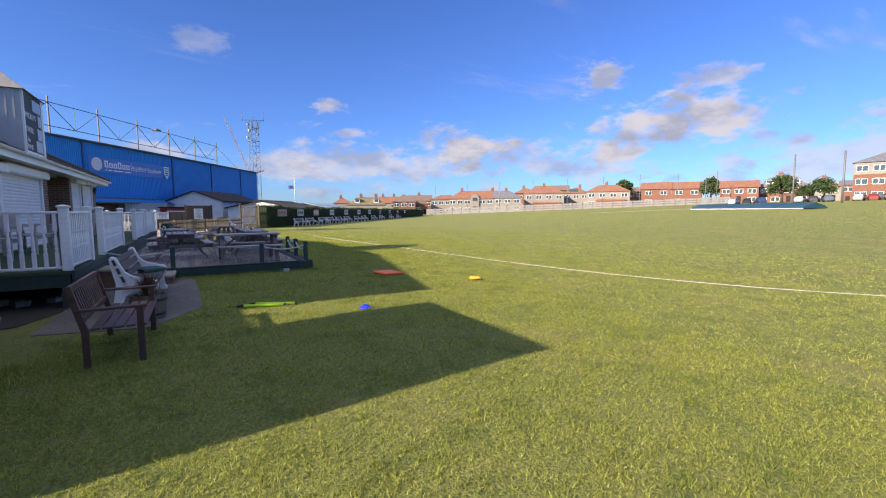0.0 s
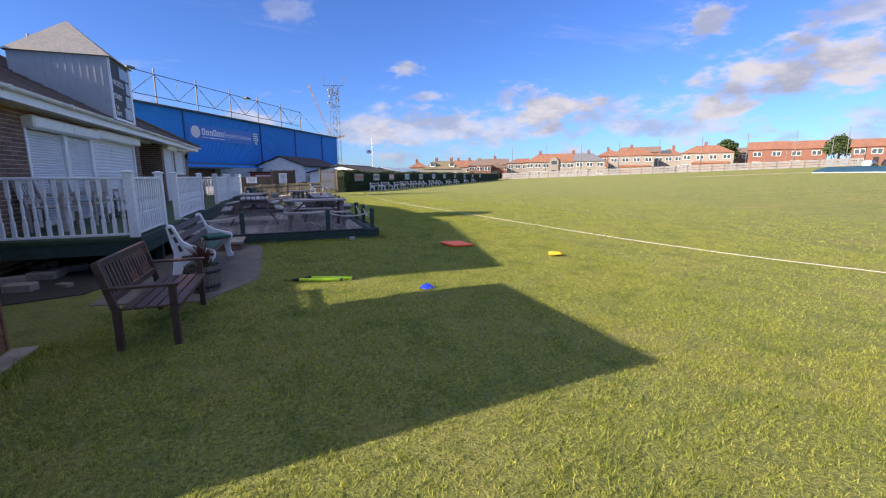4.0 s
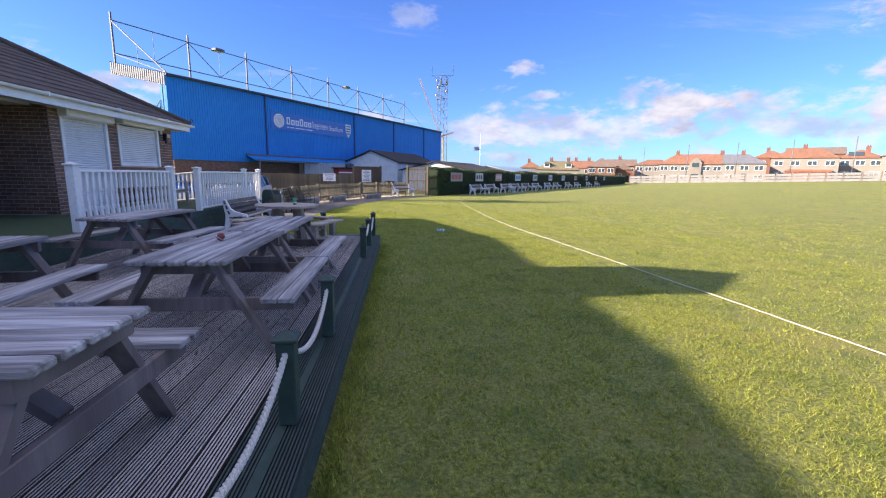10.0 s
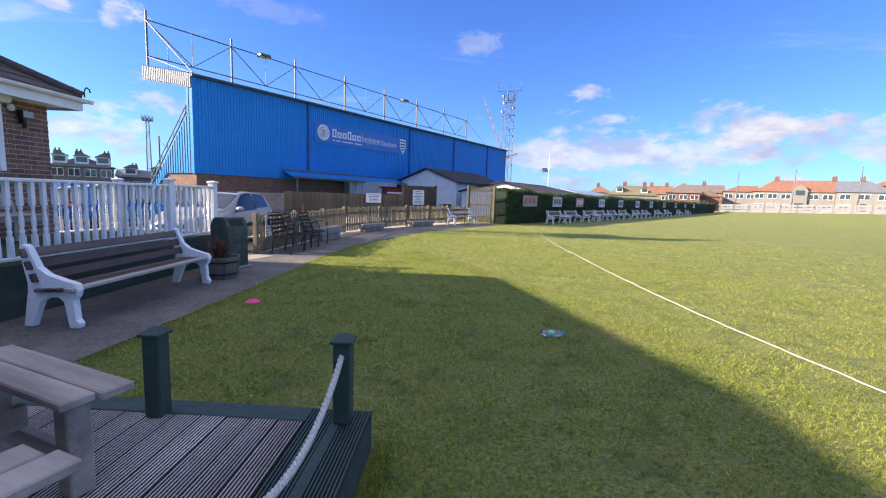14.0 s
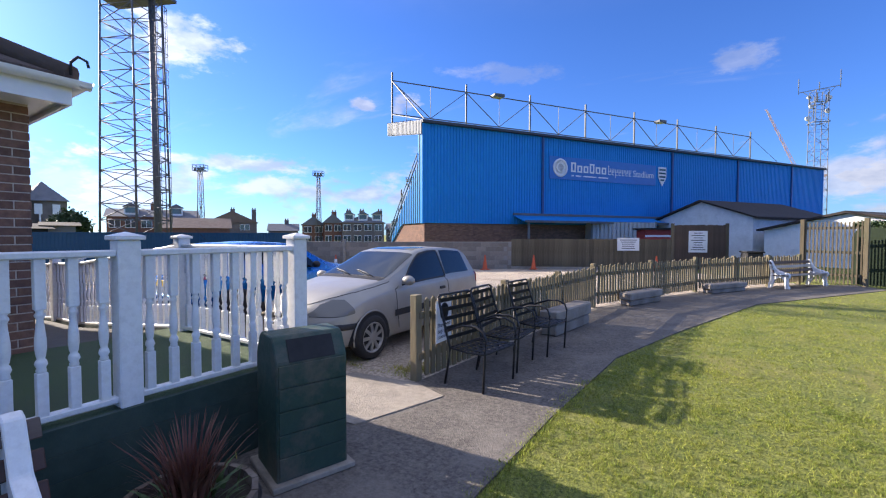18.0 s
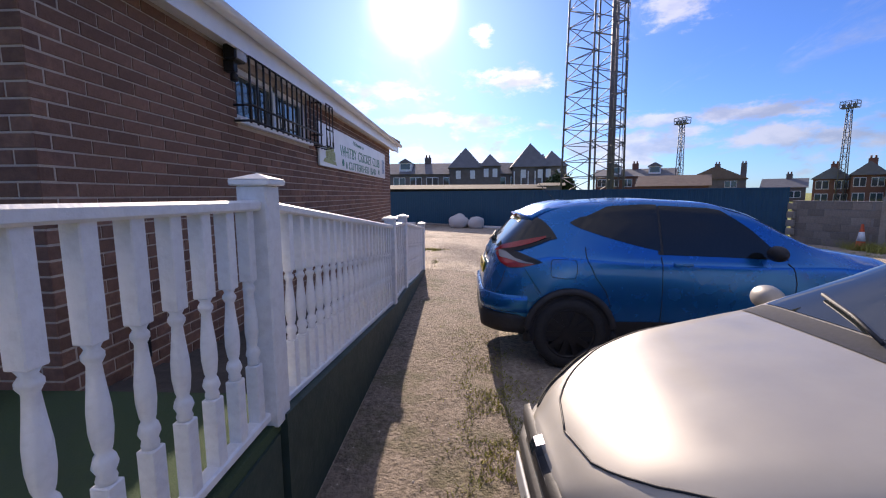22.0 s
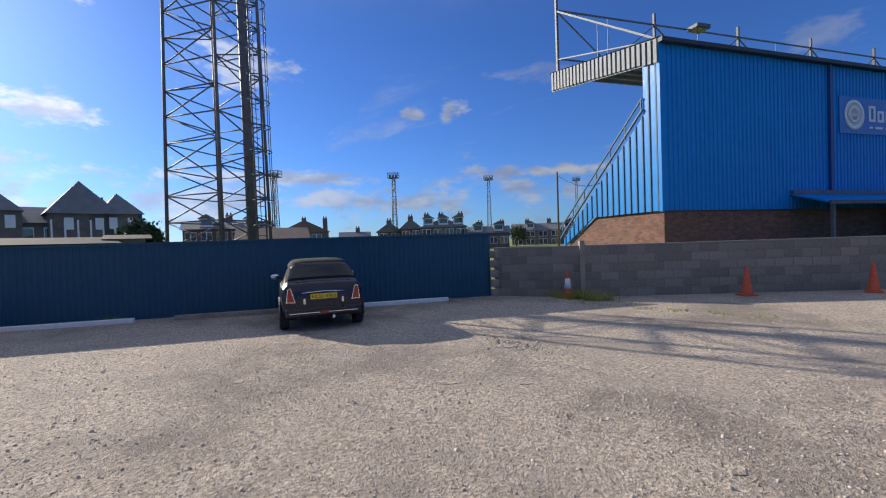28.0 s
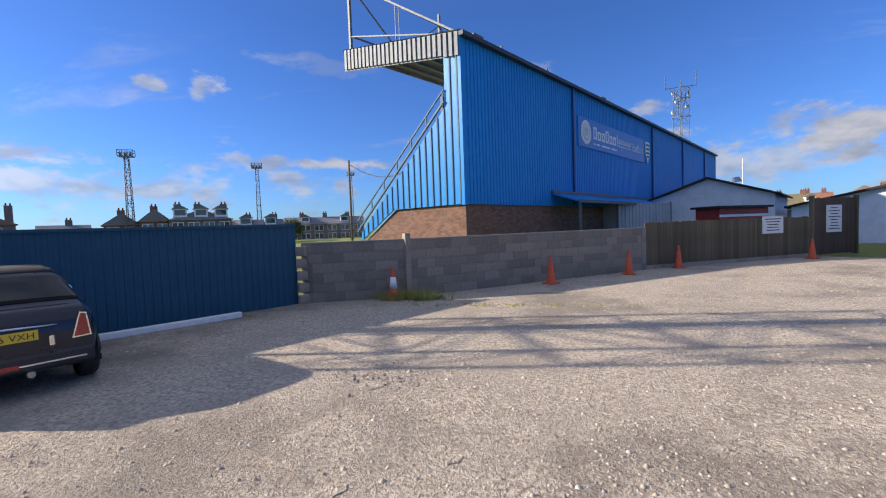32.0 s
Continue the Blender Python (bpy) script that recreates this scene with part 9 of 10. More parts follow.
def house(x, y, a, w, dp, eave, ridge, wall, roof, style="gable", wins=(3, 2), chim=(0.3,), label="", name="house", z0=None, door=True, dorm=0):
    """A house whose front looks along local -y, with its ridge along x."""
    g = land(x, y) if z0 is None else z0
    t = thing(name, label or "distant house with a tiled roof", "house", pose(x, y, g - 0.3, 0, 0, a), "houses round the ground")
    eave, ridge = eave + 0.3, ridge + 0.3
    part("wall", one_box(-w / 2, w / 2, 0, dp, 0, eave), wall, t)
    bm = bmesh.new()
    o = 0.35
    E = [bm.verts.new(p) for p in ((-w / 2 - o, -o, eave), (w / 2 + o, -o, eave), (w / 2 + o, dp + o, eave), (-w / 2 - o, dp + o, eave))]
    kl = dp / 2 if style in ("hip", "hip_l") else -o
    kr = dp / 2 if style in ("hip", "hip_r") else -o
    if style == "front":
        R = [bm.verts.new((0, -o, ridge)), bm.verts.new((0, dp + o, ridge))]
        fs = ((E[0], E[1], R[0]), (E[1], E[2], R[1], R[0]), (E[2], E[3], R[1]), (E[3], E[0], R[0], R[1]))
    else:
        R = [bm.verts.new((-w / 2 + min(kl, w / 2 - 0.2), dp / 2, ridge)), bm.verts.new((w / 2 - min(kr, w / 2 - 0.2), dp / 2, ridge))]
        fs = ((E[0], E[1], R[1], R[0]), (E[1], E[2], R[1]), (E[2], E[3], R[0], R[1]), (E[3], E[0], R[0]))
    for f in fs:
        bm.faces.new(f)
    bm.faces.new(E[::-1])
    part("roof", bm, roof, t)
    if style == "front":
        bm = bmesh.new()
        prism(bm, [(-w / 2, eave), (w / 2, eave), (0, ridge - 0.15)], -0.02, 0.1, "y")
        part("gable", bm, wall, t)
    for c in chim:
        cx = -w / 2 + w * c
        zr = ridge if style != "front" else ridge - 0.3
        ch = part("chimney", one_box(cx - 0.5, cx + 0.5, dp / 2 - 0.35, dp / 2 + 0.35, eave, zr + 0.9), M_FARBRICK if wall is not M_DARKSTONE else M_DARKSTONE, t)
        for j in (-0.25, 0.25):
            bm = bmesh.new()
            tube(bm, (cx + j, dp / 2, zr + 0.9), (cx + j, dp / 2, zr + 1.3), 0.13, 0.11, 8)
            part("chimney_pot", bm, M_FARBRICK, ch)
    nx, nz = wins
    for i in range(nx):
        for j in range(nz):
            cx = -w / 2 + w * (i + 0.5) / nx
            cz = eave * (j + 0.55) / nz
            if door and j == 0 and i == nx // 2:
                part("door", one_box(cx - 0.5, cx + 0.5, -0.05, 0.0, 0.3, 2.3), M_DARK, t)
                continue
            ww = min(1.0, w / nx * 0.36)
            wn = part("window", one_box(cx - ww, cx + ww, -0.06, 0.0, cz - 0.65, cz + 0.65), M_PVC, t)
            for q in (-1, 1):
                part("pane", one_box(cx + q * ww / 2 - ww * 0.42, cx + q * ww / 2 + ww * 0.42, -0.075, -0.06, cz - 0.56, cz + 0.56), M_PANE, wn)
    for i in range(dorm):
        cx = -w / 2 + w * (i + 0.5) / dorm
        zz = eave + (ridge - eave) * 0.25
        dm = part("dormer", one_box(cx - 0.9, cx + 0.9, dp * 0.08, dp * 0.45, zz, zz + 1.3), M_PVC, t)
        part("pane", one_box(cx - 0.7, cx + 0.7, dp * 0.08 - 0.03, dp * 0.08, zz + 0.3, zz + 1.1), M_PANE, dm)
        bm = bmesh.new()
        prism(bm, [(cx - 1.1, zz + 1.25), (cx + 1.1, zz + 1.25), (cx, zz + 1.9)], dp * 0.08 - 0.2, dp * 0.5, "y")
        part("dormer_roof", bm, roof, dm)
    return t


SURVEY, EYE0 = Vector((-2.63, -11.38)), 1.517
M_MOSS_ROOF = surf("mossy brown tiles", (0.15, 0.125, 0.07), (0.22, 0.185, 0.11), 1.5, 0.9, bump=0.3, bscale=8, c3=(0.13, 0.13, 0.06), s3=0.4, m3=0.5)


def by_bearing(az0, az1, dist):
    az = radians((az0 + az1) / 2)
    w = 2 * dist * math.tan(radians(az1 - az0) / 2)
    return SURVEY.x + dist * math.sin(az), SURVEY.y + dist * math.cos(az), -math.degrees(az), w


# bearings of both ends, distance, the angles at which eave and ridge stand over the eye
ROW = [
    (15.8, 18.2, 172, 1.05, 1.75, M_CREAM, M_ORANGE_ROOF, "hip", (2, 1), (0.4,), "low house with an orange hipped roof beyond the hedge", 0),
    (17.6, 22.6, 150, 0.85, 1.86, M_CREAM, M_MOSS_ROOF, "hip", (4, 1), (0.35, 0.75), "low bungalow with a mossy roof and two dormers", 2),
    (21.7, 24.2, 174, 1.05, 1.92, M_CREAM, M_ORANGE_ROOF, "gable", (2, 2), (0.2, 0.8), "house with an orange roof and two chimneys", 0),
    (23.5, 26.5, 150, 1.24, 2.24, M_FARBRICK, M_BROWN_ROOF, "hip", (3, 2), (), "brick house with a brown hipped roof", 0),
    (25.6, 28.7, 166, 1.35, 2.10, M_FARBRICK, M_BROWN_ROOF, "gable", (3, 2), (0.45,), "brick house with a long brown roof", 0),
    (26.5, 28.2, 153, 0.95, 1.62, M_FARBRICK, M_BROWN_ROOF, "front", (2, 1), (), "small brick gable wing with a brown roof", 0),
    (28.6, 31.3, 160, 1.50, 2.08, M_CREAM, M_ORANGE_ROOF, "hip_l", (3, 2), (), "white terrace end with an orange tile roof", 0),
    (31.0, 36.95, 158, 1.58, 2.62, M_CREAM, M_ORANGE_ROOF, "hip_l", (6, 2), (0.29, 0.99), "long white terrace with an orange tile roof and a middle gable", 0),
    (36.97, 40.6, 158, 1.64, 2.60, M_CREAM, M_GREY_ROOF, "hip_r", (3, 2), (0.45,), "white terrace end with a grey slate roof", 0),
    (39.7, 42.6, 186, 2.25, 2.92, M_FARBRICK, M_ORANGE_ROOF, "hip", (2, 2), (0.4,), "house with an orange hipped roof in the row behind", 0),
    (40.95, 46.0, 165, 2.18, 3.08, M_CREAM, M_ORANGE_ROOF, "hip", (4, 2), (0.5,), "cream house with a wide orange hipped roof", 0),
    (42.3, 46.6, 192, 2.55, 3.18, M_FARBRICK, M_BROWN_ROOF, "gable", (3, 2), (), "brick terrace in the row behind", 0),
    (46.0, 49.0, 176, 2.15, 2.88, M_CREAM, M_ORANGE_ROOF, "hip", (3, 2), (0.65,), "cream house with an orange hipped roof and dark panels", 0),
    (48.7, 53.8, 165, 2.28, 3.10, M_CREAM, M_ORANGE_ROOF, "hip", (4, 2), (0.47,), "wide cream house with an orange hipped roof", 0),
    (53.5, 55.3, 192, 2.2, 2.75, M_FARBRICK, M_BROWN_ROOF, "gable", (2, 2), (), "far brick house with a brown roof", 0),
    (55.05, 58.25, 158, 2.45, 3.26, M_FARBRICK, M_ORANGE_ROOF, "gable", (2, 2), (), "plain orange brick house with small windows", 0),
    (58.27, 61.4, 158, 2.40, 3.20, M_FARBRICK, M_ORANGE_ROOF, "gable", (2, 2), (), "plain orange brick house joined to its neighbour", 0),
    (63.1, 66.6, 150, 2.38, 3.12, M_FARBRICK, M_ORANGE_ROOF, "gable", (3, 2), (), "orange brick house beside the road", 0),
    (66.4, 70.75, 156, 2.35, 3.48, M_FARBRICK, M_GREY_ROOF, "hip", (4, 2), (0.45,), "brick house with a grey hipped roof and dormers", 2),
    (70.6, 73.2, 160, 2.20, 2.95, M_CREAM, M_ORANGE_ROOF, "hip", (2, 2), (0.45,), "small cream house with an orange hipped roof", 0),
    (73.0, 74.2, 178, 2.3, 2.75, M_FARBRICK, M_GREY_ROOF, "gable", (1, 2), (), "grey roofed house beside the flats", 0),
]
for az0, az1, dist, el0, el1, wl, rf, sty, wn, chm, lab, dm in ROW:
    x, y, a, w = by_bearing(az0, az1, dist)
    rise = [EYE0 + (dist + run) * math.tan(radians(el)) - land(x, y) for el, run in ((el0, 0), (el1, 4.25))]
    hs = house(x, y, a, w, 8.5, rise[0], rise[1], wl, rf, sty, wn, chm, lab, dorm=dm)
    if az0 == 31.0:
        ez = rise[0] + 0.3
        bay = part("gable_bay", one_box(-0.1, 2.9, -0.5, 0.4, 0, ez), M_CREAM, hs, "white rendered gable bay")
        bm = bmesh.new()
        prism(bm, [(-0.3, ez), (3.1, ez), (2.5, ez + 1.1), (1.4, ez + 1.95), (0.3, ez + 1.1)], -0.55, 3.5, "y")
        part("gable", bm, M_CREAM, bay)
        for zc in (1.9, ez - 0.2):
            part("pane", one_box(0.5, 2.3, -0.56, -0.53, zc - 0.6, zc + 0.6), M_PANE, bay)
    elif az0 in (40.95, 48.7):
        bm = bmesh.new()
        prism(bm, [(-w * 0.28, 2.5), (w * 0.42, 2.5), (w * 0.40, 3.1), (-w * 0.25, 3.1)], -1.3, 0.0, "y")
        part("porch_roof", bm, rf, hs, "low tiled lean-to roof")
        part("porch", one_box(-w * 0.26, w * 0.4, -1.1, 0.0, 0, 2.5), M_FARBRICK, hs)
    elif az0 == 46.0:
        bm = bmesh.new()
        pitch = math.atan2(rise[1] - rise[0], 4.25 + 0.35)
        box(bm, -1.6, 1.6, 0, 2.4, 0.05, 0.12, mat=pose(-1.0, 0.8, rise[0] + 0.3 + 1.15 * math.tan(pitch), math.degrees(pitch), 0, 0))
        part("solar_panel", bm, M_PANE, hs, "dark solar panels")
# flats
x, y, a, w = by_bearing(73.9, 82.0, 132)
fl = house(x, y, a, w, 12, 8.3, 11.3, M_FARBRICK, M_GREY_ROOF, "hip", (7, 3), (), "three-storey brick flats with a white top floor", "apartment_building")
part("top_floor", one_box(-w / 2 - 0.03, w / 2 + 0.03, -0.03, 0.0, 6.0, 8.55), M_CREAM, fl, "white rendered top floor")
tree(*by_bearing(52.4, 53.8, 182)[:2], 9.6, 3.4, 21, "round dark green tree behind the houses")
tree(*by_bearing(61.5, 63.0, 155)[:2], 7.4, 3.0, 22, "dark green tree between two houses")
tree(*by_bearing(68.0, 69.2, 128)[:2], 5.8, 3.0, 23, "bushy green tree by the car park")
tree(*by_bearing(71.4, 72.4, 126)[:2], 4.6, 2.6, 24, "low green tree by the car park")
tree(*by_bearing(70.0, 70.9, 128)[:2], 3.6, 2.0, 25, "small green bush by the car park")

# white boundary fence on the far side
F0, F1 = Vector((60.2, 106.8, 0)), Vector((124.0, 50.2, 0))
fd = F1 - F0
ff = thing("boundary_fence", "long white panelled fence on the far side of the field", "fence", pose(0, 0, 0))
n = 31
fa = math.degrees(math.atan2(fd.y, fd.x))
M_PALEFENCE = surf("weathered white fence", (0.23, 0.226, 0.215), (0.31, 0.303, 0.288), 1.5, 0.8, bump=0.1, c3=(0.17, 0.165, 0.155), s3=0.3, m3=0.5)
WPS = [mesh_of("panel", one_box(0, fd.length / n - 0.12, -0.03, 0.03, a_, b_), M_PALEFENCE) for a_, b_ in ((0.10, 0.62), (0.74, 1.24), (1.36, 1.86))]
WR = mesh_of("rail", one_box(0, fd.length / n, 0.03, 0.06, 1.0, 1.12), M_BLOCK)
WPO = mesh_of("post", one_box(-0.08, 0.08, -0.09, 0.05, 0, 2.1), M_BLOCK)
for i in range(n):
    p, q = F0 + fd * (i / n), F0 + fd * ((i + 1) / n)
    zp = land(p.x, p.y)
    tilt = math.degrees(math.atan2(land(q.x, q.y) - zp, fd.length / n))
    for WP in WPS:
        piece("panel", WP, ff, pose(p.x, p.y, zp, 0, -tilt, fa))
    piece("rail", WR, ff, pose(p.x, p.y, zp, 0, -tilt, fa))
    piece("post", WPO, ff, pose(p.x, p.y, zp, 0, 0, fa))
NP = None
for i in range(9):
    p = F0 + fd * (0.03 + i * 0.117) + Vector((1.0, 1.0, 0))
    m = pose(p.x, p.y, land(p.x, p.y))
    if NP is None:
        NP = thing("net_pole", "slim grey ball-net pole beside the far fence", "pole", m, "net poles")
        bm = bmesh.new()
        tube(bm, (0, 0, 0), (0, 0, 9.2), 0.10, 0.07, 8)
        part("pole", bm, M_STEEL, NP)
    else:
        copy_thing(NP, m)
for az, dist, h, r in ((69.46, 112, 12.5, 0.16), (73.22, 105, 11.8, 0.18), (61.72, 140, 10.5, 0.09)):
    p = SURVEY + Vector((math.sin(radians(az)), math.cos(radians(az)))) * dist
    t = thing("sight_pole", "tall plain grey pole beside the far car park", "pole", pose(p.x, p.y, land(p.x, p.y)), "tall poles")
    bm = bmesh.new()
    tube(bm, (0, 0, 0), (0, 0, h - land(p.x, p.y)), r, r * 0.8, 10)
    part("pole", bm, M_STEEL, t)
# square covers
cv = thing("pitch_cover", "long dark blue-green wheeled pitch cover on the outfield", "pitch cover", pose(66.5, 12.0, land(69, 20), 0, 0, math.degrees(math.atan2(18.5, 7.6))))
M_COVER = surf("blue-green tarpaulin", (0.012, 0.055, 0.085), (0.02, 0.075, 0.105), 1.2, 0.5, bump=0.6, bscale=2.5, dist=0.1)
for i in range(5):
    bm = bmesh.new()
    u0, u1 = i * 4.0, i * 4.0 + 4.25
    prism(bm, [(-1.9, 0.10), (-1.55, 0.42), (0.0, 0.86 + 0.05 * (i % 2)), (1.55, 0.42), (1.9, 0.10)], u0, u1, "x")
    part("cover_sheet", bm, M_COVER, cv)
    for v in (-1.6, 1.6):
        bm = bmesh.new()
        lathe(bm, [(0.18, -0.06), (0.18, 0.06)], 12, (u0 + 2, v, 0.10), Matrix.Rotation(math.pi / 2, 3, "X"))
        part("cover_wheel", bm, M_RUBBER, cv)
part("cover_frame", one_box(0, 20.2, 1.86, 1.93, 0.02, 0.12), M_WHITE, cv)
bm = bmesh.new()
vs = [bm.verts.new((x, y, land(x, y) + 0.03)) for x, y in ((60, 42), (78, 31), (80, 34), (62, 45))]
bm.faces.new(vs)
solid("cricket_square", bm, surf("straw pitch", (0.34, 0.30, 0.15), (0.42, 0.37, 0.20), 0.8, 0.95, bump=0.2), "pale straw-coloured cricket square on the field", "pitch", "structure")
FAR_SHELL = Shell(4.2, [(0, .8), (.3, 1.2), (.8, 1.42), (1.8, 1.45), (2.5, 1.3), (3.1, 1.0), (3.9, .85), (4.2, .55)], [(0, .7), (.3, .9), (3, .88), (3.9, .75), (4.2, .5)],
                  [(0, .7), (.4, .85), (3.6, .84), (4.2, .6)], [(0, .55), (1, .58), (2.5, .62), (4.2, .4)], [(0, .3), (1, .22), (4.2, .28)])
FAR_BODY = FAR_SHELL.body(24, 2)
base = mesh_of("body", FAR_BODY, M_BLACK)
fcol = [(0.5, 0.5, 0.52), (0.02, 0.02, 0.025), (0.03, 0.06, 0.16), (0.62, 0.62, 0.62), (0.05, 0.05, 0.06), (0.12, 0.16, 0.2), (0.60, 0.60, 0.60), (0.25, 0.03, 0.03), (0.3, 0.3, 0.32)]
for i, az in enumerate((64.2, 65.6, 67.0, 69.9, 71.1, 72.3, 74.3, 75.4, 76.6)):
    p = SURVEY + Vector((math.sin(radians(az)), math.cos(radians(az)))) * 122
    c = thing("parked_car", "distant parked car in the row by the houses", "car", pose(p.x, p.y, land(p.x, p.y), 0, 0, -az + 75 + 15 * (i % 3)), "far parked cars")
    me = base.copy()
    me.materials.clear()
    me.materials.append(surf("far car paint", fcol[i], tuple(v * 0.9 for v in fcol[i]), 3, 0.3, 0.2, bump=0, coat=0.4))
    piece("body", me, c, Matrix())
    part("windscreen", FAR_SHELL.across(2.45, 3.0, 7.1), M_GLASS, c)
    for s in (1, -1):
        part("side_window", FAR_SHELL.patch(lambda a_, b_: (0.7 + a_ * (1.9 - 0.5 * b_), 5.2 + 1.6 * b_), s, 0.006, 6, 3), M_GLASS, c)
        for x in (0.75, 3.35):
            bm = bmesh.new()
            lathe(bm, [(0.31, -0.1), (0.31, 0.1)], 14, (x, s * 0.78, 0.31), Matrix.Rotation(math.pi / 2, 3, "X"))
            part("wheel", bm, M_RUBBER, c)

# flag
fg = thing("flag", "small blue and white flag on a pole behind the huts", "flag", pose(15.2, 79.5, 0))
bm = bmesh.new()
tube(bm, (0, 0, 0), (0, 0, 9.2), 0.06, 0.04, 8)
part("pole", bm, M_PVC, fg)
bm = bmesh.new()
for k, (c0, c1) in enumerate(((0, 0.45), (0.45, 0.9))):
    v = [bm.verts.new((-0.05 - 0.24 * i, 0.1 * math.sin(i * 1.1), 6.2 - 0.03 * i + z * 0.75)) for i in range(6) for z in (c0, c1)]
    for i in range(5):
        bm.faces.new((v[2 * i], v[2 * i + 2], v[2 * i + 3], v[2 * i + 1]))
part("cloth", bm, surf("flag cloth", (0.02, 0.05, 0.35), (0.5, 0.52, 0.6), 1.2, 0.9, bump=0), fg)

# ---- west of the football ground ----
C1 = Vector((-10.5, 15.0))


def west(az, dist):
    return C1.x + dist * math.sin(radians(az)), C1.y + dist * math.cos(radians(az))


def west_house(az0, az1, dist, eave, ridge, wall, roof, style, wins, chm, label, dorm=0, dp=8.0, name="house"):
    x, y = west((az0 + az1) / 2, dist)
    return house(x, y, -(az0 + az1) / 2, 2 * dist * math.tan(radians(az1 - az0) / 2), dp, eave, ridge, wall, roof, style, wins, chm, label, name, 0.0, False, dorm)


hot = west_house(-102.5, -76.0, 58, 4.6, 6.5, M_DARKSTONE, M_GREY_ROOF, "gable", (11, 2), (0.28, 0.93), "big dark hotel with pointed turret roofs and white window bands", 3, 9, "hotel")
W = 2 * 58 * math.tan(radians(26.5) / 2)
for az, el, hw in ((-89.3, 7.03, 2.6), (-85.7, 6.06, 1.6), (-79.9, 7.47, 3.0), (-76.9, 6.31, 2.0)):
    u = 58 * math.tan(radians(az + 89.25))
    top = 1.54 + 57 / math.cos(radians(az + 89.25)) * math.tan(radians(el)) + 0.3
    tr = part("turret", one_box(u - hw * 0.9, u + hw * 0.9, -0.8, 3.5, 0, top - hw * 1.15), M_DARKSTONE, hot)
    bm = bmesh.new()
    b_ = [bm.verts.new((u + sx * hw, 1.35 + sy * 2.5, top - hw * 1.2)) for sx, sy in ((-1, -1), (1, -1), (1, 1), (-1, 1))]
    a_ = bm.verts.new((u, 1.35, top))
    bm.faces.new(b_[::-1])
    for i in range(4):
        bm.faces.new((b_[i], b_[(i + 1) % 4], a_))
    part("turret_roof", bm, M_GREY_ROOF, tr)
    for q in (-0.4, 0.4):
        part("turret_window", one_box(u + q * hw - 0.35, u + q * hw + 0.35, -0.86, -0.8, top - hw * 1.2 - 1.6, top - hw * 1.2 - 0.4), M_PVC, tr)
u = 58 * math.tan(radians(-79.9 + 89.25))
for k in range(6):
    part("timber_strip", one_box(u - 2.6 + k * 1.0, u - 2.45 + k * 1.0, -0.9, -0.8, 2.4, 5.2), M_PVC, hot, "white half-timber strip")
west_house(-105.5, -77.2, 31, 2.05, 2.45, M_DARK, M_FELT, "gable", (1, 1), (), "long low dark shed roof behind the hoarding", 0, 4.0, "storage_shed")
west_house(-77.5, -74.5, 33, 2.3, 2.6, M_CREAM, M_FELT, "gable", (1, 1), (), "small pale outbuilding behind the hoarding", 0, 4.0, "outbuilding")
west_house(-71.5, -62.0, 72, 4.4, 5.8, M_FARBRICK, M_GREY_ROOF, "gable", (6, 2), (0.5,), "long dark terrace behind the floodlight mast", 2)
west_house(-66, -58, 62, 2.6, 4.2, M_FARBRICK, M_BROWN_ROOF, "gable", (5, 1), (), "low red-roofed building behind the hoarding")
west_house(-61.3, -55.4, 97, 4.4, 7.0, M_DARKSTONE, M_BROWN_ROOF, "front", (2, 2), (0.5, 0.95), "stone house with a stepped gable end")
west_house(-54.0, -50.2, 100, 2.6, 4.4, M_DARKSTONE, M_GREY_ROOF, "gable", (2, 1), (0.6,), "low stone house with a grey roof")
west_house(-49.2, -46.2, 82, 3.6, 5.4, M_FARBRICK, M_GREY_ROOF, "front", (2, 2), (0.5,), "red brick gabled terrace house", 0)
west_house(-46.2, -43.6, 80, 4.0, 5.9, M_FARBRICK, M_GREY_ROOF, "front", (2, 2), (0.5,), "red brick gabled terrace house with dark roof", 0)
west_house(-43.6, -37.6, 78, 4.1, 5.8, M_DARKSTONE, M_GREY_ROOF, "hip", (4, 2), (0.12, 0.45, 0.9), "dark stone terrace with many chimneys and dormers", 3)
west_house(-37.4, -32.0, 82, 2.8, 4.2, M_DARKSTONE, M_GREY_ROOF, "gable", (4, 1), (0.3, 0.85), "low dark stone terrace by the football ground", 2)
west_house(-31.5, -22.0, 105, 3.4, 5.2, M_DARKSTONE, M_GREY_ROOF, "gable", (6, 2), (0.2, 0.5, 0.8), "dark terrace beyond the pitch", 2)
west_house(-128.0, -108.0, 55, 4.0, 6.4, M_DARKSTONE, M_GREY_ROOF, "gable", (7, 2), (0.3, 0.7), "dark terrace beyond the clubhouse")
bm = bmesh.new()
tree_pos = west(-31.0, 95)
tree(*tree_pos, 3.6, 3.0, 31, "low green bush by the far terrace")
tree(*west(-75.2, 38), 3.4, 1.6, 32, "small green bush behind the hoarding")
# ---- ground cover and pieces ----
def scatter_mesh(name, verts, loops_per, material):
    """A mesh of loose faces, each with loops_per corners of its own."""
    n = len(verts) // loops_per
    me = bpy.data.meshes.new(name)
    me.vertices.add(len(verts))
    me.vertices.foreach_set("co", np.asarray(verts, dtype=np.float32).ravel())
    me.loops.add(n * loops_per)
    me.loops.foreach_set("vertex_index", np.arange(n * loops_per, dtype=np.int32))
    me.polygons.add(n)
    me.polygons.foreach_set("loop_start", np.arange(0, n * loops_per, loops_per, dtype=np.int32))
    me.materials.append(material)
    me.update(calc_edges=True)
    return me


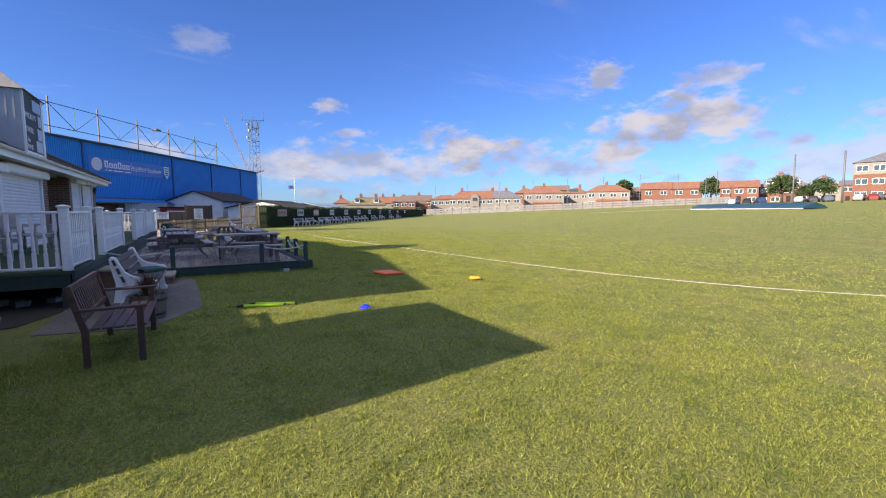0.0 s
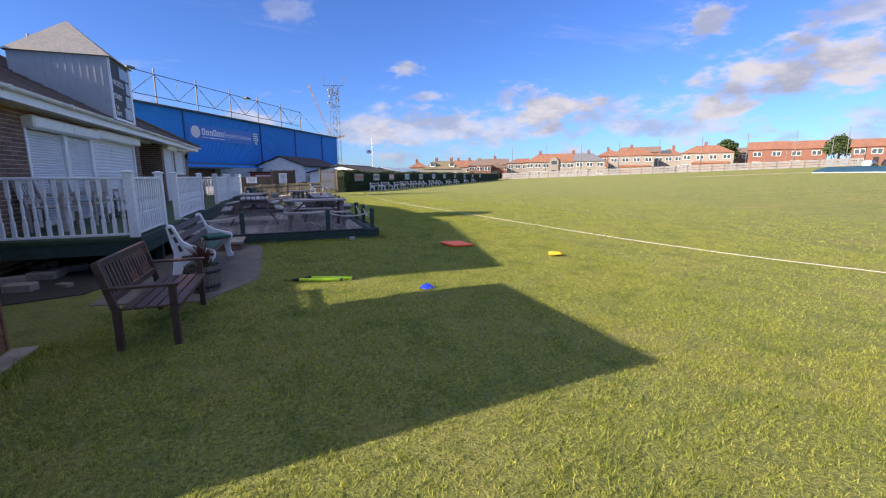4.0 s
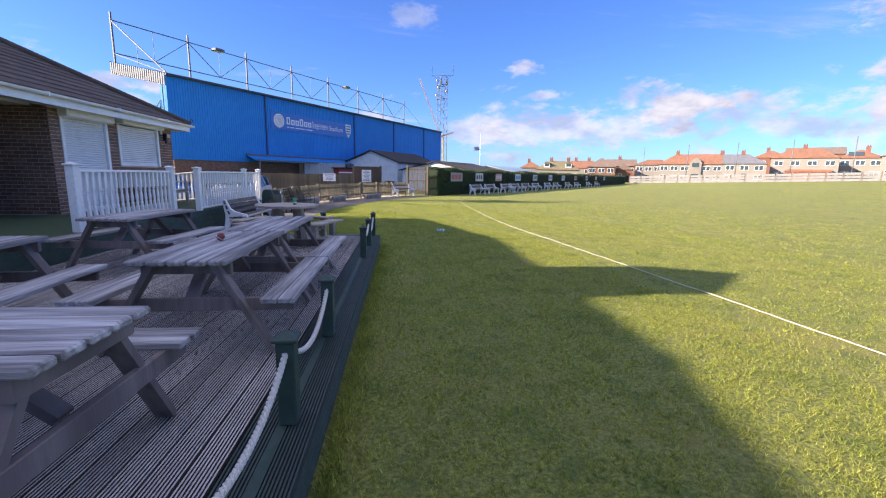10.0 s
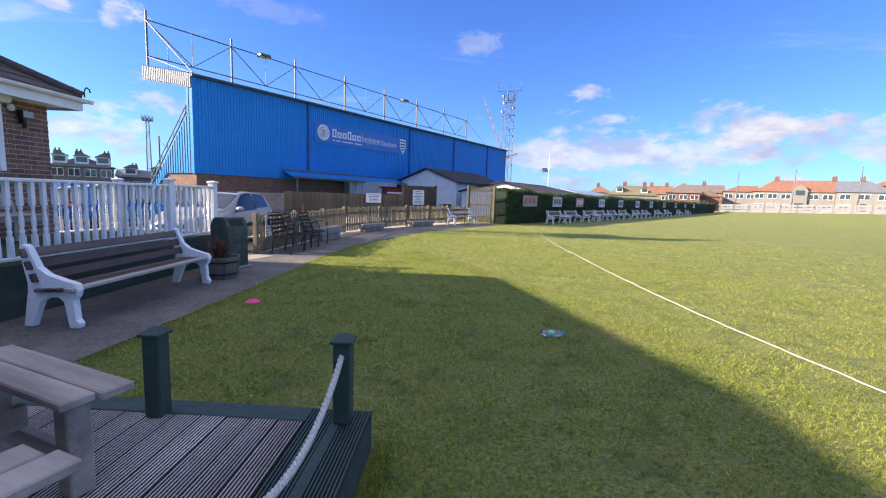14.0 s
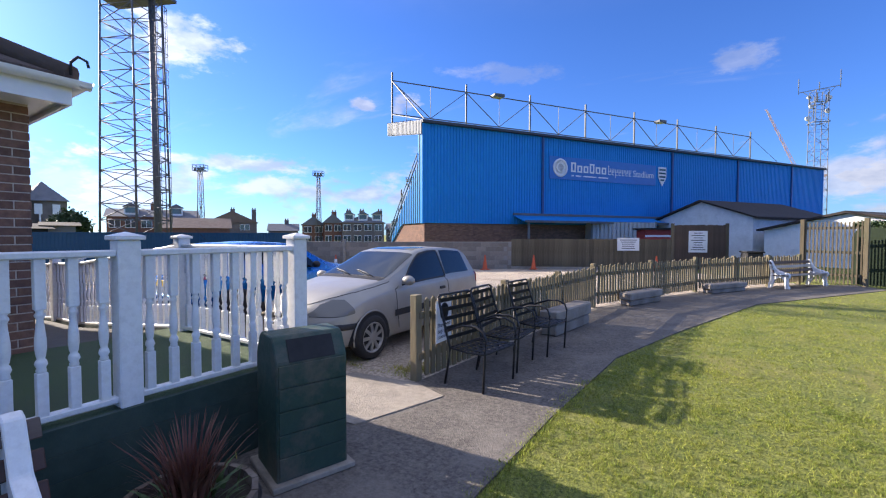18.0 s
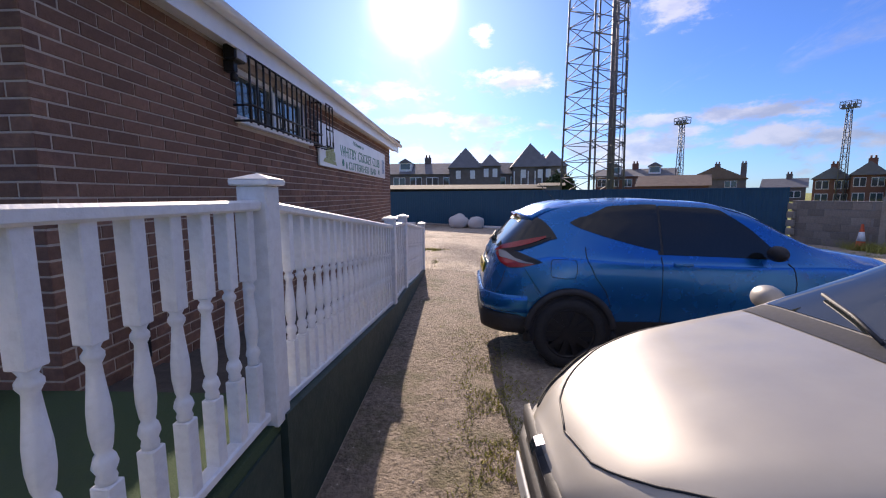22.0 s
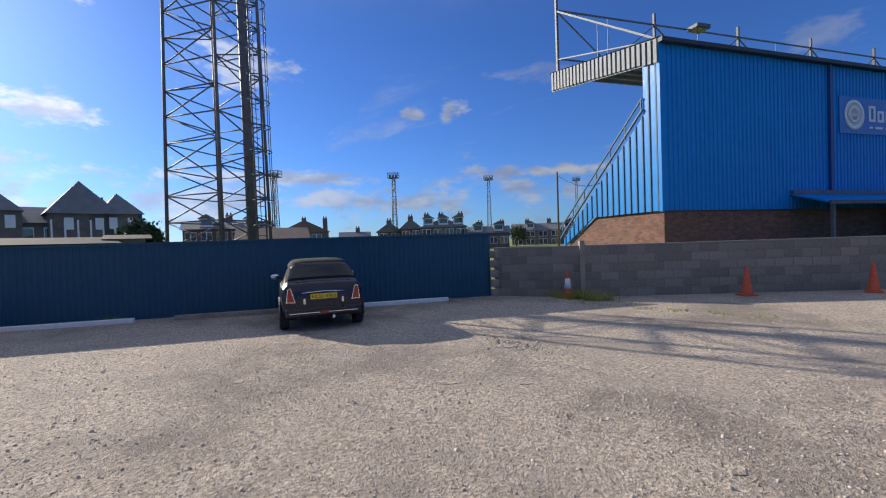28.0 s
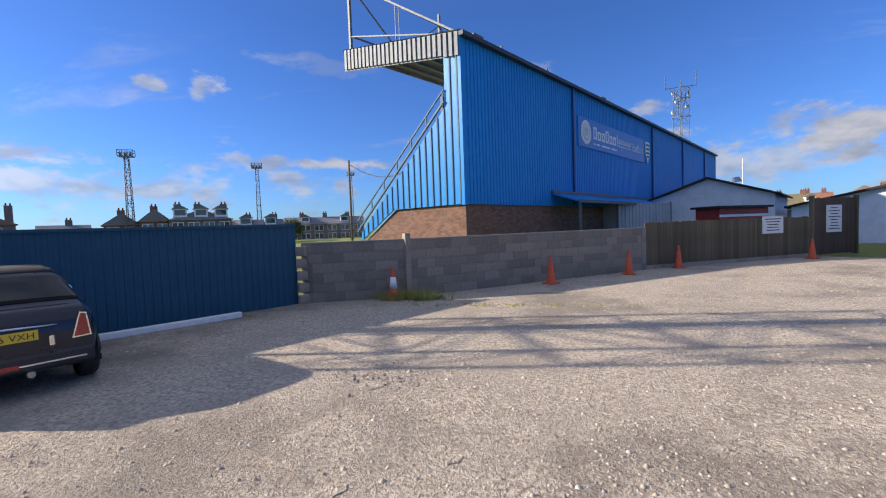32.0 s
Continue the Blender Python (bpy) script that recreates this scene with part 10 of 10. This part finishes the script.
def blades(rng, x, y, z, h, w, lean, size=None):
    """One triangle a blade at each place; size: how tall each one stands against h."""
    n = len(x)
    a, b = rng.uniform(0, 2 * np.pi, n), rng.uniform(0, 2 * np.pi, n)
    lump = 1 + 0.2 * np.sin(x * 31 + 3 * np.sin(y * 13)) * np.sin(y * 29 + 3 * np.sin(x * 11))
    if size is not None:
        lump = lump * size
    hh, ww = h * lump * rng.uniform(0.55, 1.25, n), w * rng.uniform(0.7, 1.3, n)
    ll = hh * lean * rng.uniform(0.2, 1.2, n)
    v = np.zeros((n, 3, 3))
    v[:, 0] = np.stack([x - ww * np.cos(a), y - ww * np.sin(a), z], 1)
    v[:, 1] = np.stack([x + ww * np.cos(a), y + ww * np.sin(a), z], 1)
    v[:, 2] = np.stack([x + ll * np.cos(b), y + ll * np.sin(b), z + hh], 1)
    return v.reshape(-1, 3)


def on_lawn(x, y):
    deck_ = (x < 0.03) & (x > -4.5) & (y > -0.02) & (y < 8.66)
    edge = np.interp(y, [-4.75, -4.7, -3.6, -0.6, 0.4, 8.4, 12.0, 15.8, 18.1, 20.3, 24.6, 30.0], [-3.4, -3.1, -2.6, -2.68, -2.9, -2.75, -2.68, -2.66, -2.56, -2.0, -0.7, 2.75])
    edge = edge + 0.06 * np.sin(y * 3.1) * np.sin(y * 1.3 + 1)
    edge = np.where(y < -4.75, np.where(y < -8.7, -9.0, -4.2), edge)
    return ~deck_ & (x > edge)


def build_grass():
    rng = np.random.default_rng(7)
    out = []
    line = [(-2.6, -11.4), (-0.8, -7.6), (0.25, -2.5), (0.54, 2.9), (0.4, 8.0), (-0.6, 10.7), (-2.1, 13.5), (-3.0, 15.0)]
    px, py = np.array(line).T
    # tufts of a few blades each: how many, where, reach from the line, height, blade width, tuft width, blades a tuft
    for n, x0, x1, y0, y1, near, far, h, w, wide, per in ((330000, -6, 6, -13, 19, 0.0, 3.6, 0.026, 0.0024, 0.010, 7), (235000, -7, 12, -13, 27, 3.6, 8.5, 0.028, 0.0036, 0.016, 5), (120000, -9, 26, -13, 42, 8.5, 20.0, 0.030, 0.008, 0.035, 4)):
        x, y = rng.uniform(x0, x1, n), rng.uniform(y0, y1, n)
        dense = 0.55 + 0.45 * np.sin(x * 2.3 + np.sin(y * 1.7) * 2) * np.sin(y * 2.9 + np.sin(x * 1.1) * 2)
        d = np.min([np.hypot(x - np.interp(s, np.arange(len(px)), px), y - np.interp(s, np.arange(len(px)), py)) for s in np.linspace(0, len(px) - 1, 29)], 0)
        keep = on_lawn(x, y) & (d >= near) & (d < far) & (rng.uniform(0, 1, n) < (dense + 0.45) * (1 if far < 17 else np.clip((far - d) / 9, 0, 1)))
        x, y = x[keep], y[keep]
        size = np.repeat(rng.uniform(0.45, 1.45, len(x)), per)
        x, y = np.repeat(x, per) + rng.normal(0, wide, len(x) * per), np.repeat(y, per) + rng.normal(0, wide, len(y) * per)
        out_ = on_lawn(x, y)
        x, y, size = x[out_], y[out_], size[out_]
        z = np.array([land(a, b) for a, b in zip(x, y)]) if far > 17 else np.zeros(len(x))
        out.append(blades(rng, x, y, z, h, w, 1.0, size))
    # longer fringe along the deck and the path edge
    for n, xf, y0, y1, h in ((9000, lambda y: 0.05 + rng.exponential(0.05, len(y)), -0.1, 8.7, 0.055), (5000, lambda y: -2.66 + rng.normal(0, 0.05, len(y)), 8.7, 17.0, 0.035),
                             (4000, lambda y: -4.28 + rng.exponential(0.06, len(y)), -8.5, -5.8, 0.07)):
        y = rng.uniform(y0, y1, n)
        out.append(blades(rng, xf(y), y, np.zeros(n), h, 0.004, 0.8))
    x = rng.uniform(-4.3, 0.0, 5000)
    out.append(blades(rng, x, -0.03 - rng.exponential(0.04, 5000), np.zeros(5000), 0.05, 0.004, 0.8))
    ob = new("lawn_grass", scatter_mesh("lawn_grass", np.concatenate(out), 3, M_BLADE))
    tagged(ob, "short mown lawn grass in light and dark tufts", "grass", kind="stuff")


build_grass()


def build_weeds():
    rng = np.random.default_rng(11)
    out = []
    for cx, cy, sx, sy, n, h in ((-5.9, 15.62, 0.55, 0.22, 9000, 0.026), (-6.3, 15.95, 0.25, 0.2, 2500, 0.03), (-7.6, 15.5, 0.7, 0.16, 3500, 0.022), (-4.5, 16.2, 0.12, 0.12, 300, 0.05), (-16.1, 25.95, 0.38, 0.14, 1800, 0.24),
                                 (-14.2, 25.2, 1.6, 0.10, 900, 0.05), (-21.5, 21.8, 0.15, 0.25, 500, 0.14), (-23.7, 18.4, 0.15, 0.2, 500, 0.16), (-19.4, 24.2, 0.5, 0.1, 500, 0.06), (-16.4, 14.42, 0.16, 0.16, 900, 0.05), (-14.3, 14.65, 0.3, 0.05, 200, 0.025), (-4.35, 17.5, 0.06, 1.2, 1800, 0.09)):
        x, y = rng.normal(cx, sx, n), rng.normal(cy, sy, n)
        lump = ~((x > -5.3) & (y > 14.6) & (y < 15.9)) & (np.sin(x * 9 + np.sin(y * 7)) * np.sin(y * 11 + 1) > -0.2)
        out.append(blades(rng, x[lump], y[lump], np.full(lump.sum(), 0.012), h, 0.005, 1.2))
    ob = new("weeds", scatter_mesh("weeds", np.concatenate(out), 3, surf("yellow-green weed", (0.20, 0.22, 0.035), (0.42, 0.37, 0.09), 5, 0.7, bump=0, isle=0.45)))
    tagged(ob, "straggly yellow-green weeds on the gravel", "weeds", kind="stuff")


build_weeds()


def build_stones(name, label, seed, n, dark):
    rng = np.random.default_rng(seed)
    x, y = rng.uniform(-24, -4.4, n), rng.uniform(14.6, 30, n)
    if dark:
        # a fan of dark gravel where cars turn
        u = rng.uniform(0, 1, n)
        x, y = -17.4 + 5.2 * u + rng.normal(0, 0.35, n), 14.7 + 2.3 * u + rng.normal(0, 0.42, n)
        k = n // 9
        x[:k], y[:k] = rng.normal(-15.15, 0.35, k), rng.normal(21.2, 0.22, k)
    else:
        x = np.concatenate([x, rng.uniform(-13.5, -5.0, 15000)])
        y = np.concatenate([y, rng.uniform(14.57, 16.0, 15000)])
    d = np.hypot(x + 13.5, y - 17.1)
    ok = (y < 26.2 + (x + 16.2) * 0.77) & (rng.uniform(0, 1, len(x)) < np.clip(1.35 - d / 7.5, 0.22, 1)) & (y > 14.56)
    fence = np.interp(y, [15.9, 22, 26.4], [-4.35, -3.95, -2.2])
    ok &= x < fence
    ok &= ~((x > -18.4 - (25.6 - y) * 0.7) == False)
    x, y = x[ok], y[ok]
    m = len(x)
    s = np.clip(rng.lognormal(-5.0, 0.5, m), 0.004, 0.024)
    if dark:
        s = s * 0.72
    s = np.where((y < 16.0) & (x > -13.6), s * 0.5, s)
    s[:30] = rng.uniform(0.016, 0.03, 30)
    a = rng.uniform(0, 6.283, m)
    base = np.array([(1, 0, 0), (.3, .8, 0), (-.8, .5, 0), (-.7, -.6, 0), (.4, -.8, 0), (.55, .1, .62), (-.2, .42, .72), (-.25, -.4, .66)])
    v = base[None] * rng.uniform(0.7, 1.25, (m, 8, 1)) * s[:, None, None]
    c, si = np.cos(a)[:, None], np.sin(a)[:, None]
    verts = np.stack([x[:, None] + v[..., 0] * c - v[..., 1] * si, y[:, None] + v[..., 0] * si + v[..., 1] * c, 0.011 + v[..., 2]], -1).reshape(-1, 3)
    tri = [(5, 6, 7), (0, 1, 5), (1, 6, 5), (1, 2, 6), (2, 3, 7), (2, 7, 6), (3, 4, 7), (4, 5, 7), (4, 0, 5)]
    F = (np.arange(m)[:, None, None] * 8 + np.array(tri)[None]).reshape(-1, 3)
    me = bpy.data.meshes.new(name)
    me.vertices.add(len(verts))
    me.vertices.foreach_set("co", verts.astype(np.float32).ravel())
    me.loops.add(len(F) * 3)
    me.loops.foreach_set("vertex_index", F.astype(np.int32).ravel())
    me.polygons.add(len(F))
    me.polygons.foreach_set("loop_start", np.arange(0, len(F) * 3, 3, dtype=np.int32))
    cs = ((0.19, 0.16, 0.13), (0.36, 0.305, 0.255)) if dark else ((0.30, 0.255, 0.205), (0.60, 0.53, 0.44))
    me.materials.append(surf("loose stone", *cs, 9, 0.95, bump=0.3, isle=0.32))
    me.update(calc_edges=True)
    ob = new(name, me)
    tagged(ob, label, "gravel", kind="stuff")


build_stones("gravel_stones", "loose grey and beige stones on the car park", 5, 95000, False)
build_stones("dark_gravel", "dark brown gravel worn loose where cars turn", 6, 24000, True)
for x, y, a, w, l in ((-16.75, 13.80, 12, 0.26, 0.36), (-14.90, 19.36, 30, 0.14, 0.09), (-13.92, 20.66, -12, 0.10, 0.07), (-14.21, 19.80, 50, 0.09, 0.05), (-15.22, 21.02, 20, 0.18, 0.12), (-12.3, 19.1, 70, 0.08, 0.06), (-16.9, 18.0, 5, 0.07, 0.06)):
    bm = bmesh.new()
    rng_ = random.Random(int(x * -100))
    prism(bm, [(w * math.cos(q) * rng_.uniform(0.8, 1.15), l * math.sin(q) * rng_.uniform(0.8, 1.15)) for q in np.linspace(0.4, 6.0, 5)] if w < 0.2 else [(-w, -l), (w, -l), (w, l), (-w, l)], 0.0, 0.008, "z")
    solid("concrete_slab", bm, M_GRAVEL if w < 0.2 else M_CONC, "flat broken piece of pale concrete in the gravel" if w < 0.2 else "square pale concrete slab set by the ramp foot", "slab", m=pose(x, y, 0.010, 0, 0, a))

# ---- bricks ----
BL, BH, CO, CH = 0.215, 0.065, 0.225, 0.075
BRICK = mesh_of("brick", one_box(-BL / 2, BL / 2, -0.004, 0.004, 0, BH, bev=0.002), M_BRICK)


def brick_field(a0, a1, z0, z1, holes):
    """Places (a, b, z) of the bricks of a stretcher bond wall, cut at its ends and openings."""
    out = []
    for r in range(int((z1 - z0) / CH)):
        z = z0 + r * CH
        spans = [(a0, a1)]
        for h0, h1, k0, k1 in holes:
            if z + BH > k0 and z < k1:
                spans = [s for p, q in spans for s in ((p, min(q, h0)), (max(p, h1), q)) if s[1] - s[0] > 0.03]
        for p, q in spans:
            i = math.floor((p - a0) / CO) - 1
            while True:
                b0 = a0 + i * CO + (CO / 2 if r % 2 else 0)
                if b0 > q:
                    break
                u, w = max(b0, p), min(b0 + BL, q)
                if w - u > 0.03:
                    out.append((u, w, z))
                i += 1
    return out


def joined_bricks(name, cells, place, parent, label):
    vs, fs = [], []
    for u, w, z in cells:
        k = len(vs)
        dp = random.uniform(0.004, 0.006)
        e = 0.003
        for (a, b, d) in ((u, z, 0), (w, z, 0), (w, z + BH, 0), (u, z + BH, 0), (u + e, z + e, dp), (w - e, z + e, dp), (w - e, z + BH - e, dp), (u + e, z + BH - e, dp)):
            vs.append(place(a, b, d))
        fs += [(k + 4, k + 5, k + 6, k + 7)] + [(k + i, k + (i + 1) % 4, k + 4 + (i + 1) % 4, k + 4 + i) for i in range(4)]
    ob = new(name, raw_mesh(name, vs, fs, M_BRICKS))
    ob.parent = parent
    tagged(ob, label, kind="stuff")


cells = brick_field(BACK_X, FX, 0.05, 2.80, [(SIDE_WINDOW[0], SIDE_WINDOW[1], SIDE_WINDOW[2] - 0.04, SIDE_WINDOW[3] + 0.02)])
near = [c for c in cells if c[0] > -9.1 and c[2] > 1.0 and c[1] - c[0] > BL - 0.002]
near = near[:290]
pick = set(near)
for u, w, z in near:
    piece("brick", BRICK, wall_side, pose((u + w) / 2, SY - 0.010, z, 0, 0, 180))
joined_bricks("brick_course", [c for c in cells if c not in pick], lambda a, b, d: (a, SY - 0.012 + d, b), wall_side, "red brick courses with pale mortar joints")
front = brick_field(NEAR_Y, PORCH[0], 0.05, 2.80, OPENINGS[:3]) + brick_field(PORCH[1], SY - 0.002, 0.05, 2.80, OPENINGS[3:])
joined_bricks("brick_course", front, lambda a, b, d: (FX + d, a, b), wall_front, "red brick courses with pale mortar joints")
side = brick_field(-8.35, FX - 0.0, 0.62, 2.80, [])
joined_bricks("brick_course", side, lambda a, b, d: (a, PORCH[1] - d, b), wall_porch, "shaded red brick courses")
joined_bricks("brick_course", brick_field(PORCH[0], PORCH[1], 0.62, 2.80, []), lambda a, b, d: (-8.35 + d, a, b), wall_porch, "shaded red brick courses")
# bricks of the stand's base
base = brick_field(0.1, 41.1, 0.9, 2.30, [])
joined_bricks("brick_course", base, lambda a, b, d: (a, 0.05 - d, b), STAND, "red brick base courses")
gable = [c for c in brick_field(0.06, 5.6, 0.9, 2.33, []) if c[2] + BH < (2.33 if c[1] < 3.7 else 2.33 - (c[1] - 3.7) * 0.615)]
joined_bricks("brick_course", gable, lambda a, b, d: (0.1 - d, a, b), STAND, "red brick gable courses")
